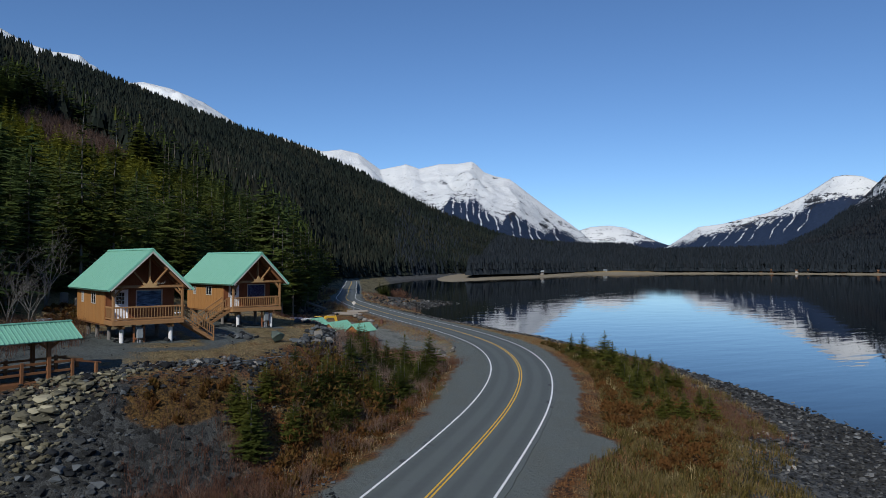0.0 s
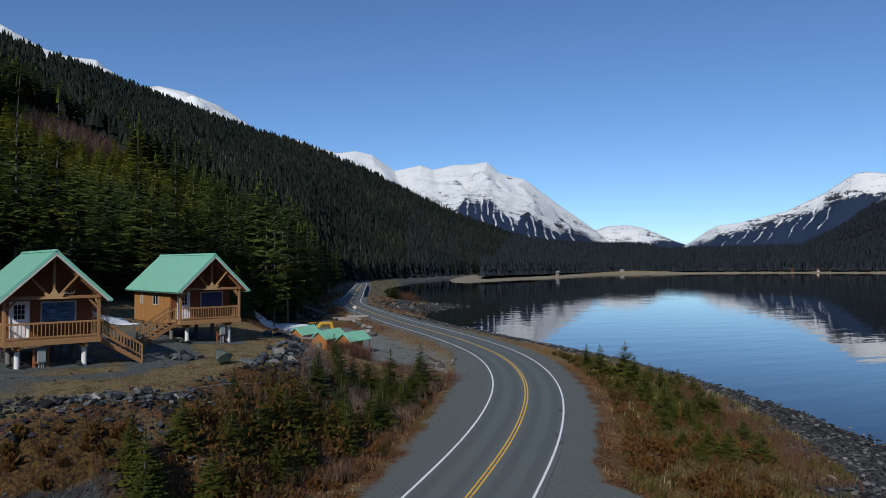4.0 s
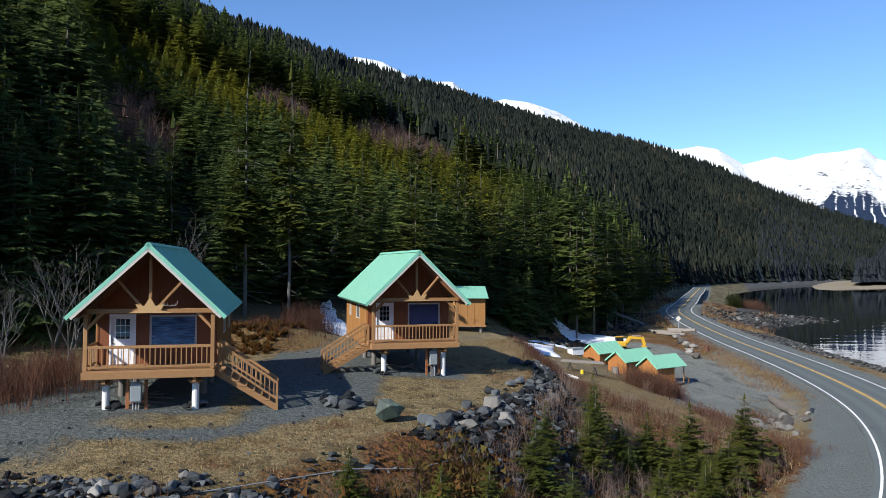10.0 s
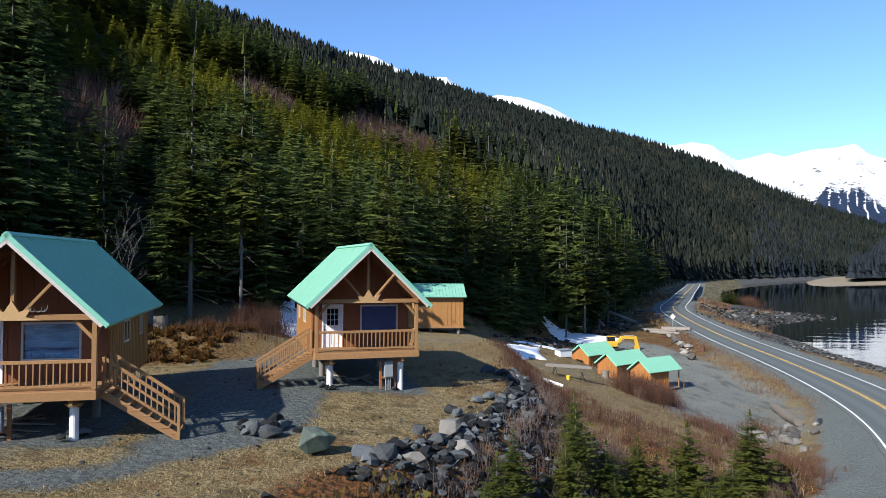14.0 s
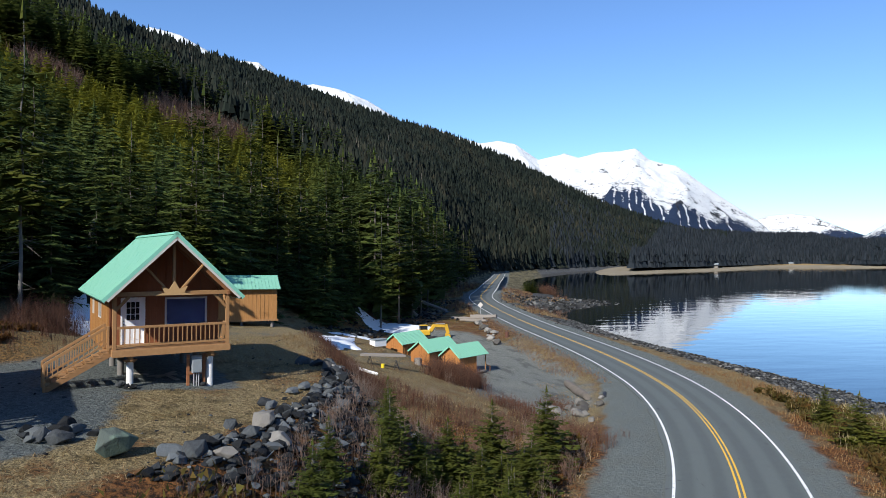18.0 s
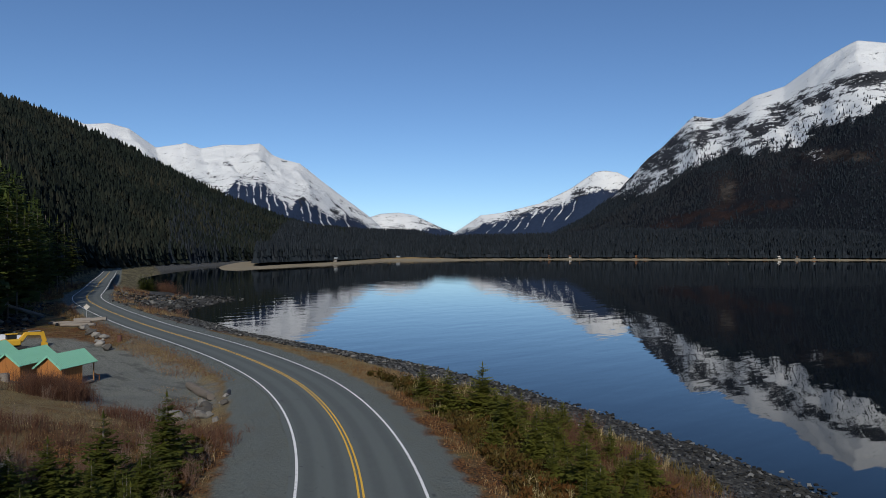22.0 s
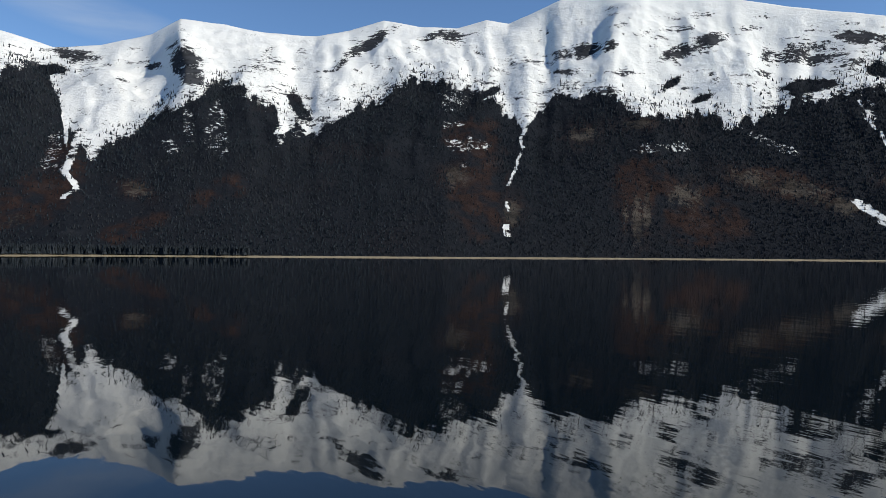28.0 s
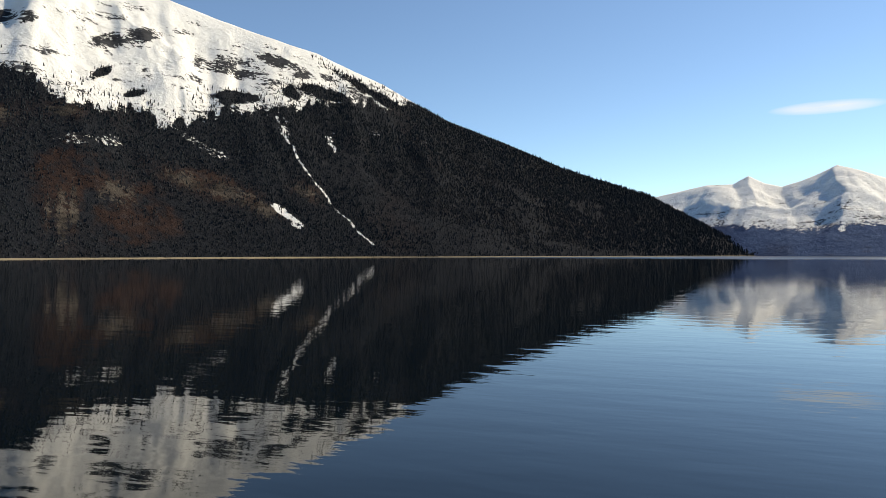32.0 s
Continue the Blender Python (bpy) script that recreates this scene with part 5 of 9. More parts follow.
def cabin(at, rz, ground, stairs, window, curtain, label):
    """A small timber cabin on white piers, with a roofed porch; stairs: +1 or -1, the side they go down to."""
    AP, HALF, RISE, DEEP, YW, YB, HW = 15.82, 3.05, 2.97, 10.45, 2.55, 9.75, 2.45
    k = RISE / HALF
    root = empty("cabin", pose(at[0], at[1], 0, 0, 0, rz))
    tagged(root, label, "cabin", "green-roofed rental cabins")
    gable_roof(root, HALF, RISE, DEEP, AP, seam=0.42)
    # soffit boards under the slopes
    for sg in (-1, 1):
        ang, ln = math.atan2(RISE, HALF), math.hypot(HALF, RISE)
        m = Matrix.Translation((0, 0, AP)) @ Matrix.Rotation(sg * ang, 4, "Y")
        bm = bmesh.new()
        box(bm, 0.03 * sg, sg * (ln - 0.03), 0.02, DEEP - 0.02, -0.13, -0.064, m)
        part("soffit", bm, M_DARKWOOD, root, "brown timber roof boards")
        bm = bmesh.new()
        box(bm, sg * (ln - 0.02), sg * (ln + 0.012), 0, DEEP, -0.17, 0.012, m)
        part("eave_trim", bm, M_GREENTRIM, root, "green metal eave trim")
        for y in (0.75, 1.6):
            bm = bmesh.new()
            box(bm, 0.05 * sg, sg * (ln - 0.2), y - 0.06, y + 0.06, -0.30, -0.132, m)
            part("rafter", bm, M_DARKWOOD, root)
    top = AP - 0.14
    # walls: side walls, gable walls with real openings
    wall_top = AP - k * HW - 0.15
    for sg in (-1, 1):
        w = block("side_wall", M_SIDING, root, (sg * HW - 0.06, sg * HW + 0.06, YW, YB, 10.28, wall_top), "orange-brown cedar board siding")
        first = None
        n = int((YB - YW) / 0.3)
        for i in range(n + 1):
            y = YW + 0.05 + (YB - YW - 0.1) * i / n
            z0, z1 = 10.28, wall_top - 0.02
            if any(a - 0.06 < y < b + 0.06 for a, b in ((4.75, 5.8), (7.9, 8.4))):
                z1 = 11.68
            if first is None or z1 < wall_top - 0.1:
                bm = bmesh.new()
                box(bm, -0.012, 0.012, -0.024, 0.024, z0, z1)
                o = part("batten", bm, M_BATTEN, w)
                o.location = (sg * (HW + 0.072), y, 0)
                first = o if z1 > wall_top - 0.1 else first
            else:
                twin(first, w, (sg * (HW + 0.072), y, 0))
        for y0, y1, z0, z1 in ((4.8, 5.75, 11.75, 12.5), (7.95, 8.35, 11.75, 12.45)):
            win = block("side_window", M_GLASS, root, (sg * (HW + 0.065), sg * (HW + 0.075), y0, y1, z0, z1), "small window in the side wall")
            bm = bmesh.new()
            X0, X1 = sg * (HW + 0.062), sg * (HW + 0.1)
            for d in ((y0 - 0.06, y0, z0 - 0.06, z1 + 0.06), (y1, y1 + 0.06, z0 - 0.06, z1 + 0.06), (y0, y1, z0 - 0.06, z0), (y0, y1, z1, z1 + 0.06), ((y0 + y1) / 2 - 0.02, (y0 + y1) / 2 + 0.02, z0, z1)):
                box(bm, X0, X1, *d)
            part("window_frame", bm, M_TRIM, win, "pale window frame")

    def gable_wall(y, openings, name):
        bm = bmesh.new()
        xs = sorted({-HW, 0.0, HW, *[o[0] for o in openings], *[o[1] for o in openings]})
        for x0, x1 in zip(xs[:-1], xs[1:]):
            spans, z = [], 10.28
            hole = [o for o in openings if o[0] <= x0 + 1e-6 and o[1] >= x1 - 1e-6]
            for o in hole:
                spans.append((z, o[2]))
                z = o[3]
            spans.append((z, None))
            for z0, z1 in spans:
                a = top - k * abs(x0) - 0.01 if z1 is None else z1
                b = top - k * abs(x1) - 0.01 if z1 is None else z1
                if a <= z0 and b <= z0:
                    continue
                v = [bm.verts.new(q) for q in ((x0, y - 0.06, z0), (x1, y - 0.06, z0), (x1, y - 0.06, b), (x0, y - 0.06, a))]
                u = [bm.verts.new((q.co.x, y + 0.06, q.co.z)) for q in v]
                bm.faces.new(v)
                bm.faces.new(u[::-1])
                for i in range(4):
                    j = (i + 1) % 4
                    bm.faces.new((v[j], v[i], u[i], u[j]))
        bmesh.ops.remove_doubles(bm, verts=bm.verts[:], dist=0.0005)
        bmesh.ops.recalc_face_normals(bm, faces=bm.faces[:])
        return part(name, bm, M_GABLE, root, "red-brown cedar board gable wall")

    DX0, DX1 = -1.97, -0.91
    wx0, wx1 = window
    front = gable_wall(YW, [(DX0, DX1, 10.62, 12.79), (wx0, wx1, 11.4, 12.73)], "front_wall")
    back = gable_wall(YB, [], "back_wall")
    x = -HW + 0.03
    while x < HW:
        inside = [(10.62, top - k * abs(x) - 0.03)]
        if DX0 - 0.05 < x < DX1 + 0.05:
            inside = [(12.85, top - k * abs(x) - 0.03)]
        elif wx0 - 0.05 < x < wx1 + 0.05:
            inside = [(10.62, 11.34), (12.79, top - k * abs(x) - 0.03)]
        for z0, z1 in inside:
            if z1 - z0 > 0.1:
                block("batten", M_GABLE, front, (x - 0.024, x + 0.024, YW - 0.084, YW - 0.062, z0, z1))
        x += 0.405
    # door
    door = block("door", M_WHITE, root, (DX0 + 0.07, DX1 - 0.07, YW - 0.03, YW + 0.02, 10.63, 12.72), "white panelled door with nine panes")
    bm = bmesh.new()
    for d in ((DX0, DX0 + 0.07, 10.62, 12.79), (DX1 - 0.07, DX1, 10.62, 12.79), (DX0 + 0.07, DX1 - 0.07, 12.72, 12.79)):
        box(bm, d[0], d[1], YW - 0.09, YW + 0.06, d[2], d[3])
    part("door_frame", bm, M_WHITE, door, "white door frame")
    dw = (DX1 - DX0 - 0.14 - 0.34) / 3
    for i in range(3):
        for j in range(3):
            x0, z0 = DX0 + 0.24 + i * dw, 11.72 + j * 0.29
            block("door_pane", M_GLASS, door, (x0 + 0.015, x0 + dw - 0.015, YW - 0.042, YW - 0.033, z0 + 0.015, z0 + 0.275))
    for x0 in (DX0 + 0.2, DX0 + 0.57):
        block("door_panel", M_WHITE, door, (x0, x0 + 0.29, YW - 0.045, YW - 0.031, 10.82, 11.5), bevel=0.006)
    bm = bmesh.new()
    rod(bm, (DX0 + 0.13, YW - 0.03, 11.55), (DX0 + 0.13, YW - 0.09, 11.55), 0.03, 0.035)
    part("door_handle", bm, M_BLACK, door, "dark round door knob")
    bm = bmesh.new()
    rod(bm, (DX0 + 0.13, YW - 0.03, 11.7), (DX0 + 0.13, YW - 0.06, 11.7), 0.025)
    part("door_lock", bm, M_BLACK, door, "dark round door lock")
    # front window
    win = block("front_window", M_CURTAIN if curtain else M_GLASSBLUE, root, (wx0 + 0.06, wx1 - 0.06, YW - 0.01, YW + 0.0, 11.46, 12.67), "large front window with a blue patterned curtain" if curtain else "large front window with bluish glass")
    bm = bmesh.new()
    for d in ((wx0 - 0.02, wx0 + 0.06, 11.38, 12.75), (wx1 - 0.06, wx1 + 0.02, 11.38, 12.75), (wx0 + 0.06, wx1 - 0.06, 11.38, 11.46), (wx0 + 0.06, wx1 - 0.06, 12.67, 12.75)):
        box(bm, d[0], d[1], YW - 0.1, YW + 0.05, d[2], d[3])
    part("window_frame", bm, M_TRIM, win, "pale grey window frame")
    gl = block("pane", M_PANE, win, (wx0 + 0.06, wx1 - 0.06, YW - 0.055, YW - 0.05, 11.46, 12.67))
    gl.visible_shadow = False
    # porch floor
    y = 0.62
    while y < YW - 0.08:
        block("deck_board", M_DECK, root, (-2.5, 2.5, y, min(y + 0.133, YW - 0.06), 10.58, 10.62))
        y += 0.14
    stick("rim_beam", M_BEAM, root, (-2.56, 0.58, 10.44), (2.56, 0.58, 10.44), 0.06, 0.3, "pale timber rim beam")
    for sg in (-1, 1):
        stick("rim_beam", M_BEAM, root, (sg * 2.52, 0.62, 10.44), (sg * 2.52, YW, 10.44), 0.05, 0.3)
        stick("floor_beam", M_BEAM, root, (sg * 1.75, 0.66, 10.18), (sg * 1.75, YB, 10.18), 0.14, 0.2, "floor beam")
        stick("sill_beam", M_DARKWOOD, root, (sg * 2.4, YW, 10.22), (sg * 2.4, YB, 10.22), 0.1, 0.14)
        for y in (1.15, 4.0, 7.0, 9.4):
            gz = ground(root, sg * 1.75, y)
            bm = bmesh.new()
            rod(bm, (sg * 1.75, y, min(gz, 9.8) - 0.3), (sg * 1.75, y, 9.98), 0.15, seg=16)
            # rear piers use the shade-toned copy of the concrete
            part("pier", bm, M_TUBE if y < 2 else M_SHADEPIER, root, "white round concrete pier" if y < 2 else "concrete pier toned grey for shade")
            bm = bmesh.new()
            v = [(-0.32, 10.1), (0.32, 10.1), (0.13, 9.93), (-0.13, 9.93)]
            f0 = [bm.verts.new((sg * 1.75 + a, y - 0.09, b)) for a, b in v]
            f1 = [bm.verts.new((sg * 1.75 + a, y + 0.09, b)) for a, b in v]
            bm.faces.new(f0[::-1])
            bm.faces.new(f1)
            for i in range(4):
                j = (i + 1) % 4
                bm.faces.new((f0[i], f0[j], f1[j], f1[i]))
            bmesh.ops.recalc_face_normals(bm, faces=bm.faces[:])
            part("pier_bracket", bm, M_BEAM, root, "timber bracket on the pier")
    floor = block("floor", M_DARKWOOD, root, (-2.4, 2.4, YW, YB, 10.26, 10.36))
    # posts, tie beam, truss
    for sg in (-1, 1):
        stick("porch_post", M_BEAM, root, (sg * 2.45, 0.75, 10.62), (sg * 2.45, 0.75, 12.98), 0.16, 0.16, "square timber porch post", up=(0, 1, 0))
        stick("knee_brace", M_BEAM, root, (sg * 2.42, 0.75, 12.32), (sg * 1.82, 0.75, 12.98), 0.12, 0.14, up=(0, 1, 0))
        stick("knee_brace", M_BEAM, root, (sg * 2.45, 0.8, 12.32), (sg * 2.45, 1.4, 12.9), 0.12, 0.12)
        stick("side_beam", M_DARKWOOD, root, (sg * 2.45, 0.5, 13.02), (sg * 2.45, YW, 13.02), 0.14, 0.18)
        stick("truss_strut", M_BEAM, root, (sg * 0.3, 0.66, 13.2), (sg * 1.3, 0.66, 14.36), 0.1, 0.17, up=(0, 1, 0))
    stick("tie_beam", M_BEAM, root, (-2.5, 0.66, 13.05), (2.5, 0.66, 13.05), 0.12, 0.19, "pale timber tie beam")
    stick("king_post", M_BEAM, root, (0, 0.66, 13.14), (0, 0.66, 15.5), 0.12, 0.19, up=(0, 1, 0))
    bm = bmesh.new()
    ring = [(-0.84, 12.97), (-0.42, 13.08), (-0.56, 13.34), (-0.22, 13.25), (0, 13.62), (0.22, 13.25), (0.58, 13.37), (0.42, 13.08), (0.84, 12.97)]
    f0 = [bm.verts.new((a, 0.5, b)) for a, b in ring]
    f1 = [bm.verts.new((a, 0.58, b)) for a, b in ring]
    bm.faces.new(f0[::-1])
    bm.faces.new(f1)
    for i in range(len(ring)):
        j = (i + 1) % len(ring)
        bm.faces.new((f0[i], f0[j], f1[j], f1[i]))
    bmesh.ops.recalc_face_normals(bm, faces=bm.faces[:])
    part("star_ornament", bm, M_STAR, root, "star-shaped pale timber ornament")
    # rails
    railing(root, (-2.37, 0.7, 10.62), (2.37, 0.7, 10.62), 23)
    railing(root, (-stairs * 2.45, 0.85, 10.62), (-stairs * 2.45, 2.45, 10.62), 7)
    railing(root, (stairs * 2.45, 0.85, 10.62), (stairs * 2.45, 1.0, 10.62), 1)
    # stairs
    foot_z = ground(root, stairs * 5.1, 1.7)
    n = 8
    x0, x1 = stairs * 2.55, stairs * 5.1
    for y in (1.12, 2.32):
        stick("stringer", M_DECK, root, (x0, y, 10.42), (x1, y, foot_z + 0.05), 0.05, 0.26)
        for xx, zz in ((x0 + stairs * 0.1, 10.62), (x1, foot_z - 0.05)):
            stick("newel_post", M_BEAM, root, (xx, y, zz - (0.1 if zz > 10 else 0.0)), (xx, y, zz + (1.02 if zz > 10 else 1.2)), 0.1, 0.1, up=(0, 1, 0))
        railing(root, (x0 + stairs * 0.15, y, 10.66), (x1, y, foot_z + 0.22), 12, top=0.92, foot=0.22)
    first = None
    for i in range(n):
        t = (i + 0.6) / n
        c = (x0 + (x1 - x0) * t, 0, 10.56 + (foot_z - 10.45) * t)
        if first is None:
            bm = bmesh.new()
            box(bm, -0.15, 0.15, 1.08, 2.36, -0.025, 0.025)
            soften(bm, 0.008)
            first = part("tread", bm, M_BEAM, root, "timber stair tread")
            first.location = c
        else:
            twin(first, root, c)
    return root


def in_cabin(root, x, y):
    v = root.matrix_world @ Vector((x, y, 0))
    return height(v.x, v.y)


# pier concrete with the shade under the floors put into its grey
M_SHADEPIER = plain("shaded_grey_concrete", (0.16, 0.15, 0.14), 0.9)
M_PANE = Mat("clear_pane", (0.9, 0.95, 1.0), 0.02).m
_pn = M_PANE.node_tree.nodes["Principled BSDF"]
_pn.inputs["Transmission Weight"].default_value, _pn.inputs["IOR"].default_value = 1.0, 1.05
CABIN_A = cabin((-12.35, 26.16), 13.0, in_cabin, 1, (-0.33, 1.58), False, "brown cedar cabin on white piers with green metal roof")
CABIN_B = cabin((-1.77, 36.77), 17.0, in_cabin, -1, (-0.02, 1.9), True, "brown cedar cabin with green metal roof and blue window curtain")


def meter_box(root_m, x, y, label):
    """Grey electric box on a timber frame, with conduits."""
    v = root_m @ Vector((x, y, 0))
    g = height(v.x, v.y)
    m = empty("electric_meter_box", Matrix.Translation((v.x, v.y, 0)) @ root_m.to_euler().to_matrix().to_4x4())
    tagged(m, label, "meter box", "electric boxes by the cabins")
    for dx in (-0.36, 0.36):
        stick("frame_post", M_REDBROWN, m, (dx, 0.12, g - 0.2), (dx, 0.12, 10.15), 0.14, 0.05, up=(0, 1, 0))
    block("box_body", M_GREYBOX, m, (-0.22, 0.22, -0.12, 0.08, 9.28, 10.08), "grey painted steel box", 0.015)
    block("box_lid", M_GREYBOX, m, (-0.2, 0.2, -0.14, -0.122, 9.32, 10.04), bevel=0.008)
    block("cross_rail", M_REDBROWN, m, (-0.4, 0.4, 0.08, 0.1, 9.2, 9.34))
    for dx in (-0.12, 0.0, 0.1):
        bm = bmesh.new()
        rod(bm, (dx, 0, g - 0.1), (dx, 0, 9.3), 0.028)
        part("conduit", bm, M_STEEL, m, "grey conduit pipe")


M_REDBROWN = wood_material("red_brown_timber", (0.20, 0.075, 0.03), (0.33, 0.14, 0.06))
meter_box(CABIN_A.matrix_world, -0.55, 0.95, "grey electric meter box on timber posts under the porch")
meter_box(CABIN_B.matrix_world, 1.1, 0.95, "grey electric meter box on timber posts under the porch")

# timber offcuts lying under the porches
rl = random.Random(8)
for rm in (CABIN_A.matrix_world, CABIN_B.matrix_world):
    for i in range(5):
        p = rm @ Vector((rl.uniform(-1.3, 1.4), rl.uniform(1.9, 4.2), 0))
        bd = block("timber_board", M_GREYWOOD, None, (-0.7, 0.7, -0.1, 0.1, 0, 0.04))
        bd.matrix_world = Matrix.Translation((p.x, p.y, height(p.x, p.y) + 0.03)) @ Euler((rl.uniform(-0.06, 0.06), rl.uniform(-0.12, 0.12), rl.random() * 3)).to_matrix().to_4x4()
        tagged(bd, "grey timber offcut lying under the porch", "board", "timber offcuts")

# antlers beside the ornament of the first cabin
bm = bmesh.new()
for sg in (-1, 1):
    pts = [(0, 0, 0), (0.1, -0.02, 0.05), (0.24, -0.04, 0.02), (0.34, -0.05, 0.12), (0.36, -0.05, 0.28)]
    for a, b in zip(pts[:-1], pts[1:]):
        rod(bm, (a[0] * sg, a[1], a[2]), (b[0] * sg, b[1], b[2]), 0.022, 0.018, 6)
    for q in ((0.12, 0.06), (0.24, 0.03), (0.33, 0.12)):
        rod(bm, (q[0] * sg, -0.04, q[1]), ((q[0] + 0.03) * sg, -0.06, q[1] + 0.16), 0.016, 0.006, 6)
ant = part("antlers", bm, M_GREYWOOD)
ant.matrix_world = CABIN_A.matrix_world @ Matrix.Translation((0.78, 0.54, 13.24)) @ Matrix.Scale(0.8, 4)
tagged(ant, "pale antlers mounted on the truss of the cabin", "antlers")


def back_cabin():
    """The third cabin, seen past the second: a plain box with a metal roof."""
    root = empty("cabin", pose(-1.2, 66.2, 0, 0, 0, 5.0))
    tagged(root, "small cedar cabin with pale green roof at the forest edge", "cabin", "green-roofed rental cabins")
    wall = block("wall", M_SIDING, root, (-0.8, 5.0, 0, 3.6, 9.05, 11.75), "board and batten cedar siding")
    for i in range(17):
        x = -0.75 + i * 0.355
        block("batten", M_BATTEN, wall, (x - 0.03, x + 0.03, -0.025, -0.002, 9.05, 11.75))
    block("sill_board", M_BEAM, root, (-0.9, 5.1, -0.06, 0.0, 8.9, 9.06), "pale sill board")
    for y0, y1, sg in ((-0.45, 1.9, 1), (1.9, 4.2, -1)):
        m = Matrix.Translation((0, 1.85, 12.85)) @ Matrix.Rotation(radians(25) * sg, 4, "X")
        roof_sheet(root, m, -1.2, 5.25, -2.55 * sg, 0.3, "pale green ribbed metal roof", "x", 0.035)
    bm = bmesh.new()
    box(bm, -1.2, 5.25, 1.75, 1.95, 12.82, 12.9)
    part("ridge_cap", bm, M_GREENTRIM, root)
    for x in (-0.5, 2.0, 4.6):
        for y in (0.3, 3.3):
            bm = bmesh.new()
            rod(bm, (x, y, height(x - 1.2, 66.2 + y) - 0.3), (x, y, 9.1), 0.14)
            part("pier", bm, M_SHADEPIER, root, "concrete pier toned grey for shade")


back_cabin()


# ---- sheds on the lot ----
def shed(x, y, rz, body, total, label):
    """Orange board shed; ridge along local x; body length, then an open porch to the total length."""
    g = 2.0
    root = empty("shed", pose(x, y, g, 0, 0, rz))
    tagged(root, label, "shed", "green-roofed sheds on the gravel lot")
    W, EV, RG = 1.3, 2.15, 3.2
    bm = bmesh.new()
    prof = [(-W, 0.05), (W, 0.05), (W, EV), (0, RG - 0.12), (-W, EV)]
    a = [bm.verts.new((0, p, q)) for p, q in prof]
    b = [bm.verts.new((body, p, q)) for p, q in prof]
    bm.faces.new(a[::-1])
    bm.faces.new(b)
    for i in range(5):
        j = (i + 1) % 5
        bm.faces.new((a[i], a[j], b[j], b[i]))
    bmesh.ops.recalc_face_normals(bm, faces=bm.faces[:])
    wall = part("shed_body", bm, M_REDWOOD, root, "orange-stained board body")
    for i in range(int(body / 0.3) + 1):
        for sg in (-1, 1):
            block("batten", M_REDWOOD, wall, (0.03 + i * 0.3 - 0.025, 0.03 + i * 0.3 + 0.025, sg * (W + 0.012) - 0.012, sg * (W + 0.012) + 0.012, 0.08, EV))
    for i in range(8):
        yy = -W + 0.1 + i * 0.34
        block("batten", M_REDWOOD, wall, (-0.026, -0.002, yy - 0.02, yy + 0.02, 0.08, RG - 0.2 - abs(yy) * 0.8))
    ln = math.hypot(W + 0.25, RG - EV + 0.18)
    ang = math.atan2(RG - EV + 0.18, W + 0.25)
    for sg in (-1, 1):
        bm = bmesh.new()
        m = Matrix.Translation((0, 0, RG)) @ Matrix.Rotation(-sg * ang, 4, "X")
        roof_sheet(root, m, -0.3, total, sg * ln, 0.23, "bright green ribbed metal roof", "x", 0.04)
        box(bm, -0.33, -0.3, 0, sg * ln, -0.14, 0.02, m)
        part("gable_trim", bm, M_GREENTRIM, root)
    if total > body + 0.5:
        for yy in (-W + 0.05, W - 0.05):
            stick("porch_post", M_BEAM, root, (total - 0.25, yy, 0), (total - 0.25, yy, EV + 0.05), 0.1, 0.1, up=(0, 1, 0))
        block("porch_floor", M_GREYWOOD, root, (body, total - 0.1, -W, W, 0.02, 0.16), "grey board porch floor")
        stick("step_rail", M_DARKWOOD, root, (total - 0.2, -W + 0.1, 0.75), (total + 0.7, -W + 0.1, 0.45), 0.06, 0.1)
        stick("step_post", M_DARKWOOD, root, (total + 0.65, -W + 0.1, -0.1), (total + 0.65, -W + 0.1, 0.5), 0.08, 0.08, up=(0, 1, 0))
    return root


shed(22.15, 73.75, 33, 2.75, 4.7, "small orange board shed with green metal roof and open porch")
shed(19.9, 78.3, 38, 4.0, 5.6, "orange board shed with green ribbed metal roof in a row")
shed(18.5, 85.6, 40, 4.0, 5.2, "orange board shed with green ribbed metal roof in a row")


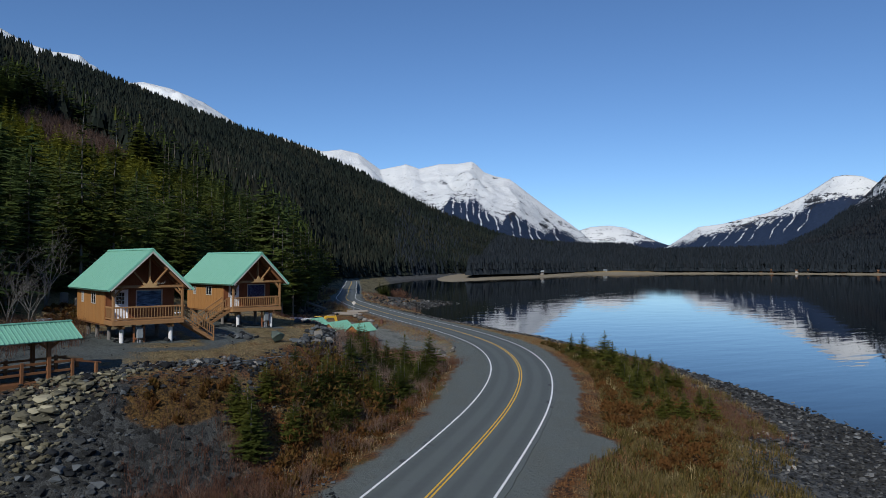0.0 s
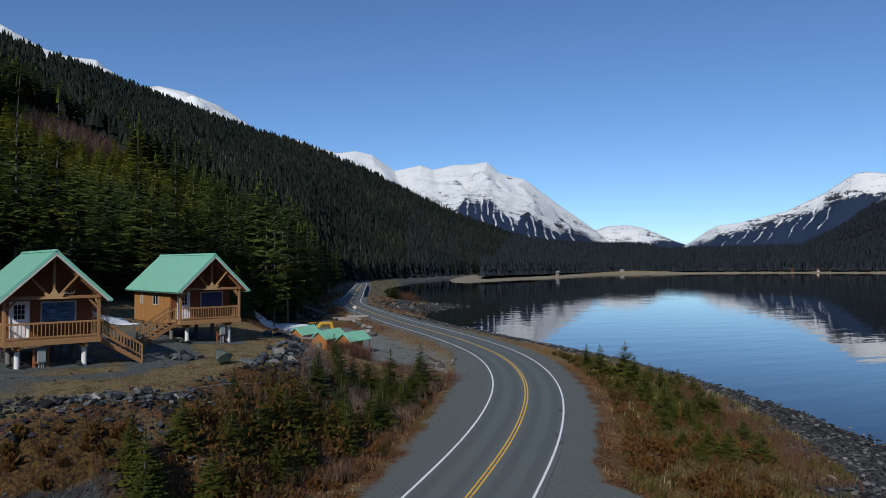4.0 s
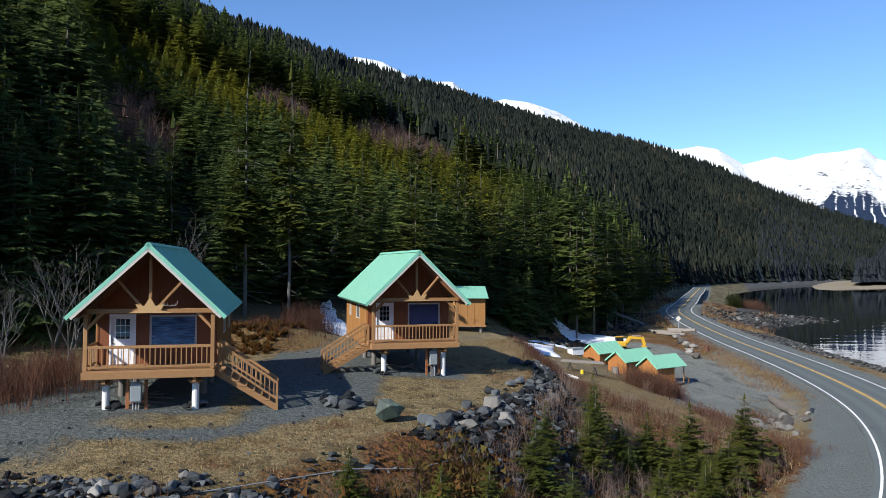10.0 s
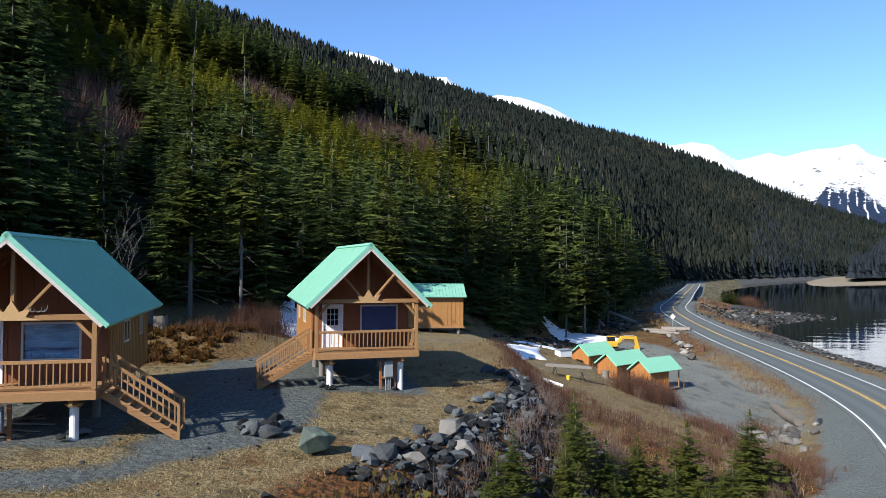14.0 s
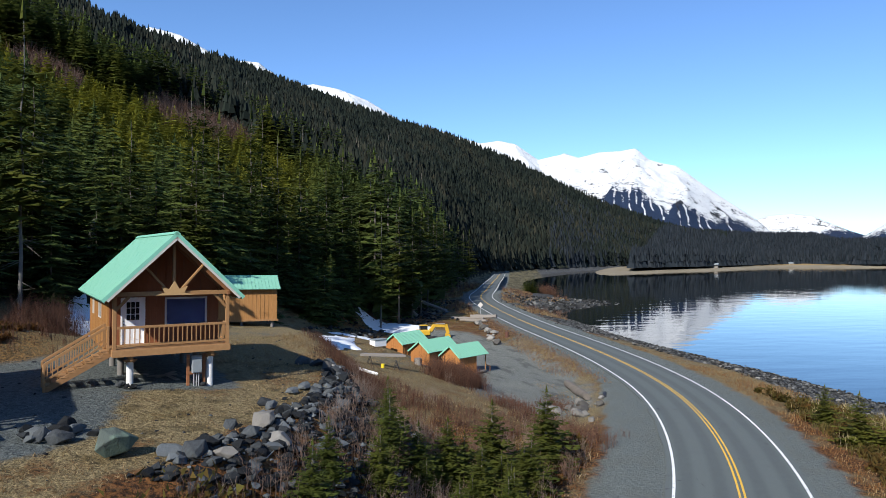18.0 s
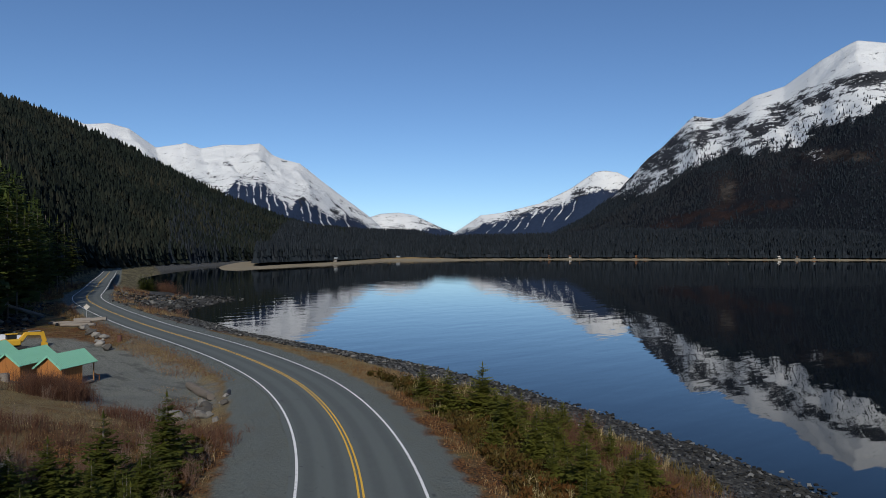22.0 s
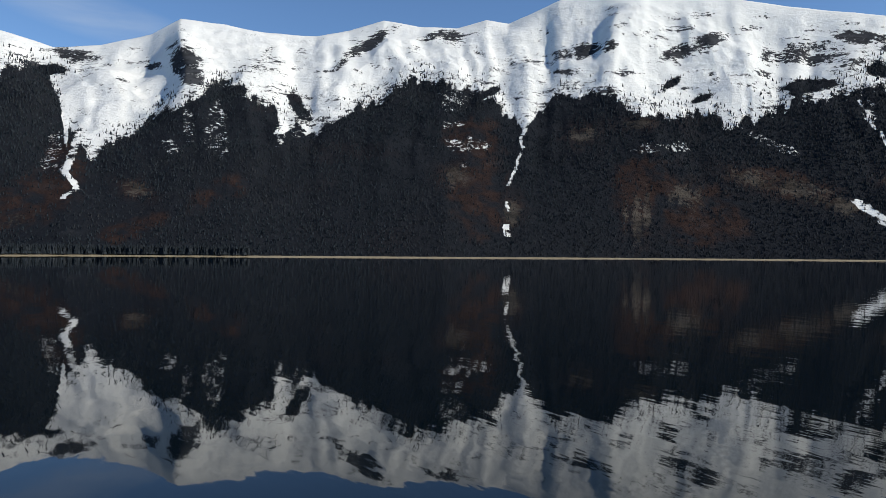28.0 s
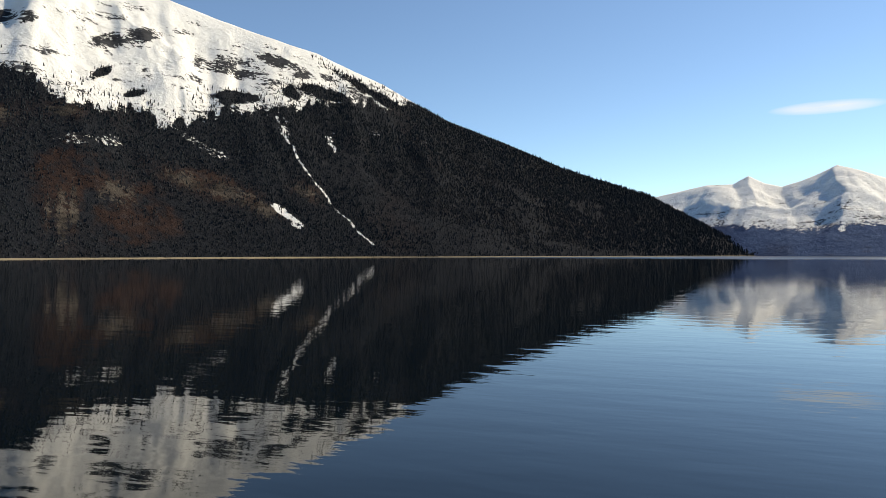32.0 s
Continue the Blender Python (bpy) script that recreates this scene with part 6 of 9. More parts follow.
# ---- covered footbridge ----
def footbridge():
    d = math.degrees(math.atan2(-0.44, -0.9))
    root = empty("covered_footbridge", pose(-17.3, 18.4, 8.05, 0, 0, d))
    tagged(root, "brown timber footbridge with green metal roof over a stony gully", "footbridge")
    L = 11.0
    for y in (-0.95, 0.95):
        stick("bridge_girder", M_DARKWOOD, root, (0.6, y, -0.1), (L, y, -0.1), 0.14, 0.55, "heavy brown timber girder")
        stick("handrail", M_DARKWOOD, root, (0.1, y, 1.15), (L, y, 1.15), 0.08, 0.13)
        stick("middle_rail", M_DARKWOOD, root, (0.7, y, 0.65), (L, y, 0.65), 0.05, 0.14)
        for x in (0.7, 3.4, 6.1, 8.8):
            stick("rail_post", M_DARKWOOD, root, (x, y, -0.2), (x, y, 1.28), 0.16, 0.16, up=(0, 1, 0))
        stick("end_post", M_DARKWOOD, root, (-0.6, y * 1.15, -0.5), (-0.6, y * 1.15, 0.95), 0.16, 0.16, up=(0, 1, 0))
        stick("sloped_rail", M_DARKWOOD, root, (0.7, y, 1.15), (-0.9, y * 1.15, 0.85), 0.07, 0.1)
        for x in (2.0, 7.4):
            stick("roof_post", M_DARKWOOD, root, (x, y, -0.2), (x, y, 2.5), 0.2, 0.2, up=(0, 1, 0))
            stick("roof_brace", M_DARKWOOD, root, (x, y, 1.9), (x - 0.7, y, 2.45), 0.1, 0.12)
            stick("roof_brace", M_DARKWOOD, root, (x, y, 1.9), (x + 0.7, y, 2.45), 0.1, 0.12)
        stick("roof_plate", M_DARKWOOD, root, (0.6, y, 2.52), (L, y, 2.52), 0.14, 0.16)
    bm = bmesh.new()
    x = 0.55
    while x < L:
        box(bm, x, x + 0.17, -1.0, 1.0, 0.16, 0.21)
        x += 0.18
    part("deck", bm, M_DARKWOOD, root, "brown bridge decking")
    for sg in (-1, 1):
        m = Matrix.Translation((0, 0, 3.35)) @ Matrix.Rotation(-sg * radians(32), 4, "X")
        roof_sheet(root, m, 0.35, L, sg * 1.75, 0.24, "green ribbed metal roof panel", "x", 0.045)
    bm = bmesh.new()
    box(bm, 0.33, L, -0.14, 0.14, 3.33, 3.39)
    part("ridge_cap", bm, M_GREENTRIM, root)
    for x in (0.36,):
        bm = bmesh.new()
        beam(bm, (x, -1.45, 2.38), (x, 0, 3.28), 0.05, 0.16)
        beam(bm, (x, 1.45, 2.38), (x, 0, 3.28), 0.05, 0.16)
        part("gable_board", bm, M_DARKWOOD, root)


footbridge()


# ---- trees and brush ----
def frond_tree(seed, h, r, whorls, arms, segs, crown_from=0.08, droop=0.35, gap=0.0, width=0.3):
    """Needle crown of a spruce: whorls of drooping boughs, each a row of side sprays. Arrays of points and triangles."""
    rng = np.random.default_rng(seed)
    V, T = [], []
    for i in range(whorls):
        f = i / (whorls - 1)
        z = h * (crown_from + (1 - crown_from) * (f ** 0.92)) * 0.985
        reach = r * (1 - f) ** 0.85 * (0.55 + 0.45 * min(1, f * 8 + 0.35)) + 0.03 * h * (1 - f) + 0.02
        n = max(3, int(arms * (1 - 0.45 * f)))
        a0 = rng.random() * 6.28
        for j in range(n):
            if rng.random() < gap:
                continue
            a = a0 + 6.283 * j / n + rng.normal(0, 0.22)
            L = reach * (0.7 + 0.5 * rng.random())
            ca, sa = math.cos(a), math.sin(a)
            zz = z + rng.normal(0, 0.02 * h)
            sl = droop * (0.6 + 0.7 * rng.random()) - 0.55 * f
            prev = None
            for k in range(segs + 1):
                t = k / segs
                d = L * t
                zc = zz - sl * L * (t ** 0.8) * (1 - 0.35 * t) + 0.10 * L * t * t
                wdt = width * L * (1 - t) ** 0.7 * (0.7 + 0.6 * rng.random()) + 0.008 * h * 0.3
                c = len(V)
                V.append((ca * d, sa * d, zc))
                V.append((ca * (d - 0.25 * wdt) - sa * wdt, sa * (d - 0.25 * wdt) + ca * wdt, zc - 0.35 * wdt))
                V.append((ca * (d - 0.25 * wdt) + sa * wdt, sa * (d - 0.25 * wdt) - ca * wdt, zc - 0.35 * wdt))
                if prev is not None:
                    T.append((prev, c + 1, c))
                    T.append((prev, c, c + 2))
                    if k % 2 == 1:
                        T.append((prev + 1, c + 1, c))
                    else:
                        T.append((prev + 2, c, c + 2))
                prev = c
    # leader
    c = len(V)
    V += [(0.012 * h, 0, h * 0.93), (-0.006 * h, 0.01 * h, h * 0.93), (-0.006 * h, -0.01 * h, h * 0.93), (0, 0, h * 1.02)]
    T += [(c, c + 1, c + 3), (c + 1, c + 2, c + 3), (c + 2, c, c + 3)]
    return np.array(V, dtype=np.float32), np.array(T, dtype=np.int32)


def spray_tree(seed, h, r, whorls, arms, segs, crown_from=0.05, droop=0.5, gap=0.1):
    """Feathery spruce crown: every bough is a row of narrow needle sprays to both sides of a drooping line."""
    rng = np.random.default_rng(seed)
    V, T = [], []
    for i in range(whorls):
        f = i / (whorls - 1)
        z = h * (crown_from + (1 - crown_from) * f ** 0.95) * 0.985
        reach = r * (1 - f) ** 0.8 * (0.6 + 0.4 * min(1, f * 7 + 0.3)) + 0.02 * h * (1 - f) + 0.012 * h
        n = max(3, int(arms * (1 - 0.5 * f)))
        a0 = rng.random() * 6.28
        for j in range(n):
            if rng.random() < gap:
                continue
            a = a0 + 6.283 * j / n + rng.normal(0, 0.25)
            L = reach * (0.6 + 0.6 * rng.random())
            ca, sa = math.cos(a), math.sin(a)
            zz, sl = z + rng.normal(0, 0.018 * h), droop * (0.5 + 0.8 * rng.random()) - 0.5 * f
            for k in range(segs):
                t0, t1 = k / segs, min(1.0, (k + 1.5) / segs)
                d0, d1 = L * t0, L * t1
                z0, z1 = zz - sl * d0 * (1 - 0.35 * t0), zz - sl * d1 * (1 - 0.35 * t1)
                w = L * 0.34 * (1 - 0.65 * t0) * (0.6 + 0.8 * rng.random())
                hang = 0.3 * w + 0.012 * h * rng.random()
                for sg in (-1, 1):
                    c = len(V)
                    V.append((ca * d0, sa * d0, z0))
                    V.append((ca * (d0 + 0.45 * (d1 - d0)), sa * (d0 + 0.45 * (d1 - d0)), z0 * 0.55 + z1 * 0.45 - 0.01 * h))
                    V.append((ca * d1 - sg * sa * w, sa * d1 + sg * ca * w, z1 - hang))
                    T.append((c, c + 1, c + 2))
    c = len(V)
    V += [(0.009 * h, 0, h * 0.93), (-0.005 * h, 0.008 * h, h * 0.93), (-0.005 * h, -0.008 * h, h * 0.93), (0, 0, h * 1.02)]
    T += [(c, c + 1, c + 3), (c + 1, c + 2, c + 3), (c + 2, c, c + 3)]
    return np.array(V, dtype=np.float32), np.array(T, dtype=np.int32)


def cone_tree(seed, h, r, tiers, sides):
    """A cheap conifer: ragged tiers of drooping triangles."""
    rng = np.random.default_rng(seed)
    V, T = [], []
    for i in range(tiers):
        f = i / tiers
        zb, zt = h * (0.06 + 0.9 * f), h * min(1.0, 0.06 + 0.9 * f + 1.55 / tiers)
        rr = r * (1 - f) ** 0.9
        a0 = rng.random() * 6.28
        c = len(V)
        V.append((0, 0, zt))
        for j in range(sides):
            a = a0 + 6.283 * j / sides
            q = rr * (0.65 + 0.6 * rng.random())
            V.append((q * math.cos(a), q * math.sin(a), zb - h * 0.05 * rng.random()))
        for j in range(sides):
            if rng.random() < 0.9:
                T.append((c, c + 1 + j, c + 1 + (j + 1) % sides))
    return np.array(V, dtype=np.float32), np.array(T, dtype=np.int32)


def join_copies(name, kinds, pos, pick, scale, turn, tint, material, lean=0.0, wide=None):
    """One mesh of many scaled and turned copies; a tint by copy."""
    VV, TT, AA, base = [], [], [], 0
    for k, (V, T) in enumerate(kinds):
        m = pick == k
        if not m.any():
            continue
        P, S, A, C = pos[m], scale[m], turn[m], tint[m]
        W = S if wide is None else S * wide[m]
        n = len(P)
        ca, sa = np.cos(A)[:, None], np.sin(A)[:, None]
        X = (V[None, :, 0] * ca - V[None, :, 1] * sa) * W[:, None] + P[:, 0:1]
        Y = (V[None, :, 0] * sa + V[None, :, 1] * ca) * W[:, None] + P[:, 1:2]
        Z = V[None, :, 2] * S[:, None] + P[:, 2:3]
        VV.append(np.stack([X, Y, Z], -1).reshape(-1, 3))
        TT.append((T[None] + (np.arange(n) * len(V))[:, None, None]).reshape(-1, 3) + base)
        AA.append(np.repeat(C, len(V)))
        base += n * len(V)
    return grid_mesh(name, np.concatenate(VV), np.concatenate(TT), material, False, {"tint": np.concatenate(AA)})


def scatter(x0, x1, y0, y1, step, seed):
    rng = np.random.default_rng(seed)
    gx_, gy_ = np.meshgrid(np.arange(x0, x1, step), np.arange(y0, y1, step), indexing="ij")
    x = gx_.ravel() + (rng.random(gx_.size) - 0.5) * step * 1.1
    y = gy_.ravel() + (rng.random(gx_.size) - 0.5) * step * 1.1
    return x, y, rng


CAB = [(CABIN_A, -3.4, 3.4, -1.0, 11.0), (CABIN_B, -3.4, 3.4, -1.0, 11.0)]


def clear_of_cabins(x, y, extra=0.0):
    ok = np.ones(x.shape, bool)
    for root, xa, xb, ya, yb in CAB:
        inv = root.matrix_world.inverted()
        lx = inv[0][0] * x + inv[0][1] * y + inv[0][3]
        ly = inv[1][0] * x + inv[1][1] * y + inv[1][3]
        ok &= ~((lx > xa - extra) & (lx < xb + extra) & (ly > ya - extra) & (ly < yb + extra))
    ok &= ~((x > -3.5) & (x < 6) & (y > 62) & (y < 73))
    return ok


def alder_patch(x, y):
    """Where leafless alders stand on the slope instead of spruces."""
    az, r = polar(x, y)
    d = r - foot_radius(az)
    w = 0.7 * (fbm(x / 9, y / 9, 77, 3) - 0.5)
    a = ((az - 116.6) / 3.3) ** 2 + ((d - 68) / 24) ** 2 + w < 1
    b = ((az - 93.5) / 4.2) ** 2 + ((d - 186) / 26) ** 2 + w < 1
    c = ((az - 104) / 2.2) ** 2 + ((d - 168) / 12) ** 2 + w < 1
    return a | b | c


def trees_on_hill():
    # middle distance: boughed trees
    x, y, rng = scatter(-150, 130, 10, 330, 3.7, 11)
    az, r = polar(x, y)
    d = r - foot_radius(az)
    s, u = to_line(x, y, ROAD)
    # a band of young growth across the slope, with two leafless patches
    band = np.maximum(smooth(84, 104, d) * smooth(190, 165, d) * smooth(84, 90, az) * smooth(121, 117, az), smooth(40, 65, d) * smooth(170, 150, d) * smooth(82, 88, az) * smooth(105, 100, az))
    alders = alder_patch(x, y)
    fx, _ = to_line(x, y, FOOT)
    # past 134 degrees: unseen trees, added to shade the forest edge
    keep = (fx > 1.0) & (d > 2.5) & (r < 285) & (az > 60) & (az < np.where(y - x > 68, 162, 134)) & (s > 9) & clear_of_cabins(x, y, 2.5)
    keep &= rng.random(x.size) < np.where(alders, 0.03, np.where(r > 250, 0.6, np.where((az > 113) & (d > 50), 0.72, 0.95)))
    keep &= ~((d < 11) & (x > -24) & (x < -6))
    keep &= ~((np.abs((y - 67.5) - (x - 1.0)) < 7.5) & (x < 3) & (x > -22) & (d < 16))
    x, y, d, band, az, r = x[keep], y[keep], d[keep], band[keep], az[keep], r[keep]
    z = ground_height(x, y)
    n = len(x)
    rr = np.random.default_rng(12)
    size = 7.5 + 7.5 * rr.random(n) ** 1.4
    size = np.where(band > 0.4, 4.0 + 5.5 * rr.random(n) ** 1.6, size)
    size = np.where((az > 109) & (az < 120) & (d < 55), 4.5 + 5 * rr.random(n), size)
    size = np.where((d > 175) | (az > 119), 12 + 10 * rr.random(n), size)
    size = np.where((az > 117) & (d < 40), 8 + 7 * rr.random(n), size)
    size = np.where((az < 80) & (d < 60), 13 + 12 * rr.random(n), size)
    # the added out-of-view trees stand tallest, for longer shadows
    size = np.where(az > 132, 19 + 9 * rr.random(n), size)
    tint = np.clip(band * (0.55 + 0.6 * rr.random(n)) * (0.3 + 1.3 * fbm(x / 25, y / 25, 79, 2)) + 0.25 * rr.random(n) - 0.08 + 0.25 * smooth(72, 64, az) * rr.random(n), 0, 1)
    kinds = [spray_tree(200 + k, 1.0, 0.17 + 0.03 * (k % 3), 30, 9, 5, 0.03 + 0.05 * (k % 2), 0.55 + 0.1 * (k % 2), 0.12) for k in range(5)]
    kinds += [frond_tree(220 + k, 1.0, 0.2 + 0.03 * (k % 3), 15, 7, 2, 0.04, 0.7, 0.12, 0.5) for k in range(5)]
    ob = join_copies("forest", kinds, np.stack([x, y, z - 0.3], -1), rr.integers(0, 5, n) + np.where((r > 112) | (az > 128), 5, 0), size, rr.random(n) * 6.28, tint, M_FOREST, wide=np.where(band > 0.4, 1.7, 1.5) * (0.8 + 0.5 * rr.random(n)))
    tagged(ob, "dense dark spruce forest on the mountainside", "forest", kind="stuff")
    # trunks of the nearer trees
    near = (d < 45)
    ring = 5
    V = [(math.cos(6.283 * k / ring), math.sin(6.283 * k / ring), q) for q in (0.0, 1.0) for k in range(ring)]
    V = np.array(V, np.float32)
    V[ring:, :2] *= 0.3
    T = np.array([t for k in range(ring) for t in ((k, (k + 1) % ring, ring + k), ((k + 1) % ring, ring + (k + 1) % ring, ring + k))], np.int32)
    P = np.stack([x[near], y[near], z[near] - 0.4], -1)
    sc = size[near]
    ob = join_copies("tree_trunks", [(V, T)], P, np.zeros(len(P), int), sc * 0.8, rr.random(len(P)) * 6, rr.random(len(P)), M_BARK, wide=np.full(len(P), 0.016))
    tagged(ob, "grey trunks among the dark forest trees", "tree trunks", kind="stuff")
    # farther: tiers
    az = np.concatenate([np.random.default_rng(21).uniform(44, 134, 24000), np.random.default_rng(22).uniform(44, 92, 24000)])
    r0, r1 = foot_radius(az), soft_table(HILL_R, az)
    r_in = np.maximum(255, r0 + 3)
    q = np.random.default_rng(23).random(az.size)
    r = r_in + (r1 * 1.015 - r_in) * q ** 1.25
    x, y = CENTRE[0] + r * np.cos(np.radians(az)), CENTRE[1] + r * np.sin(np.radians(az))
    ok = (r1 > r_in) & (r > r0 + 2)
    fx, _ = to_line(x, y, FOOT)
    ok &= ((fx > 1.5) | (r > 700)) & ~alder_patch(x, y)
    x, y, r, q = x[ok], y[ok], r[ok], q[ok]
    z = ground_height(x, y)
    ok = z > 2.2
    x, y, z, r, q = x[ok], y[ok], z[ok], r[ok], q[ok]
    n = len(x)
    rr = np.random.default_rng(24)
    kinds = [cone_tree(300 + k, 1.0, 0.26, 4, 5) for k in range(4)]
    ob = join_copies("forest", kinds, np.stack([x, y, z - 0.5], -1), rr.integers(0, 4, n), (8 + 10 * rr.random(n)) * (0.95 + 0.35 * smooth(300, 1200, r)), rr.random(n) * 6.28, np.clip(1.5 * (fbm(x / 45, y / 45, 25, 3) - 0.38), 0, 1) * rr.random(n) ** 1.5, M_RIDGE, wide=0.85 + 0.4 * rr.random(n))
    tagged(ob, "dense spruce forest rising to the ridge line", "forest", kind="stuff")
    # pale dead trunks standing among them
    dead = rr.random(n) < 0.012
    P = np.stack([x[dead], y[dead], z[dead]], -1)
    ob = join_copies("dead_trunks", [(V, T)], P, np.zeros(len(P), int), 9 + 8 * rr.random(len(P)), rr.random(len(P)) * 6, rr.random(len(P)), M_BARK, wide=np.full(len(P), 0.016))
    tagged(ob, "grey dead trunks standing in the hillside forest", "tree trunks", kind="stuff")


trees_on_hill()


def far_forest():
    """Trees on the opposite slope and on the delta flat."""
    az, f, X, Y, Z, snow, bare, scrub = OPP
    rng = np.random.default_rng(31)
    n = 170000
    i = rng.uniform(0, len(az) - 2, n)
    j = (rng.random(n) ** 0.8) * (len(f) - 6)
    ii, jj = i.astype(int), j.astype(int)
    fi, fj = i - ii, j - jj

    def at(G):
        return (G[ii, jj] * (1 - fi) + G[ii + 1, jj] * fi) * (1 - fj) + (G[ii, jj + 1] * (1 - fi) + G[ii + 1, jj + 1] * fi) * fj

    x, y, z, sn = at(X), at(Y), at(Z), at(snow)
    open_ = fbm(x / 330, y / 330, 55, 3)
    ok = (sn < 1.9 * rng.random(n) ** 5 - 0.1) & (z > 1.5) & (rng.random(n) > 0.78 * at(scrub)) & ((open_ < 0.6) | (rng.random(n) < 0.35)) & (X[ii, jj] > -900)
    x, y, z, r = x[ok], y[ok], z[ok], np.hypot(x[ok], y[ok])
    n = len(x)
    kinds = [cone_tree(400 + k, 1.0, 0.2, 2, 3) for k in range(3)]
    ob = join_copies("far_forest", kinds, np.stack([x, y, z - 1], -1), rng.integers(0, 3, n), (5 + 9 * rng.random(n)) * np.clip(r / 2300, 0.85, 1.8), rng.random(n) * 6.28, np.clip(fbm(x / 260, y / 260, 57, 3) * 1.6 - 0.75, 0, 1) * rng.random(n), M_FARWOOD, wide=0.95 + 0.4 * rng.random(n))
    tagged(ob, "far conifer forest on the slopes across the inlet", "forest", kind="stuff")
    a = rng.uniform(-11, 65, 34000)
    dr = rng.random(34000) ** 1.6 * 640 + 16 + 38 * smooth(43, 46.5, a) * smooth(66, 62, a)
    keep = rng.random(34000) < np.where((a > 44.5) & (a < 64), 1.0, 0.8)
    a, dr = a[keep], dr[keep]
    # a grassy point with few trees
    rr = table(FLAT, a) + dr + 26 * smooth(48, 46, a) * smooth(42, 43.5, a) + 22 * (fbm(a * 3, a * 0, 71, 3) - 0.3) * (a < 45)
    x, y = CENTRE[0] + rr * np.cos(np.radians(a)), CENTRE[1] + rr * np.sin(np.radians(a))
    fx, _ = to_line(x, y, FOOT)
    on = (a < 58.5) | (fx > 0)
    x, y, a, fx = x[on], y[on], a[on], fx[on]
    hs = np.maximum(np.where((fx > 0) & (a > 43), ground_height(x, y), 4.0), 3.0 + wooded_rise(a, np.hypot(x - CENTRE[0], y - CENTRE[1]) - table(FLAT, a)))
    n = len(x)
    kinds = [cone_tree(500 + k, 1.0, 0.19, 3, 4) for k in range(4)]
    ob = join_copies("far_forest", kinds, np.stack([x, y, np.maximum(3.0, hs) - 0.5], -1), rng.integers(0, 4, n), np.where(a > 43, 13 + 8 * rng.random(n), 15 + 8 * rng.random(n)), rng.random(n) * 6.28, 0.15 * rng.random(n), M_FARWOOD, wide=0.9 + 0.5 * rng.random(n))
    tagged(ob, "dark conifer woods on the flat behind the far beach", "forest", kind="stuff")


far_forest()


def spruce_kind(seed, h, r, whorls, arms, segs, tint, gap=0.06, bare=0.05, droop=0.3):
    """A single spruce with trunk and crown, standing at the origin."""
    V, T = frond_tree(seed, h, r, whorls, arms, segs, bare, droop, gap, 0.3)
    root = empty("spruce_tree", Matrix())
    bm = bmesh.new()
    rod(bm, (0, 0, -0.3), (0, 0, h * 0.55), h * 0.012 + 0.02, h * 0.008 + 0.01, 7)
    rod(bm, (0, 0, h * 0.55), (0, 0, h * 0.97), h * 0.008 + 0.01, 0.006, 6)
    part("trunk", bm, M_BARK, root, "grey-brown trunk")
    c = grid_mesh("crown", V, T, M_SPRUCE, False, {"tint": np.clip(tint + 0.25 * (np.random.default_rng(seed).random(len(V)) - 0.5), 0, 1)})
    c.parent = root
    tagged(root, "young dark green spruce tree on the brushy bank", "tree", "young spruces by the road")
    return root


SMALL = [spruce_kind(600 + k, 4.0, 1.0 + 0.12 * (k % 3), 19, 11, 5, 0.24 + 0.2 * (k % 3), 0.08) for k in range(5)]
OLIVE = [spruce_kind(620 + k, 4.0, 1.35 + 0.1 * k, 17, 12, 5, 0.62 + 0.12 * k, 0.1) for k in range(3)]
used, used_o = [False] * 5, [False] * 3


def plant(kinds, flags, k, x, y, h, base, label="", group="", turn=0.0, wide=1.0):
    z = height(x, y) - 0.05
    s = h / base
    m = Matrix.LocRotScale((x, y, z), Euler((0, 0, turn)), (s * wide, s * wide, s))
    if not flags[k]:
        flags[k] = True
        ob = kinds[k]
        ob.matrix_world = m
    else:
        ob = copy_thing(kinds[k], m)
        ob.matrix_world = m
    tagged(ob, label, "", group)
    return ob


rt = random.Random(5)
for x, y, h in ((17.6, 39.6, 4.3), (13.6, 37.6, 4.2), (10.6, 35.6, 3.3), (8.8, 34.2, 2.8), (3.4, 27.0, 3.0), (4.6, 25.2, 3.4), (6.4, 30.8, 2.6), (11.8, 34.0, 3.2), (9.4, 29.8, 3.2), (6.8, 25.6, 3.6), (1.2, 22.6, 3.4), (-0.6, 20.2, 3.2), (3.2, 20.8, 3.8), (5.4, 22.0, 3.0), (8.2, 26.6, 3.2), (-2.6, 18.2, 3.0), (0.8, 18.0, 3.4), (-4.4, 16.0, 2.8),
                (-2.2, 15.2, 3.2), (-5.8, 13.2, 2.6), (-3.6, 12.4, 3.0), (-0.6, 14.6, 3.0), (2.2, 17.6, 3.0), (-6.8, 15.6, 2.4), (12.6, 32.0, 2.6), (14.8, 35.2, 3.0), (-1.2, 12.2, 2.4), (6.0, 19.8, 2.6), (10.4, 27.6, 2.6), (-8.4, 13.4, 2.0), (4.2, 29.4, 2.4), (-3.4, 20.6, 2.2)):
    k = rt.randrange(5)
    if y < 30 and to_line(np.array([x]), np.array([y]), ROAD)[0][0] < 9.2:
        continue
    plant(SMALL, used, k, x, y, h * (1.08 if y > 31 else 1.0), 4.0, "young dark green spruce tree on the brushy bank", "young spruces by the road", rt.random() * 6, 1.6 + 0.4 * rt.random())
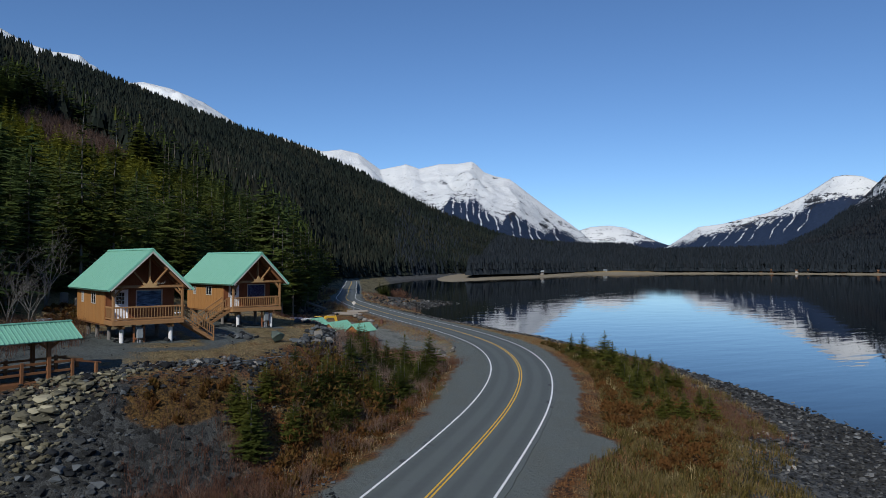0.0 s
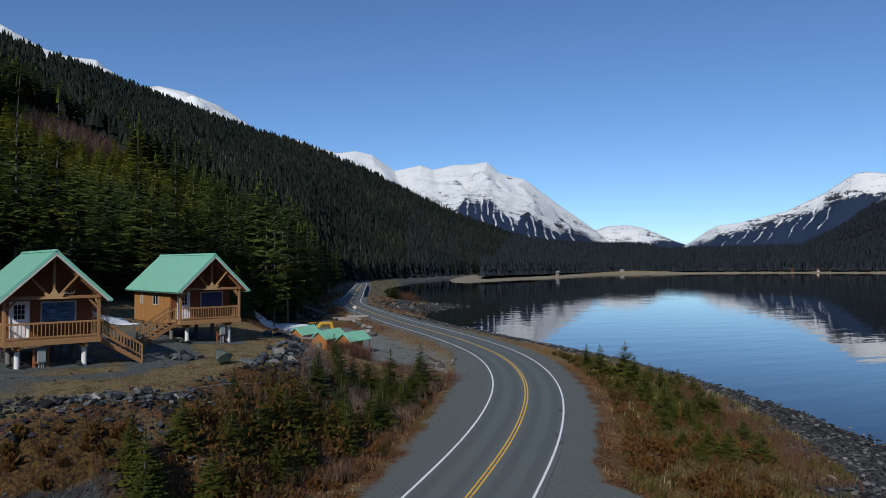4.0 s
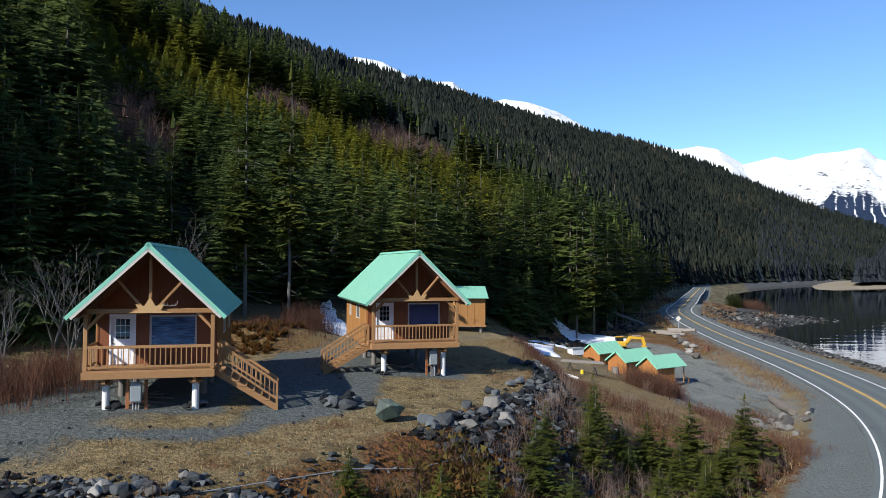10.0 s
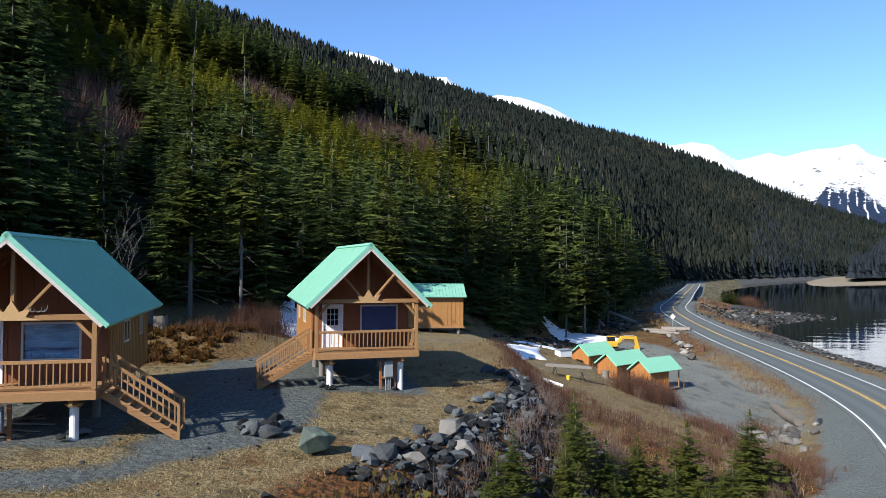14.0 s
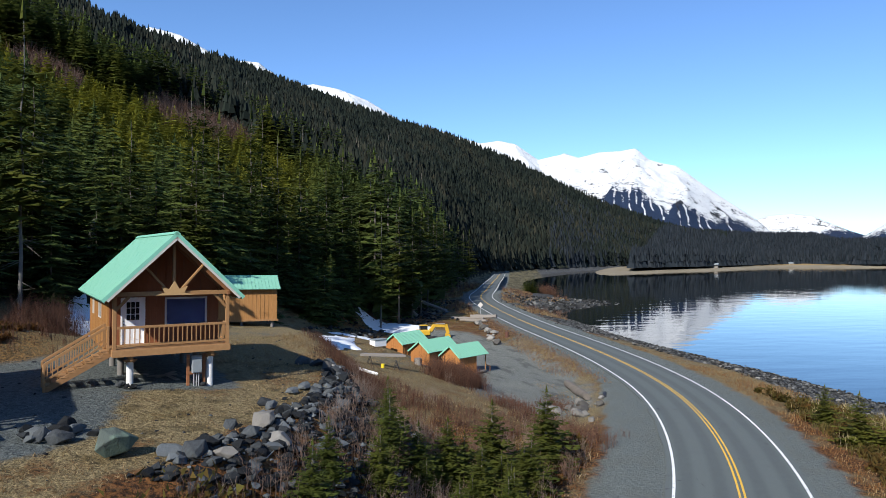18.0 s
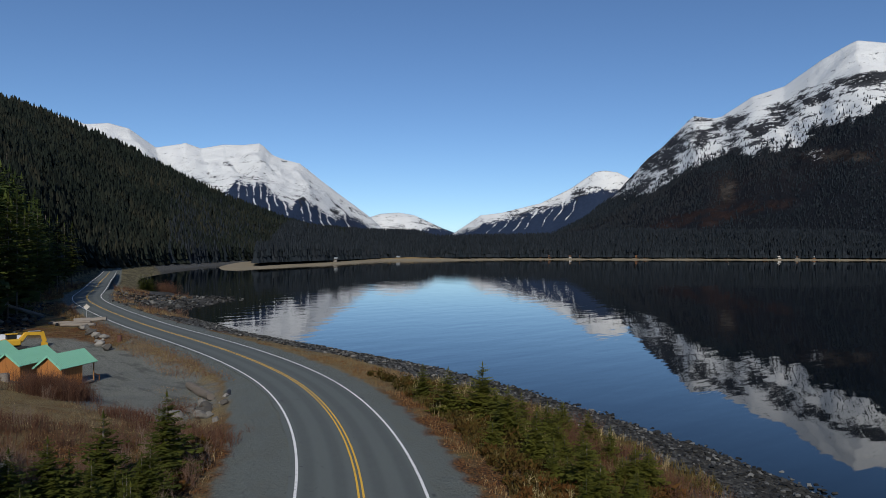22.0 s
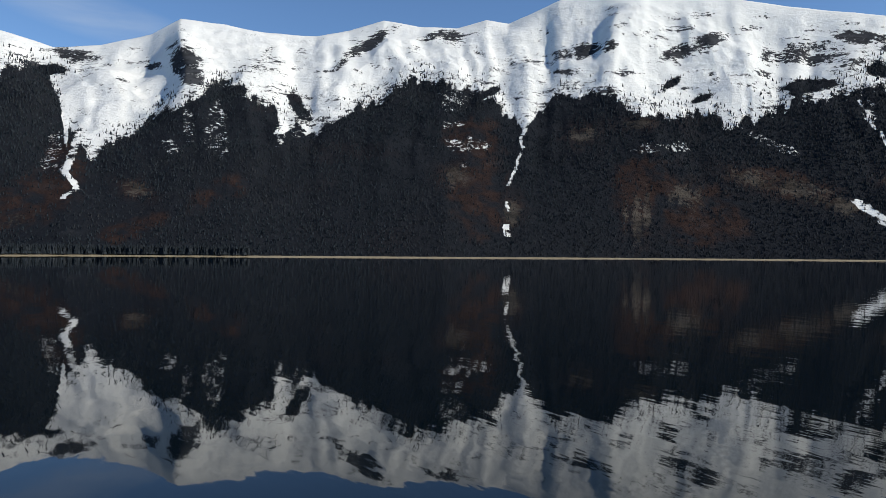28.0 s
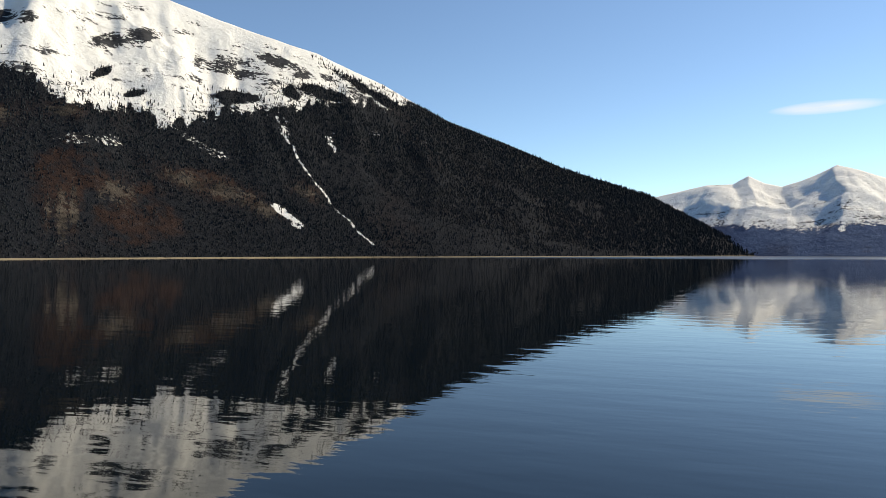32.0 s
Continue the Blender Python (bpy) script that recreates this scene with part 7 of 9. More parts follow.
for x, y, h in ((41.2, 43.6, 3.6), (38.9, 38.6, 4.4), (41.0, 37.0, 5.0), (39.4, 34.4, 3.6), (37.2, 31.6, 4.2), (38.6, 29.4, 3.4), (34.6, 27.4, 4.0), (36.2, 25.2, 3.0), (32.0, 22.4, 3.6), (34.6, 21.0, 3.2), (30.2, 18.6, 3.0), (33.6, 30.0, 2.4), (29.0, 20.6, 2.4), (40.6, 33.0, 3.2)):
    plant(OLIVE, used_o, rt.randrange(3), x, y, h * 0.86, 4.0, "young olive-green spruce tree on the roadside verge", "young spruces by the shore", rt.random() * 6, 1.35 + 0.4 * rt.random())

xb, yb, rgb = scatter(-9, 20, 8, 37, 1.55, 61)
bb, _ = to_line(xb, yb, BENCH)
sb, _ = to_line(xb, yb, ROAD)
cb = fbm(xb / 6, yb / 6, 62, 2)
okb = (bb < -2.2) & (sb > 9.4) & (cb > 0.38) & (rgb.random(xb.size) < 0.8) & (bb > -16)
for x, y in zip(xb[okb], yb[okb]):
    k = rt.randrange(5)
    plant(SMALL, used, k, x, y, 1.4 + 2.1 * rt.random(), 4.0, "young dark green spruce tree on the brushy bank", "young spruces by the road", rt.random() * 6, 1.3 + 0.5 * rt.random())
xb, yb, rgb = scatter(24, 44, 8, 46, 1.9, 63)
sb, _ = to_line(xb, yb, ROAD)
okb = (sb < -10.5) & (sb > -16.5) & (rgb.random(xb.size) < 0.7) & (fbm(xb / 5, yb / 5, 64, 2) > 0.42)
for x, y in zip(xb[okb], yb[okb]):
    plant(OLIVE, used_o, rt.randrange(3), x, y, 1.2 + 1.6 * rt.random(), 4.0, "young olive-green spruce tree on the roadside verge", "young spruces by the shore", rt.random() * 6, 1.25 + 0.4 * rt.random())

# tall trees at the forest edge, with long bare trunks
TALL = []
for k in range(4):
    V, T = frond_tree(700 + k, 18.0, 2.9 + 0.3 * k, 30, 8, 4, 0.2 + 0.05 * k, 0.35, 0.34 + 0.08 * k, 0.34)
    root = empty("spruce_tree", Matrix())
    bm = bmesh.new()
    rb = random.Random(k)
    bend = [Vector((0.07 * math.sin(1.3 * z + k) * z / 9, 0.06 * math.cos(1.1 * z + 2 * k) * z / 9, z)) for z in (-0.5, 1.5, 3.5, 6.0, 8.5, 11.0, 14.0, 17.6)]
    for i in range(7):
        rod(bm, bend[i], bend[i + 1], 0.145 - 0.018 * i, 0.127 - 0.018 * i, 9)
    for i in range(46):
        z, a = 1.2 + rb.random() * 11, rb.random() * 6.28
        L = 0.5 + 1.9 * rb.random() ** 1.5
        rod(bm, (0, 0, z), (L * math.cos(a), L * math.sin(a), z + L * rb.uniform(-0.5, 0.15)), 0.018, 0.004, 4)
    part("trunk", bm, M_PALEBARK if k % 2 else M_BARK, root, "tall grey trunk with dead twigs")
    c = grid_mesh("crown", V, T, M_SPRUCE, False, {"tint": np.clip(0.12 * k + 0.3 * (np.random.default_rng(k).random(len(V)) - 0.4), 0, 1)})
    c.parent = root
    tagged(root, "tall spruce with a bare grey trunk at the forest edge", "tree", "tall spruces at the forest edge")
    TALL.append(root)
used_t = [False] * 4
for x, y, h, k in ((-16.4, 53.5, 22, 1), (-13.2, 55.0, 21.5, 3), (-21, 50, 15, 0), (-25.5, 45, 16, 2), (-30, 40, 15, 0), (-9.5, 74, 15, 0), (-3.5, 72, 15, 2), (-4.5, 80, 16, 0), (-2, 85, 15, 2), (1.5, 92, 17, 0), (5, 98, 16, 3), (8.5, 105, 16, 2), (13, 112, 15, 0), (22, 113, 16, 1), (26.5, 120, 17, 2), (31, 129, 16, 0), (35, 138, 17, 2), (39, 148, 18, 1), (43, 158, 16, 0), (46.5, 168, 17, 2), (51, 178, 17, 0), (55, 190, 17, 2), (61, 203, 16, 0), (67, 216, 17, 2), (73, 229, 16, 0), (80, 244, 17, 2), (-18.5, 58, 15, 2), (-35, 36, 16, 2), (-41, 30, 15, 0), (-15, 64, 17, 2), (-4, 90, 17, 0), (3, 106, 17, 0), (17, 123, 18, 0)):
    plant(TALL, used_t, k, x, y, h * (1.3 if y > 75 else 1.0), 18.0, "tall spruce with a bare grey trunk at the forest edge", "tall spruces at the forest edge", rt.random() * 6, 0.85 + 0.3 * rt.random())


def bare_tree(name, seed, h, label, category="tree", spread=0.45, mat=None, group=""):
    """Leafless tree: a forking frame of tapered limbs."""
    rb = random.Random(seed)
    trunk, limbs = bmesh.new(), bmesh.new()

    def grow(bm, p, d, L, r, level):
        q = p + d * L
        rod(bm, p, q, r, r * 0.66, 6 if level < 2 else 4)
        if level >= 5 or r < 0.005:
            return
        for _ in range(2 if level else 3):
            nd = (d + Vector((rb.uniform(-1, 1), rb.uniform(-1, 1), rb.uniform(-0.25, 0.75))) * spread * 1.35).normalized()
            grow(limbs, p.lerp(q, rb.uniform(0.65, 1.0)), nd, L * rb.uniform(0.55, 0.85), r * 0.6, level + 1)

    for i in range(3 if h < 7 else 1):
        d = Vector((rb.uniform(-0.3, 0.3), rb.uniform(-0.3, 0.3), 1)).normalized()
        grow(trunk, Vector((rb.uniform(-0.2, 0.2), rb.uniform(-0.2, 0.2), -0.2)), d, h * 0.36, h * 0.009, 0)
    root = empty(name, Matrix())
    part("trunk", trunk, mat or M_PALEBARK, root, "pale leafless trunk")
    part("branch_work", limbs, mat or M_PALEBARK, root, "bare grey branches")
    tagged(root, label, category, group)
    return root


BARE = [bare_tree("alder_tree", 800 + k, 6.0, "pale leafless alder at the dark forest edge", "tree", 0.5 + 0.05 * k, group="leafless alders") for k in range(4)]
used_b = [False] * 4
for x, y, h, k in ((-22, 38, 6.5, 0), (-25, 36.5, 6, 1), (-20.5, 41, 5.5, 2), (-28, 33, 6.5, 3), (-24, 40, 7, 1), (-31, 30, 6, 0), (-27, 30, 5, 2), (-19.6, 47.5, 7.5, 3), (-34, 26, 6.5, 1), (-30, 26, 5, 3), (-37, 22, 6, 2), (-22.5, 45, 7, 2), (-26, 27, 4, 0), (-42, 16, 6, 3)):
    plant(BARE, used_b, k, x, y, h, 6.0, "pale leafless alder at the dark forest edge", "leafless alders", rt.random() * 6)


def brush(name, xy, h0, h1, stems, material, tints, label, category, seed, thick=0.012, spread=0.5):
    """A thicket as one mesh: many thin tapered stems, each forked once."""
    rng = np.random.default_rng(seed)
    n = len(xy)
    X, Y = np.repeat(xy[:, 0], stems), np.repeat(xy[:, 1], stems)
    X = X + rng.normal(0, 0.25, n * stems)
    Y = Y + rng.normal(0, 0.25, n * stems)
    Z = ground_height(X, Y) - 0.05
    m = n * stems
    H = np.repeat(h0 + (h1 - h0) * rng.random(n), stems) * (0.5 + 0.6 * rng.random(m))
    A = rng.random(m) * 6.283
    lean = spread * rng.random(m) * H
    V = np.zeros((m, 9, 3), np.float32)
    base = np.stack([X, Y, Z], -1)
    tip = base + np.stack([np.cos(A) * lean, np.sin(A) * lean, H], -1)
    mid = base * 0.5 + tip * 0.5 + np.stack([np.cos(A) * lean, np.sin(A) * lean, 0 * H], -1) * -0.15
    B = A + rng.normal(0, 1.2, m)
    fork = mid + np.stack([np.cos(B), np.sin(B), 1.0 + 0 * B], -1) * (0.33 * H)[:, None]
    for k in range(3):
        o = np.array([math.cos(2.094 * k), math.sin(2.094 * k), 0]) * thick
        V[:, k] = base + o
        V[:, 3 + k] = mid + o * 0.7
    V[:, 6], V[:, 7] = tip, fork
    V[:, 8] = mid + np.stack([np.cos(B + 2.6), np.sin(B + 2.6), 0.9 + 0 * B], -1) * (0.24 * H)[:, None]
    T = []
    for k in range(3):
        j = (k + 1) % 3
        T += [(k, j, 3 + k), (j, 3 + j, 3 + k), (3 + k, 3 + j, 6)]
    T += [(3, 4, 7), (4, 5, 7), (5, 3, 8), (3, 4, 8)]
    T = np.array(T, np.int32)
    F = (T[None] + (np.arange(m) * 9)[:, None, None]).reshape(-1, 3)
    tint = np.repeat(np.repeat(tints, stems), 9)
    ob = grid_mesh(name, V.reshape(-1, 3), F, material, False, {"tint": tint})
    tagged(ob, label, category, kind="stuff")
    return ob


def shrubs(name, x, y, h0, h1, tints, label, seed):
    """Shrubs as one mesh: a crown of many small leaf sprays on each."""
    rng = np.random.default_rng(seed)
    n, m = len(x), 120
    H = h0 + (h1 - h0) * rng.random(n) ** 1.4
    d = rng.normal(size=(n, m, 3))
    d /= np.linalg.norm(d, axis=2, keepdims=True)
    q = rng.random((n, m, 1)) ** 0.45
    lump = 0.75 + 0.5 * rng.random((n, m, 1))
    C = d * q * lump * np.stack([H * 0.75, H * 0.75, H * 0.6], -1)[:, None]
    C += np.stack([x, y, ground_height(x, y) + H * 0.45], -1)[:, None]
    a = rng.normal(size=(n, m, 3)) * 0.11
    b = rng.normal(size=(n, m, 3)) * 0.12
    b[..., 2] = np.abs(b[..., 2]) + 0.05
    V = np.stack([C - a * 0.5, C + a * 0.5, C + b + d * 0.06], 2).reshape(-1, 3)
    F = np.arange(len(V)).reshape(-1, 3)
    t = np.clip(tints[:, None] + 0.5 * (rng.random((n, m)) - 0.5), 0, 1)
    ob = grid_mesh(name, V, F, M_BRUSHGREEN, False, {"tint": np.repeat(t.ravel(), 3)})
    tagged(ob, label, "shrubs", kind="stuff")


def fields():
    # brush on the bank under the cabins
    x, y, rng = scatter(-16, 26, 4, 62, 0.95, 41)
    b, _ = to_line(x, y, BENCH)
    s, _ = to_line(x, y, ROAD)
    dens = fbm(x / 5, y / 5, 43, 3)
    keep = (b < -0.8) & (s > 6.6 + 1.7 * smooth(26, 8, np.abs(y - 40))) & (b > -26) & (rng.random(x.size) < smooth(0.22, 0.5, dens)) & ((x > -7 + 4 * dens) | (b < -8)) & (x < 21 - 0.1 * (y - 40))
    keep &= ~((y > 44) & (rng.random(x.size) < 0.96)) & (((x - 12.5) / 5.5) ** 2 + ((y - 60) / 8) ** 2 > 1)
    xy = np.stack([x[keep], y[keep]], -1)
    brush("olive_brush", xy[xy[:, 1] < 26][::2] + 0.3, 0.5, 1.2, 12, M_BRUSHGREEN, 0.7 * rng.random(len(xy[xy[:, 1] < 26][::2])), "olive and brown low brush on the bank", "shrubs", 144, 0.03, 0.9)
    brush("brush", xy, 0.6, 2.0, 18, M_TWIG, np.clip(0.6 * rng.random(len(xy)) - 0.05 + 0.3 * (xy[:, 1] > 25), 0, 1), "brown leafless brush on the bank", "shrubs", 44)
    # red-brown thickets: by the sheds, the bench's edge, behind the first cabin
    spots = [(19.6, 65.2, 2.1, 190, 1.4, 2.8), (21.4, 66.6, 1.6, 90, 1.2, 2.5), (8.4, 49, 1.8, 150, 0.5, 1.1), (8.8, 54, 1.6, 150, 0.5, 1.0), (8.2, 60, 1.8, 120, 0.4, 0.9), (8.4, 44, 1.8, 50, 0.5, 1.1), (-11.6, 54.6, 1.7, 90, 1.2, 2.6), (-20, 31, 3.2, 190, 1.0, 2.4), (-24, 28, 3.5, 170, 1.0, 2.4), (-12.5, 50.5, 3.2, 120, 0.5, 1.2), (10.2, 50, 2.4, 90, 0.5, 1.2), (11.0, 55, 1.6, 40, 0.3, 0.8), (14.5, 48, 2.6, 50, 0.5, 1.1), (-11, 9.5, 3.4, 190, 0.6, 1.3), (-13.5, 7, 3.0, 130, 0.6, 1.3), (26, 56, 1.2, 40, 0.5, 1.0), (22, 55, 2.0, 60, 0.6, 1.3), (41.5, 31, 2.4, 120, 1.0, 2.4), (37, 22, 3.0, 190, 0.7, 1.6), (34, 16.5, 3.0, 200, 0.6, 1.4), (31, 13, 3.0, 200, 0.6, 1.3), (40, 27, 2.4, 140, 0.8, 1.8), (28.5, 9.5, 2.6, 130, 0.5, 1.1), (43.5, 36.5, 1.8, 60, 1.0, 2.2), (25, 8, 2.6, 60, 0.6, 1.2), (17.5, 45.0, 2.6, 60, 0.6, 1.4), (21.5, 48.5, 2.2, 60, 0.6, 1.4), (12.5, 42, 2.6, 70, 0.6, 1.4), (22.5, 45, 2.0, 60, 0.6, 1.4), (112, 246, 4, 160, 2.5, 5.0), (88, 212, 4, 60, 0.8, 1.6)]
    rg = np.random.default_rng(45)
    for cx, cy, rad, n, h0, h1 in spots:
        p = np.stack([cx + rg.normal(0, rad * 0.55, n), cy + rg.normal(0, rad * 0.8, n)], -1)
        brush("thicket", p, h0, h1, 8, M_TWIG, np.clip(0.3 * rg.random(n) - 0.1, 0, 1), "red-brown leafless thicket beside the clearing", "shrubs", 46 + int(cx * 7) % 90)
    # brown alder patches up the slope
    x, y, rng = scatter(-90, 60, 40, 300, 1.7, 47)
    keep = alder_patch(x, y)
    xy = np.stack([x[keep], y[keep]], -1)
    brush("alder_thicket", xy, 4.0, 8.0, 10, M_TWIG, np.clip(0.1 + 0.45 * rng.random(len(xy)), 0, 1), "grey-brown leafless alder thicket on the hillside", "shrubs", 48, 0.11)
    # brown strip between the lot and the road
    x, y, rng = scatter(24, 62, 60, 128, 0.36, 161)
    s, u = to_line(x, y, ROAD)
    wid = 5.0 + 3.6 * smooth(60, 72, y) * smooth(128, 112, y)
    keep = (s > 4.8) & (s < wid) & (rng.random(x.size) < 0.8)
    xy = np.stack([x[keep], y[keep]], -1)
    brush("brush_strip", xy[::3], 0.2, 0.65, 5, M_TWIG, np.clip(0.2 + 0.6 * rng.random(len(xy[::3])), 0, 1), "low brown brush between lot and road", "shrubs", 163, 0.02, 0.7)
    brush("grass_strip", xy[1::2], 0.12, 0.36, 4, M_GRASS, np.clip(0.1 + 0.6 * rng.random(len(xy[1::2])), 0, 1), "brown dead grass strip between lot and road", "grass", 162, 0.025, 0.7)
    # dry grass and low brush on both sides of the road at the bend
    x, y, rng = scatter(44, 130, 132, 300, 0.95, 171)
    s, u = to_line(x, y, ROAD)
    f, _ = to_line(x, y, FOOT)
    z = ground_height(x, y)
    keep = (np.abs(s) > 5.6) & (np.abs(s) < 26) & (f < 2) & (z > 1.3) & (rng.random(x.size) < smooth(0.3, 0.6, fbm(x / 7, y / 7, 172, 3)))
    xy = np.stack([x[keep], y[keep]], -1)
    brush("grass", xy, 0.3, 0.9, 5, M_GRASS, np.clip(0.8 * rng.random(len(xy)) - 0.1, 0, 1), "dead straw grass on the shoulders at the bend", "grass", 173, 0.05, 0.8)
    bushy = rng.random(len(xy)) < 0.12
    brush("brush", xy[bushy], 0.8, 2.2, 10, M_TWIG, np.clip(0.5 * rng.random(bushy.sum()), 0, 1), "brown leafless brush at the bend", "shrubs", 174, 0.03)
    # leafy low shrubs: bank and verge
    x, y, rng = scatter(-10, 26, 4, 56, 0.85, 141)
    b, _ = to_line(x, y, BENCH)
    s, _ = to_line(x, y, ROAD)
    dens = fbm(x / 5, y / 5, 43, 3)
    keep = (b < -1.2) & (s > 7.2 + 1.7 * smooth(26, 8, np.abs(y - 40))) & (b > -24) & (dens > 0.36) & ((x > -6.5) | (b < -9)) & (x < 21 - 0.1 * (y - 40)) & (y < 25) & (rng.random(x.size) < 0.85)
    tall = keep & (s > 9.3)
    shrubs("shrubs", x[tall], y[tall], 0.8, 2.3, 0.2 + 0.7 * rng.random(tall.sum()), "dense olive and brown shrubs on the bank", 142)
    low = (b < -1.2) & (s > 6.4) & (s < 9.8) & (x > -8) & (y < 44) & (rng.random(x.size) < 0.8)
    low = low & (s > 6.8 + 1.7 * smooth(26, 8, np.abs(y - 40)))
    shrubs("shrubs", x[low], y[low], 0.25, 0.75, 0.45 + 0.75 * rng.random(low.sum()), "low rust-brown shrubs along the gravel shoulder", 148)
    xt, yt, rgt = scatter(-15, -6, 10, 18, 0.6, 143)
    turf = (((xt - 0.5 * yt + 19.1) / 3.0) ** 2 + ((yt - 14.6) / 1.7) ** 2 < 1) & (to_line(xt, yt, BENCH)[0] < -0.5) & (rgt.random(xt.size) < 0.6)
    shrubs("shrubs", xt[turf], yt[turf], 0.12, 0.4, 0.5 + 0.5 * rgt.random(turf.sum()), "low ochre and rust shrubs between the stones on the bank", 150)
    xt, yt, rgt = scatter(-22, -6, 41, 54, 0.42, 155)
    rust = ((((xt + 14) * 0.83 + (yt - 47.6) * 0.56) / 6.2) ** 2 + (((yt - 47.6) * 0.83 - (xt + 14) * 0.56) / 4.2) ** 2 < 1) & (drive_edge(xt, yt) > 0.4) & clear_of_cabins(xt, yt, 0.4) & (rgt.random(xt.size) < 0.55)
    shrubs("shrubs", xt[rust], yt[rust], 0.08, 0.26, 0.5 + 0.6 * rgt.random(rust.sum()), "low rust-brown shrubs on the mound behind the cabin", 156)
    cut = (b < -1.0) & (b > -14) & (s > 6.6) & (x > -9) & (y < 40) & (rng.random(x.size) < 0.3)
    brush("cut_branches", np.stack([x[cut], y[cut]], -1), 0.25, 0.6, 3, M_TWIG, 0.6 + 0.5 * rng.random(cut.sum()), "pale cut branches lying on the brushy bank", "branches", 149, 0.016, 3.0)
    x, y, rng = scatter(14, 46, -4, 60, 1.0, 145)
    s, u = to_line(x, y, ROAD)
    dens = fbm(x / 4, y / 4, 146, 3)
    keep = (s < -7.6 - 3.2 * np.exp(-((y - PULL_Y) / 2.6) ** 2)) & (-s < table(SHOREDIST, u) - 13.0) & (dens > np.where(y < 24, 0.34, 0.42)) & (rng.random(x.size) < 0.85)
    shrubs("shrubs", x[keep], y[keep], 0.35, 1.0, np.where(y[keep] < 24, 0.65, 0.15) + 0.5 * rng.random(keep.sum()), "olive and rust-brown shrubs on the road verge", 147)
    # dead grass
    x, y, rng = scatter(-34, 50, -6, 110, 0.42, 51)
    s, u = to_line(x, y, ROAD)
    b, _ = to_line(x, y, BENCH)
    az, r = polar(x, y)
    dw = table(SHOREDIST, u)
    n1 = fbm(x / 3, y / 3, 52, 3)
    verge = (s < -6.0 - 3.2 * np.exp(-((y - PULL_Y) / 2.6) ** 2)) & (-s < dw - 10 + 3 * n1)
    bank = (s > 6.2 + 1.6 * smooth(26, 8, np.abs(y - 40))) & (b < 3.5) & (b > -24) & ((x > -9) | (b > -0.5)) & (np.abs(x - 25) + 0.25 * np.abs(y - 84) > 8) & ((((x - 12.5) / 5) ** 2 + ((y - 60) / 8) ** 2 > 1) | (rng.random(x.size) < 0.25))
    keep = (verge | (bank & (x > -12) & ((b < -1.6) | (y > 44)))) & clear_of_cabins(x, y, 0.0) & (r < foot_radius(az) + 2) & (rng.random(x.size) < smooth(0.3, 0.6, n1)) & (y < 100)
    xy = np.stack([x[keep], y[keep]], -1)
    on_verge = verge[keep]
    x2, y2, rng2 = scatter(-24, 9, 17, 62, 0.33, 151)
    b2, _ = to_line(x2, y2, BENCH)
    a2, r2 = polar(x2, y2)
    k2 = (b2 > 0.3) & (drive_edge(x2, y2) > 0.1) & (x2 - 0.25 * y2 > -19.5) & (r2 < foot_radius(a2) + 9) & clear_of_cabins(x2, y2, 0.1) & (rng2.random(x2.size) < smooth(0.45, 0.62, fbm(x2 / 4.5, y2 / 4.5, 152, 3) + 0.14 * (b2 < 4.5) ))
    brush("grass", np.stack([x2[k2], y2[k2]], -1), 0.06, 0.2, 4, M_GRASS, np.clip(0.5 * rng2.random(k2.sum()) - 0.1 + 0.7 * np.exp(-((x2[k2] + 13) ** 2 + (y2[k2] - 49) ** 2) / 40), 0, 1), "short dead straw grass round the cabins", "grass", 154, 0.02, 1.3)
    low = (xy[:, 1] > 44) & ~on_verge
    brush("grass", xy[low][::2], 0.08, 0.26, 5, M_GRASS, np.clip(0.7 * rng.random(low.sum())[::2] - 0.1, 0, 1), "short dead straw grass on the meadow by the sheds", "grass", 53, 0.024, 1.2)
    tall = ~low & ~on_verge
    brush("grass", xy[tall], 0.18, 0.55, 4, M_GRASS, np.clip(1.5 * rng.random(tall.sum()) - 0.1, 0, 1), "rust and straw-coloured grass tufts on the bank", "grass", 55, 0.024, 0.8)
    south = on_verge & (xy[:, 1] < 52)
    inner = south & (np.abs(to_line(xy[:, 0], xy[:, 1], ROAD)[0]) < 7.6)
    deep = south & ~inner
    brush("grass", xy[deep] + 0.1, 0.35, 0.95, 7, M_VERGE, np.clip(0.4 * rng.random(deep.sum()) - 0.1, 0, 1), "tall olive grass on the road verge", "grass", 57, 0.028, 0.55)
    deep &= (xy[:, 1] > 21) | (rng.random(len(xy)) < 0.12)
    heads = deep & (rng.random(len(xy)) < 0.1) & (fbm(xy[:, 0] / 3, xy[:, 1] / 3, 58, 2) > 0.54)
    brush("seed_heads", xy[heads], 0.9, 1.25, 6, M_VERGE, np.full(heads.sum(), 1.0), "pale seed heads standing in the verge grass", "grass", 59, 0.022, 0.25)
    edge = on_verge & ~deep
    brush("grass", xy[edge], 0.12, 0.4, 4, M_GRASS, np.clip(0.2 + 0.75 * rng.random(edge.sum()), 0, 1), "straw and brown grass tufts along the road's edge", "grass", 60, 0.024, 0.8)


fields()


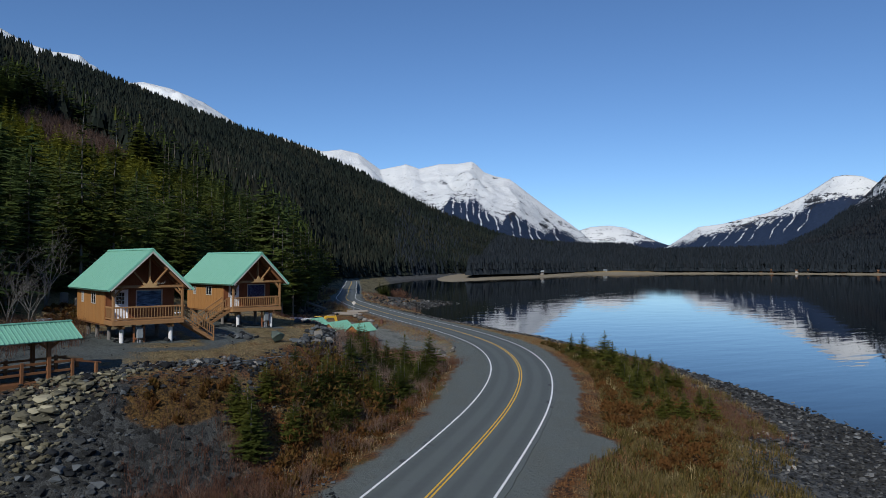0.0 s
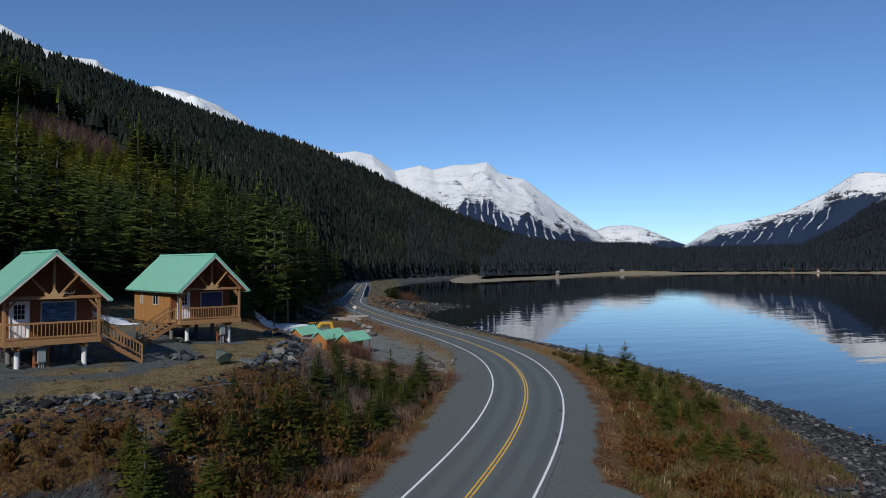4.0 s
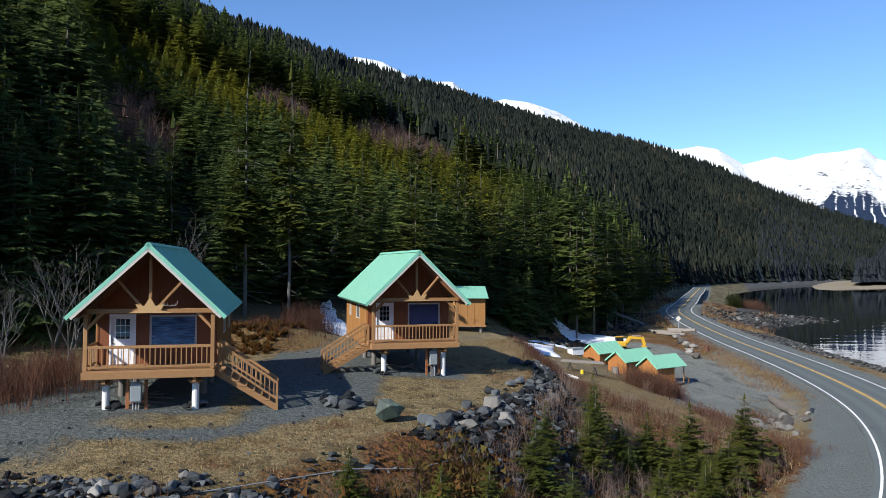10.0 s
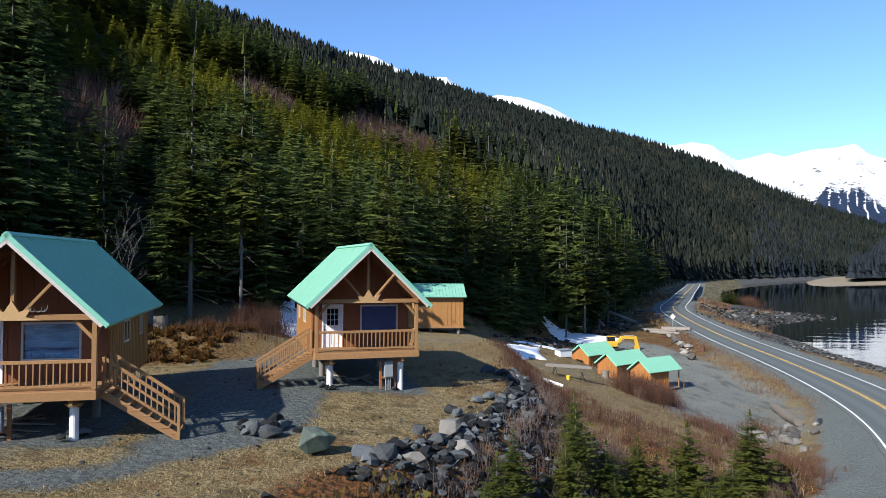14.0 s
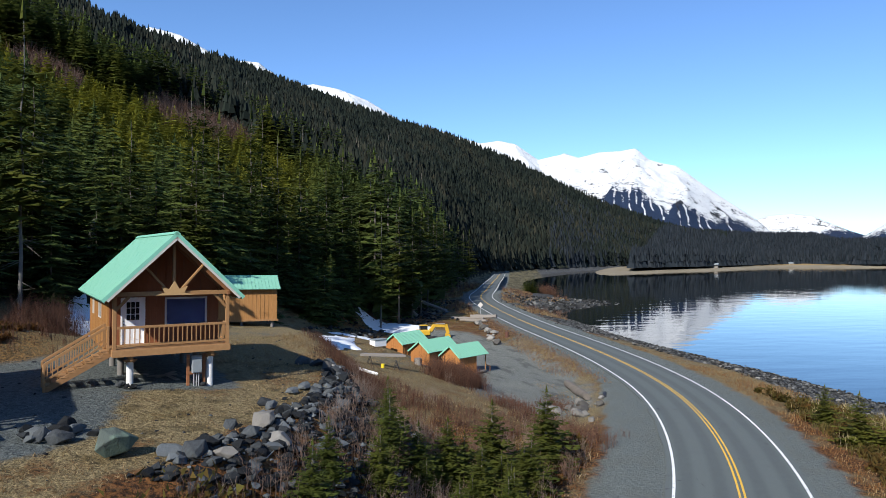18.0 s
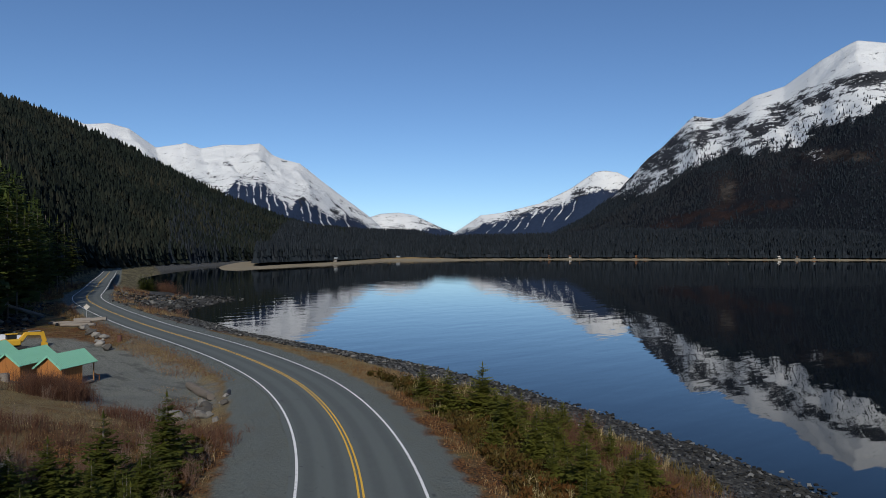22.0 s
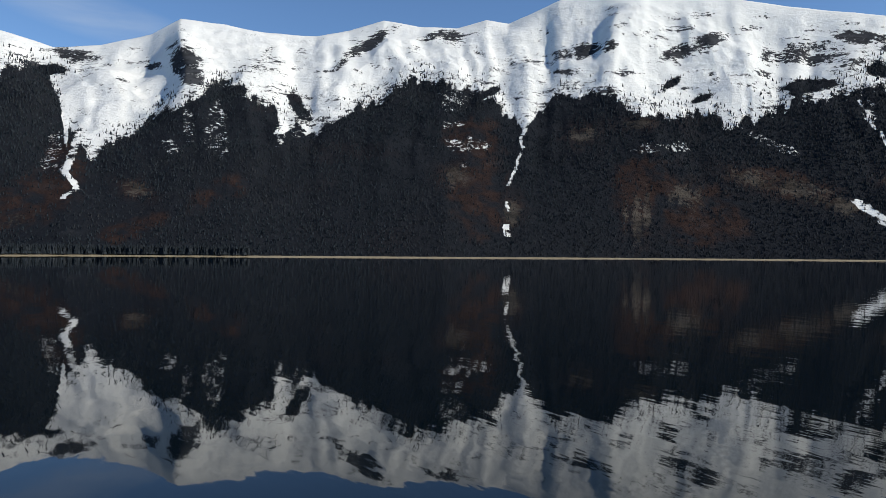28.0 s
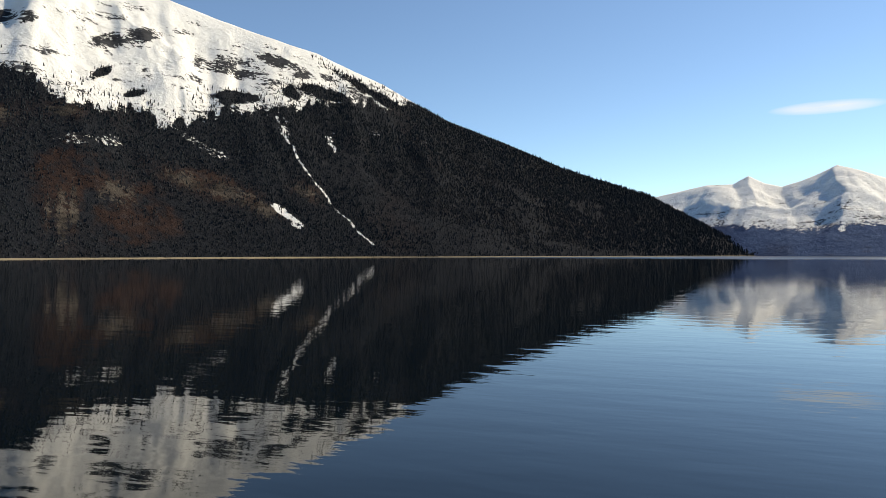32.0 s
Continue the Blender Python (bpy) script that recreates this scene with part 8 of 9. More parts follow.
# ---- stones ----
def stone_mesh(seed, flat=0.7, jag=0.35, sub=1):
    bm = bmesh.new()
    rb = random.Random(seed)
    for _ in range(9 + 5 * sub):
        d = Vector((rb.gauss(0, 1), rb.gauss(0, 1), rb.gauss(0, 1))).normalized()
        q = 0.5 / max(abs(d.x), abs(d.y), abs(d.z)) ** 0.6 * (1 - jag * rb.random())
        bm.verts.new((d.x * q * 1.15, d.y * q, d.z * q * flat))
    bmesh.ops.convex_hull(bm, input=bm.verts)
    bmesh.ops.delete(bm, geom=[v for v in bm.verts if not v.link_faces], context="VERTS")
    if sub > 1:
        bmesh.ops.bevel(bm, geom=bm.edges[:], offset=0.018, segments=1, affect="EDGES")
    me = bpy.data.meshes.new("boulder")
    bm.to_mesh(me)
    bm.free()
    return me


STONES = {}
for key, mat in (("grey", M_ROCK), ("pale", M_PALEROCK), ("tan", M_TANROCK), ("green", M_GREENROCK)):
    STONES[key] = []
    for k in range(5):
        me = stone_mesh(900 + k + len(STONES) * 17, 0.45 if key == "tan" else 0.7, 0.4, 2)
        me.materials.append(mat)
        STONES[key].append(me)
rs = random.Random(77)
LABEL = {"grey": "broken dark grey boulder lying on the bank", "pale": "pale broken boulder lying beside the gravel", "tan": "flat tan stone in the bank under the footbridge", "green": "large green-grey boulder on the grass"}


def boulder(kind, x, y, size, group, sink=0.2, flat=1.0):
    ob = new("boulder", rs.choice(STONES[kind]))
    s = size * (0.8 + 0.4 * rs.random())
    ob.matrix_world = Matrix.LocRotScale((x, y, height(x, y) + size * (0.28 - sink) * flat), Euler((rs.uniform(-0.25, 0.25), rs.uniform(-0.25, 0.25), rs.random() * 6.28)), (s * (0.85 + 0.3 * rs.random()), s * (0.85 + 0.3 * rs.random()), s * flat))
    tagged(ob, LABEL[kind], "boulder", group)
    return ob


boulder("green", -2.75, 27.9, 1.35, "boulders by the cabins", 0.02, 1.25)
boulder("grey", -1.1, 28.2, 1.1, "boulders by the cabins", 0.2, 0.7)
boulder("grey", 0.0, 28.6, 1.3, "boulders by the cabins", 0.2, 0.8)
boulder("pale", 1.9, 31.2, 0.95, "boulders by the cabins", 0.1, 1.2)
boulder("pale", 2.5, 30.0, 1.0, "boulders by the cabins", 0.1, 1.0)
boulder("grey", 2.0, 34.6, 0.8, "boulders by the cabins", 0.1)
for i in range(14):
    boulder("grey", -4.8 + rs.gauss(0, 0.65), 29.7 + rs.gauss(0, 0.45), 0.35 + 0.4 * rs.random(), "stone heap on the grass", 0.0)
# tumbled stones at the bench's corner
for i in range(80):
    t = rs.random()
    x, y = -0.5 + 8.0 * t + rs.gauss(0, 0.7), 27.6 + 16.5 * t ** 1.25 + rs.gauss(0, 0.9)
    x += abs(rs.gauss(0, 0.8))
    boulder("pale" if rs.random() < 0.12 else "grey", x, y, 0.22 + 0.62 * rs.random() ** 2.4, "tumbled stones on the bench edge", 0.08)
for i in range(14):
    t = i / 13
    boulder("pale" if i % 2 else "grey", 4.6 + 4.4 * t + rs.gauss(0, 0.25), 45.5 - 5.5 * t + rs.gauss(0, 0.3), 0.55 + 0.5 * rs.random(), "tumbled stones on the bench edge", 0.1)
for i in range(80):
    t = rs.random()
    x, y = -17.0 + 12.0 * t, 16.4 + 4.2 * t + 1.0 * math.sin(t * 6) + rs.gauss(0, 0.65)
    boulder("pale" if rs.random() < 0.2 else "grey", x, y, 0.2 + 0.5 * rs.random() ** 2.2, "stones along the drive's edge", 0.1)
for root in (CABIN_A, CABIN_B):
    for px in (-1.75, 1.75):
        c = root.matrix_world @ Vector((px, 1.15, 0))
        for i in range(6):
            a = rs.random() * 6.28
            boulder("grey", c.x + 0.42 * math.cos(a), c.y + 0.42 * math.sin(a), 0.28 + 0.25 * rs.random(), "stones round the piers", -0.05)
for i in range(60):
    t, w = rs.random(), rs.gauss(0, 1.15)
    x, y = -17.2 - 3.6 * t + w * 0.8, 15.8 - 4.2 * t + w * 0.5
    boulder("tan", x, y, 0.35 + 0.6 * rs.random() ** 1.5, "tan stones under the footbridge", 0.05)
for i in range(14):
    boulder("grey", -17.3 + rs.gauss(0, 1.7), 8.2 + rs.gauss(0, 2.2), 0.3 + 0.5 * rs.random() ** 2, "grey stones in the gully", 0.1)
# heaps by the lot
for i in range(18):
    boulder("pale", 27.2 + rs.gauss(0, 0.9), 53.4 + rs.gauss(0, 1.3), 0.5 + 0.75 * rs.random(), "pale boulders by the lot", 0.1)
for i in range(26):
    t = i / 25
    boulder("pale", 41.5 - 6.6 * t + rs.gauss(0, 0.45), 121 - 27 * t + rs.gauss(0, 0.8), 0.6 + 0.8 * rs.random() ** 1.5, "pale boulders by the lot", 0.0)
for i in range(12):
    boulder("grey" if rs.random() < 0.75 else "pale", 34 + rs.gauss(0, 3.0), 139 + rs.gauss(0, 6.0), 0.6 + 1.2 * rs.random(), "rocks at the forest foot", 0.1)


def stone_field(name, x, y, size, material, label, seed, sub_seed=0, z=None):
    """Countless stones as one mesh."""
    rng = np.random.default_rng(seed)
    kinds = []
    for k in range(5):
        me = stone_mesh(1200 + sub_seed + k, 0.62, 0.35, 1)
        V = np.array([v.co[:] for v in me.vertices], np.float32)
        T = np.array([p.vertices[:3] for p in me.polygons], np.int32)
        kinds.append((V, T))
        bpy.data.meshes.remove(me)
    n = len(x)
    if z is None:
        z = ground_height(x, y)
    ob = join_copies(name, kinds, np.stack([x, y, z + size * 0.2], -1), rng.integers(0, 5, n), size, rng.random(n) * 6.28, rng.random(n), material, wide=0.8 + 0.5 * rng.random(n))
    tagged(ob, label, "stones", kind="stuff")
    return ob


_g = np.random.default_rng(611)
_t = _g.random(520)
stone_field("drive_edge_stones", -17.2 + 12.6 * _t, 16.2 + 4.3 * _t + 1.0 * np.sin(_t * 6) + _g.normal(0, 0.75, 520), 0.12 + 0.3 * _g.random(520) ** 2, M_ROCK, "broken grey rubble along the edge of the gravel drive", 612, 40)


def riprap():
    x, y, rng = scatter(20, 90, -10, 172, 0.5, 91)
    s, u = to_line(x, y, ROAD)
    dw = table(SHOREDIST, u)
    keep = (-s > dw - 13.0 + 5 * (fbm(x / 4, y / 4, 92, 3) - 0.5)) & (-s < dw + 2.0) & (rng.random(x.size) < np.where(y > 110, 0.5, 0.95))
    x, y = x[keep], y[keep]
    stone_field("riprap", x, y, 0.15 + 0.34 * rng.random(len(x)) ** 2.4, M_SHOREROCK, "dark grey riprap stones along the waterline", 93)
    x, y, rng = scatter(-30, -3, -2, 18.5, 0.29, 94)
    b, _ = to_line(x, y, BENCH)
    keep = (b < 0.5) & (b > -15) & (rng.random(x.size) < np.where(((x - 0.5 * y + 19.1) / 2.8) ** 2 + ((y - 14.6) / 1.6) ** 2 > 1, 0.9, 0.06)) & (x < -6 + 3 * fbm(x / 4, y / 4, 95, 2) - 0.35 * (16 - y) * 0.3)
    stone_field("scree", x[keep], y[keep], 0.06 + 0.24 * rng.random(keep.sum()) ** 3.6, M_ROCK, "dark broken stones on the bank below the drive", 96, 20)
    x, y, rng = scatter(22, 62, -6, 110, 1.1, 198)
    s, u = to_line(x, y, ROAD)
    dw = table(SHOREDIST, u)
    keep = (-s > dw - 13.5) & (-s < dw - 7.0) & (rng.random(x.size) < 0.22)
    stone_field("pale_stones", x[keep], y[keep], 0.25 + 0.4 * rng.random(keep.sum()) ** 2, M_PALEROCK, "scattered pale stones along the top of the riprap", 199, 10)
    x, y, rng = scatter(70, 118, 168, 216, 1.3, 97)
    z = ground_height(x, y)
    keep = (z > -0.4) & (to_line(x, y, ROAD)[0] < -7) & (rng.random(x.size) < 0.8)
    stone_field("shore_stones", x[keep], y[keep], 0.5 + 1.0 * rng.random(keep.sum()) ** 2, M_SHOREROCK, "stones on the low point by the bend", 98, 40)
    x, y, rng = scatter(-24, -12, 8, 17.5, 0.27, 191)
    w = np.abs((x + 17.2) * 0.76 - (y - 15.8) * 0.65)
    keep = (w < 1.7) & (rng.random(x.size) < 0.8)
    stone_field("stones", x[keep], y[keep], 0.18 + 0.36 * rng.random(keep.sum()) ** 1.6, M_TANROCK, "broken tan stones in the bank under the footbridge", 192, 30)
    x, y, rng = scatter(-22, -12, 2, 13, 0.36, 203)
    keep = (((x + 17.3) / 3.2) ** 2 + ((y - 8.0) / 4.2) ** 2 + 0.8 * (fbm(x / 2, y / 2, 204, 2) - 0.5) < 1) & (rng.random(x.size) < 0.7)
    stone_field("gully_stones", x[keep], y[keep], 0.22 + 0.5 * rng.random(keep.sum()) ** 2, M_ROCK, "blue-grey broken stones heaped in the gully", 205, 130)
    x, y, rng = scatter(-2, 10, 26, 47, 0.27, 193)
    b, _ = to_line(x, y, BENCH)
    keep = (b < 1.0) & (b > -5.0) & (rng.random(x.size) < np.where(b > -3.0, 0.85, 0.4))
    stone_field("rubble", x[keep], y[keep], 0.16 + 0.52 * rng.random(keep.sum()) ** 1.9, M_ROCK, "dark broken rubble on the bench's edge", 194, 70)
    x, y, rng = scatter(-19, -2, 14.5, 24.5, 0.42, 195)
    b, _ = to_line(x, y, BENCH)
    keep = (b < 1.4) & (b > -2.2) & (rng.random(x.size) < 0.7) & (fbm(x / 2.5, y / 2.5, 196, 2) > 0.42)
    stone_field("rubble", x[keep], y[keep], 0.14 + 0.42 * rng.random(keep.sum()) ** 2.2, M_ROCK, "dark broken rubble along the drive's edge", 197, 90)
    x, y, rng = scatter(8, 62, 88, 175, 0.9, 201)
    q, _ = to_line(x, y, FOOT)
    s, _ = to_line(x, y, ROAD)
    keep = (np.abs(q + 1.5) < 4.5) & (s > 6.5) & (rng.random(x.size) < 0.6)
    stone_field("rubble", x[keep], y[keep], 0.25 + 0.8 * rng.random(keep.sum()) ** 2.5, M_ROCK, "grey rubble and rocks along the forest foot", 202, 110)
    # small stones on the drives and lot
    x, y, rng = scatter(-22, 9, 19, 60, 0.8, 99)
    b, _ = to_line(x, y, BENCH)
    keep = (b > 0.5) & clear_of_cabins(x, y, -0.3) & (rng.random(x.size) < 0.3)
    stone_field("gravel_stones", x[keep], y[keep], 0.05 + 0.13 * rng.random(keep.sum()) ** 2, M_ROCK, "loose grey stones on the gravel drive", 100, 60)


riprap()


# ---- snow patches ----
def snow_patch(name, cx, cy, rx, ry, rot, thick, label):
    n, m = 40, 8
    V, F = [], []
    ca, sa = math.cos(radians(rot)), math.sin(radians(rot))
    for i in range(n):
        a = 6.283 * i / n
        edge = 1 + 0.5 * noise.noise(Vector((math.cos(a) * 1.7 + cx, math.sin(a) * 1.7 + cy, 0))) + 0.25 * noise.noise(Vector((math.cos(a) * 5 + cx, math.sin(a) * 5, 3)))
        for j in range(m + 1):
            q = edge * j / m
            px, py = rx * q * math.cos(a), ry * q * math.sin(a)
            V.append((cx + px * ca - py * sa, cy + px * sa + py * ca, thick * (1 - (j / m) ** 3) - (0.12 if j == m else 0)))
    V = np.array(V)
    V[:, 2] += ground_height(V[:, 0], V[:, 1]) + 0.06 * fbm(V[:, 0] * 1.3, V[:, 1] * 1.3, 5, 2)
    V[::m + 1, :] = V[0]
    F = [(i * (m + 1) + j, ((i + 1) % n) * (m + 1) + j, ((i + 1) % n) * (m + 1) + j + 1, i * (m + 1) + j + 1) for i in range(n) for j in range(m)]
    ob = grid_mesh(name, V, np.array(F), M_SNOW)
    tagged(ob, label, "snow", kind="structure")


snow_patch("snow_1", -8.6, 57.2, 2.3, 3.4, 40, 0.1, "old snow bank melting behind the cabin")
snow_patch("snow_5", -11.0, 61.5, 0.9, 4.0, 12, 0.1, "narrow old snow streak at the forest edge")
snow_patch("snow_2", 10.6, 78.5, 2.3, 8.0, -14, 0.3, "old snow patch melting beside the lot")
snow_patch("snow_3", 24.6, 115.5, 6.6, 4.4, 22, 0.4, "old snow strip melting at the forest foot")
snow_patch("snow_4", 14.8, 89.0, 4.2, 0.9, 25, 0.2, "thin old snow strip beside the sheds")


# ---- logs, stumps, snag ----
def log(x0, y0, x1, y1, r, label, mat=M_GREYWOOD, name="log", lift=0.0):
    bm = bmesh.new()
    z0, z1 = height(x0, y0) + r * 0.8 + lift, height(x1, y1) + r * 0.8 + lift
    a, b = Vector((x0, y0, z0)), Vector((x1, y1, z1))
    rod(bm, a, b, r, r * 0.8, 12)
    bmesh.ops.subdivide_edges(bm, edges=[e for e in bm.edges if e.calc_length() > (b - a).length * 0.8], cuts=8)
    for v in bm.verts:
        v.co += Vector((noise.noise(v.co * 1.5), noise.noise(v.co * 1.5 + Vector((9, 0, 0))), noise.noise(v.co * 1.5 + Vector((0, 9, 0))))) * r * 0.35
    ob = part(name, bm, mat)
    tagged(ob, label, name, "logs round the lot")
    return ob


log(42.0, 127, 46, 123.8, 0.45, "thick weathered driftwood log beside the lot")
log(38.5, 128, 43, 122.5, 0.28, "long weathered log on the stones")
log(39, 124, 42, 118, 0.3, "grey log among the boulders")
log(31.0, 64.0, 29.2, 56.6, 0.38, "weathered log lying along the lot's edge", M_BARK)
log(33, 133, 25, 137, 0.3, "fallen grey log at the forest foot")
log(41, 140, 33, 146, 0.35, "fallen grey log at the forest foot")
log(9.9, 58.9, 11.4, 58.3, 0.14, "short white birch log on the grass", M_TUBE)
for x, y, h, r in ((-16.6, 48.9, 1.0, 0.42), (-17.9, 49.8, 1.25, 0.38)):
    bm = bmesh.new()
    z = height(x, y)
    rod(bm, (x, y, z - 0.3), (x, y, z + h), r * 1.15, r * 0.9, 14)
    for v in bm.verts:
        v.co.x += 0.12 * noise.noise(v.co * 2)
        v.co.y += 0.12 * noise.noise(v.co * 2 + Vector((5, 5, 5)))
        if v.co.z > z + h * 0.7:
            v.co.z += 0.15 * noise.noise(v.co * 3)
    ob = part("tree_stump", bm, M_BARK)
    tagged(ob, "weathered grey tree stump beside the cabin", "stump", "stumps behind the cabin")
bm = bmesh.new()
zz = height(-12.6, 72)
rod(bm, (-12.6, 72, zz - 0.4), (-12.3, 72.2, zz + 4.2), 0.38, 0.26, 10)
rod(bm, (-12.3, 72.2, zz + 4.1), (-12.1, 72.3, zz + 5.0), 0.2, 0.04, 7)
tagged(part("dead_snag", bm, M_PALEBARK), "broken pale dead tree snag in the forest", "dead tree")
bm = bmesh.new()
rod(bm, (18.9, 75.2, height(18.9, 75.2) - 0.1), (18.9, 75.2, height(18.9, 75.2) + 0.75), 0.42, 0.4, 14)
tagged(part("chopping_block", bm, M_GREYWOOD), "grey round wooden chopping block on the grass", "wood block")
bm = bmesh.new()
zc = height(30.2, 55.8)
rod(bm, (31.2, 57.2, zc + 0.05), (30.3, 55.7, zc + 0.05), 0.17, seg=20)
bmesh.ops.delete(bm, geom=[f for f in bm.faces if len(f.verts) > 4], context="FACES_ONLY")
cu = part("culvert_pipe", bm, M_BLACK)
cu.modifiers.new("thick", "SOLIDIFY").thickness = 0.04
tagged(cu, "black culvert pipe among pale boulders", "pipe")
# hose down the bank
cv = bpy.data.curves.new("hose", "CURVE")
cv.dimensions, cv.bevel_depth = "3D", 0.02
sp = cv.splines.new("POLY")
hp = [(-9.5, 17.6), (-6.5, 19.8), (-3.6, 22.4), (-1.4, 24.0), (0.8, 26.2), (2.2, 29.0), (2.9, 31.5), (3.2, 34.5)]
sp.points.add(len(hp) - 1)
for q, (x, y) in zip(sp.points, hp):
    q.co = (x, y, height(x, y) + 0.12, 1)
cv.materials.append(M_GREYBOX)
tagged(new("water_hose", cv), "thin grey hose lying across the stony bank", "hose")


# ---- yard things ----
def sawhorse(x, y, rz):
    root = empty("sawhorse", pose(x, y, height(x, y), 0, 0, rz))
    tagged(root, "black folding sawhorse standing on the grass", "sawhorse", "sawhorses on the grass")
    stick("top_rail", M_BLACK, root, (-0.45, 0, 0.74), (0.45, 0, 0.74), 0.08, 0.1)
    for sx in (-0.38, 0.38):
        for sy in (-0.25, 0.25):
            stick("leg", M_BLACK, root, (sx, sy, -0.02), (sx * 0.95, 0, 0.72), 0.05, 0.05)
    stick("brace", M_BLACK, root, (-0.38, 0.0, 0.35), (0.38, 0.0, 0.35), 0.04, 0.04)


dirx, diry = math.cos(radians(-6)), math.sin(radians(-6))
bx0, by0 = 11.2, 65.0
sawhorse(bx0 + 0.7 * dirx, by0 + 0.7 * diry, 84)
sawhorse(bx0 + 3.1 * dirx, by0 + 3.1 * diry, 84)
root = empty("timber_stack", pose(bx0, by0, max(height(bx0 + 0.7, by0), height(bx0 + 3.1, by0)) + 0.79, 0, 2.5, -6))
tagged(root, "pale timber beams laid across two sawhorses", "timber")
for i in range(3):
    block("timber_beam", M_GREYWOOD, root, (-0.2 + 0.1 * i, 3.9 - 0.1 * i, -0.36 + 0.25 * i, -0.13 + 0.25 * i, 0.0, 0.2), bevel=0.01)
bm = bmesh.new()
zb = height(12.9, 64.0)
rod(bm, (12.9, 64.0, zb), (12.9, 64.0, zb + 0.38), 0.14, 0.17, 16)
bucket = part("bucket", bm, M_YELLOWPLASTIC)
tagged(bucket, "yellow plastic bucket standing on dead grass", "bucket")
root = empty("storage_trunk", pose(16.1, 83.6, height(16.1, 83.6), 0, 0, 30))
tagged(root, "white storage box beside the sheds", "box")
block("box_body", M_WHITE, root, (-0.9, 0.9, -0.5, 0.5, 0, 0.75), bevel=0.03)
block("lid", M_GREYBOX, root, (-0.95, 0.95, -0.55, 0.55, 0.755, 0.88), bevel=0.03)
# barrels behind the first cabin
v = CABIN_A.matrix_world @ Vector((-3.3, 10.8, 0))
for dx, dy, r, h, mat, lab in ((0, 0, 0.3, 0.95, M_BLUE, "blue plastic barrel behind the cabin"), (-1.3, 0.4, 0.55, 1.2, M_STEEL, "galvanised steel tank behind the cabin")):
    root = empty("barrel", pose(v.x + dx, v.y + dy, height(v.x + dx, v.y + dy)))
    tagged(root, lab, "barrel")
    bm = bmesh.new()
    rod(bm, (0, 0, -0.05), (0, 0, h), r, seg=22)
    soften(bm, 0.02)
    part("shell", bm, mat, root)
    for z in (h * 0.33, h * 0.66):
        bm = bmesh.new()
        rod(bm, (0, 0, z - 0.02), (0, 0, z + 0.02), r + 0.015, seg=22)
        part("hoop", bm, mat, root)
    bm = bmesh.new()
    rod(bm, (0, 0, h), (0, 0, h + 0.05), r * 1.04, seg=22)
    part("lid", bm, M_GREYBOX if mat is M_STEEL else mat, root)
bm = bmesh.new()
zr = height(38.2, 98.5)
rod(bm, (38.2, 98.5, zr), (38.2, 98.5, zr + 0.85), 0.3, seg=18)
tagged(part("drum", bm, M_RED), "rusty red steel drum beside the boulders", "barrel")


def excavator(x, y, rz):
    g = height(x, y)
    root = empty("excavator", pose(x, y, g, 0, 0, rz))
    tagged(root, "yellow tracked excavator parked on the gravel lot", "excavator")
    for sy in (-0.75, 0.75):
        bm = bmesh.new()
        box(bm, -1.2, 1.2, sy - 0.22, sy + 0.22, 0.08, 0.62)
        soften(bm, 0.16)
        part("track", bm, M_BLACK, root, "black crawler track")
    bm = bmesh.new()
    box(bm, -1.35, 0.55, -0.85, 0.85, 0.75, 1.55)
    soften(bm, 0.12)
    part("body", bm, M_YELLOW, root, "yellow engine cover")
    bm = bmesh.new()
    box(bm, -0.75, 0.35, 0.02, 0.82, 1.5, 2.15)
    soften(bm, 0.08)
    part("cab", bm, M_GLASS, root, "dark glazed cab")
    block("cab_roof", M_YELLOW, root, (-0.82, 0.42, -0.02, 0.88, 2.15, 2.25), bevel=0.03)
    bm = bmesh.new()
    box(bm, -0.4, 0.4, -0.4, 0.4, 0.55, 0.78)
    part("turntable", bm, M_BLACK, root)
    for name, a, b, w, h in (("boom", (0.5, -0.35, 1.2), (1.25, -0.35, 2.2), 0.34, 0.5), ("boom", (1.15, -0.35, 2.15), (3.1, -0.35, 2.05), 0.3, 0.42), ("arm", (3.15, -0.35, 2.25), (3.55, -0.35, 0.9), 0.3, 0.48)):
        stick(name, M_YELLOW, root, a, b, w, h, "yellow boom arm", 0.03)
    bm = bmesh.new()
    rod(bm, (0.85, -0.35, 1.1), (1.6, -0.35, 1.95), 0.07)
    rod(bm, (1.5, -0.35, 2.42), (3.0, -0.35, 2.4), 0.07)
    part("hydraulic_ram", bm, M_STEEL, root, "steel hydraulic rams")
    bm = bmesh.new()
    ring = [(3.2, 0.9), (3.7, 0.85), (3.85, 0.35), (3.5, 0.05), (3.05, 0.15), (3.25, 0.45)]
    f0 = [bm.verts.new((a, -0.75, b)) for a, b in ring]
    f1 = [bm.verts.new((a, 0.05, b)) for a, b in ring]
    bm.faces.new(f0)
    bm.faces.new(f1[::-1])
    for i in range(6):
        j = (i + 1) % 6
        bm.faces.new((f0[j], f0[i], f1[i], f1[j]))
    bmesh.ops.recalc_face_normals(bm, faces=bm.faces[:])
    part("bucket", bm, M_YELLOW, root, "worn digging bucket")


excavator(27.3, 104.5, 5)

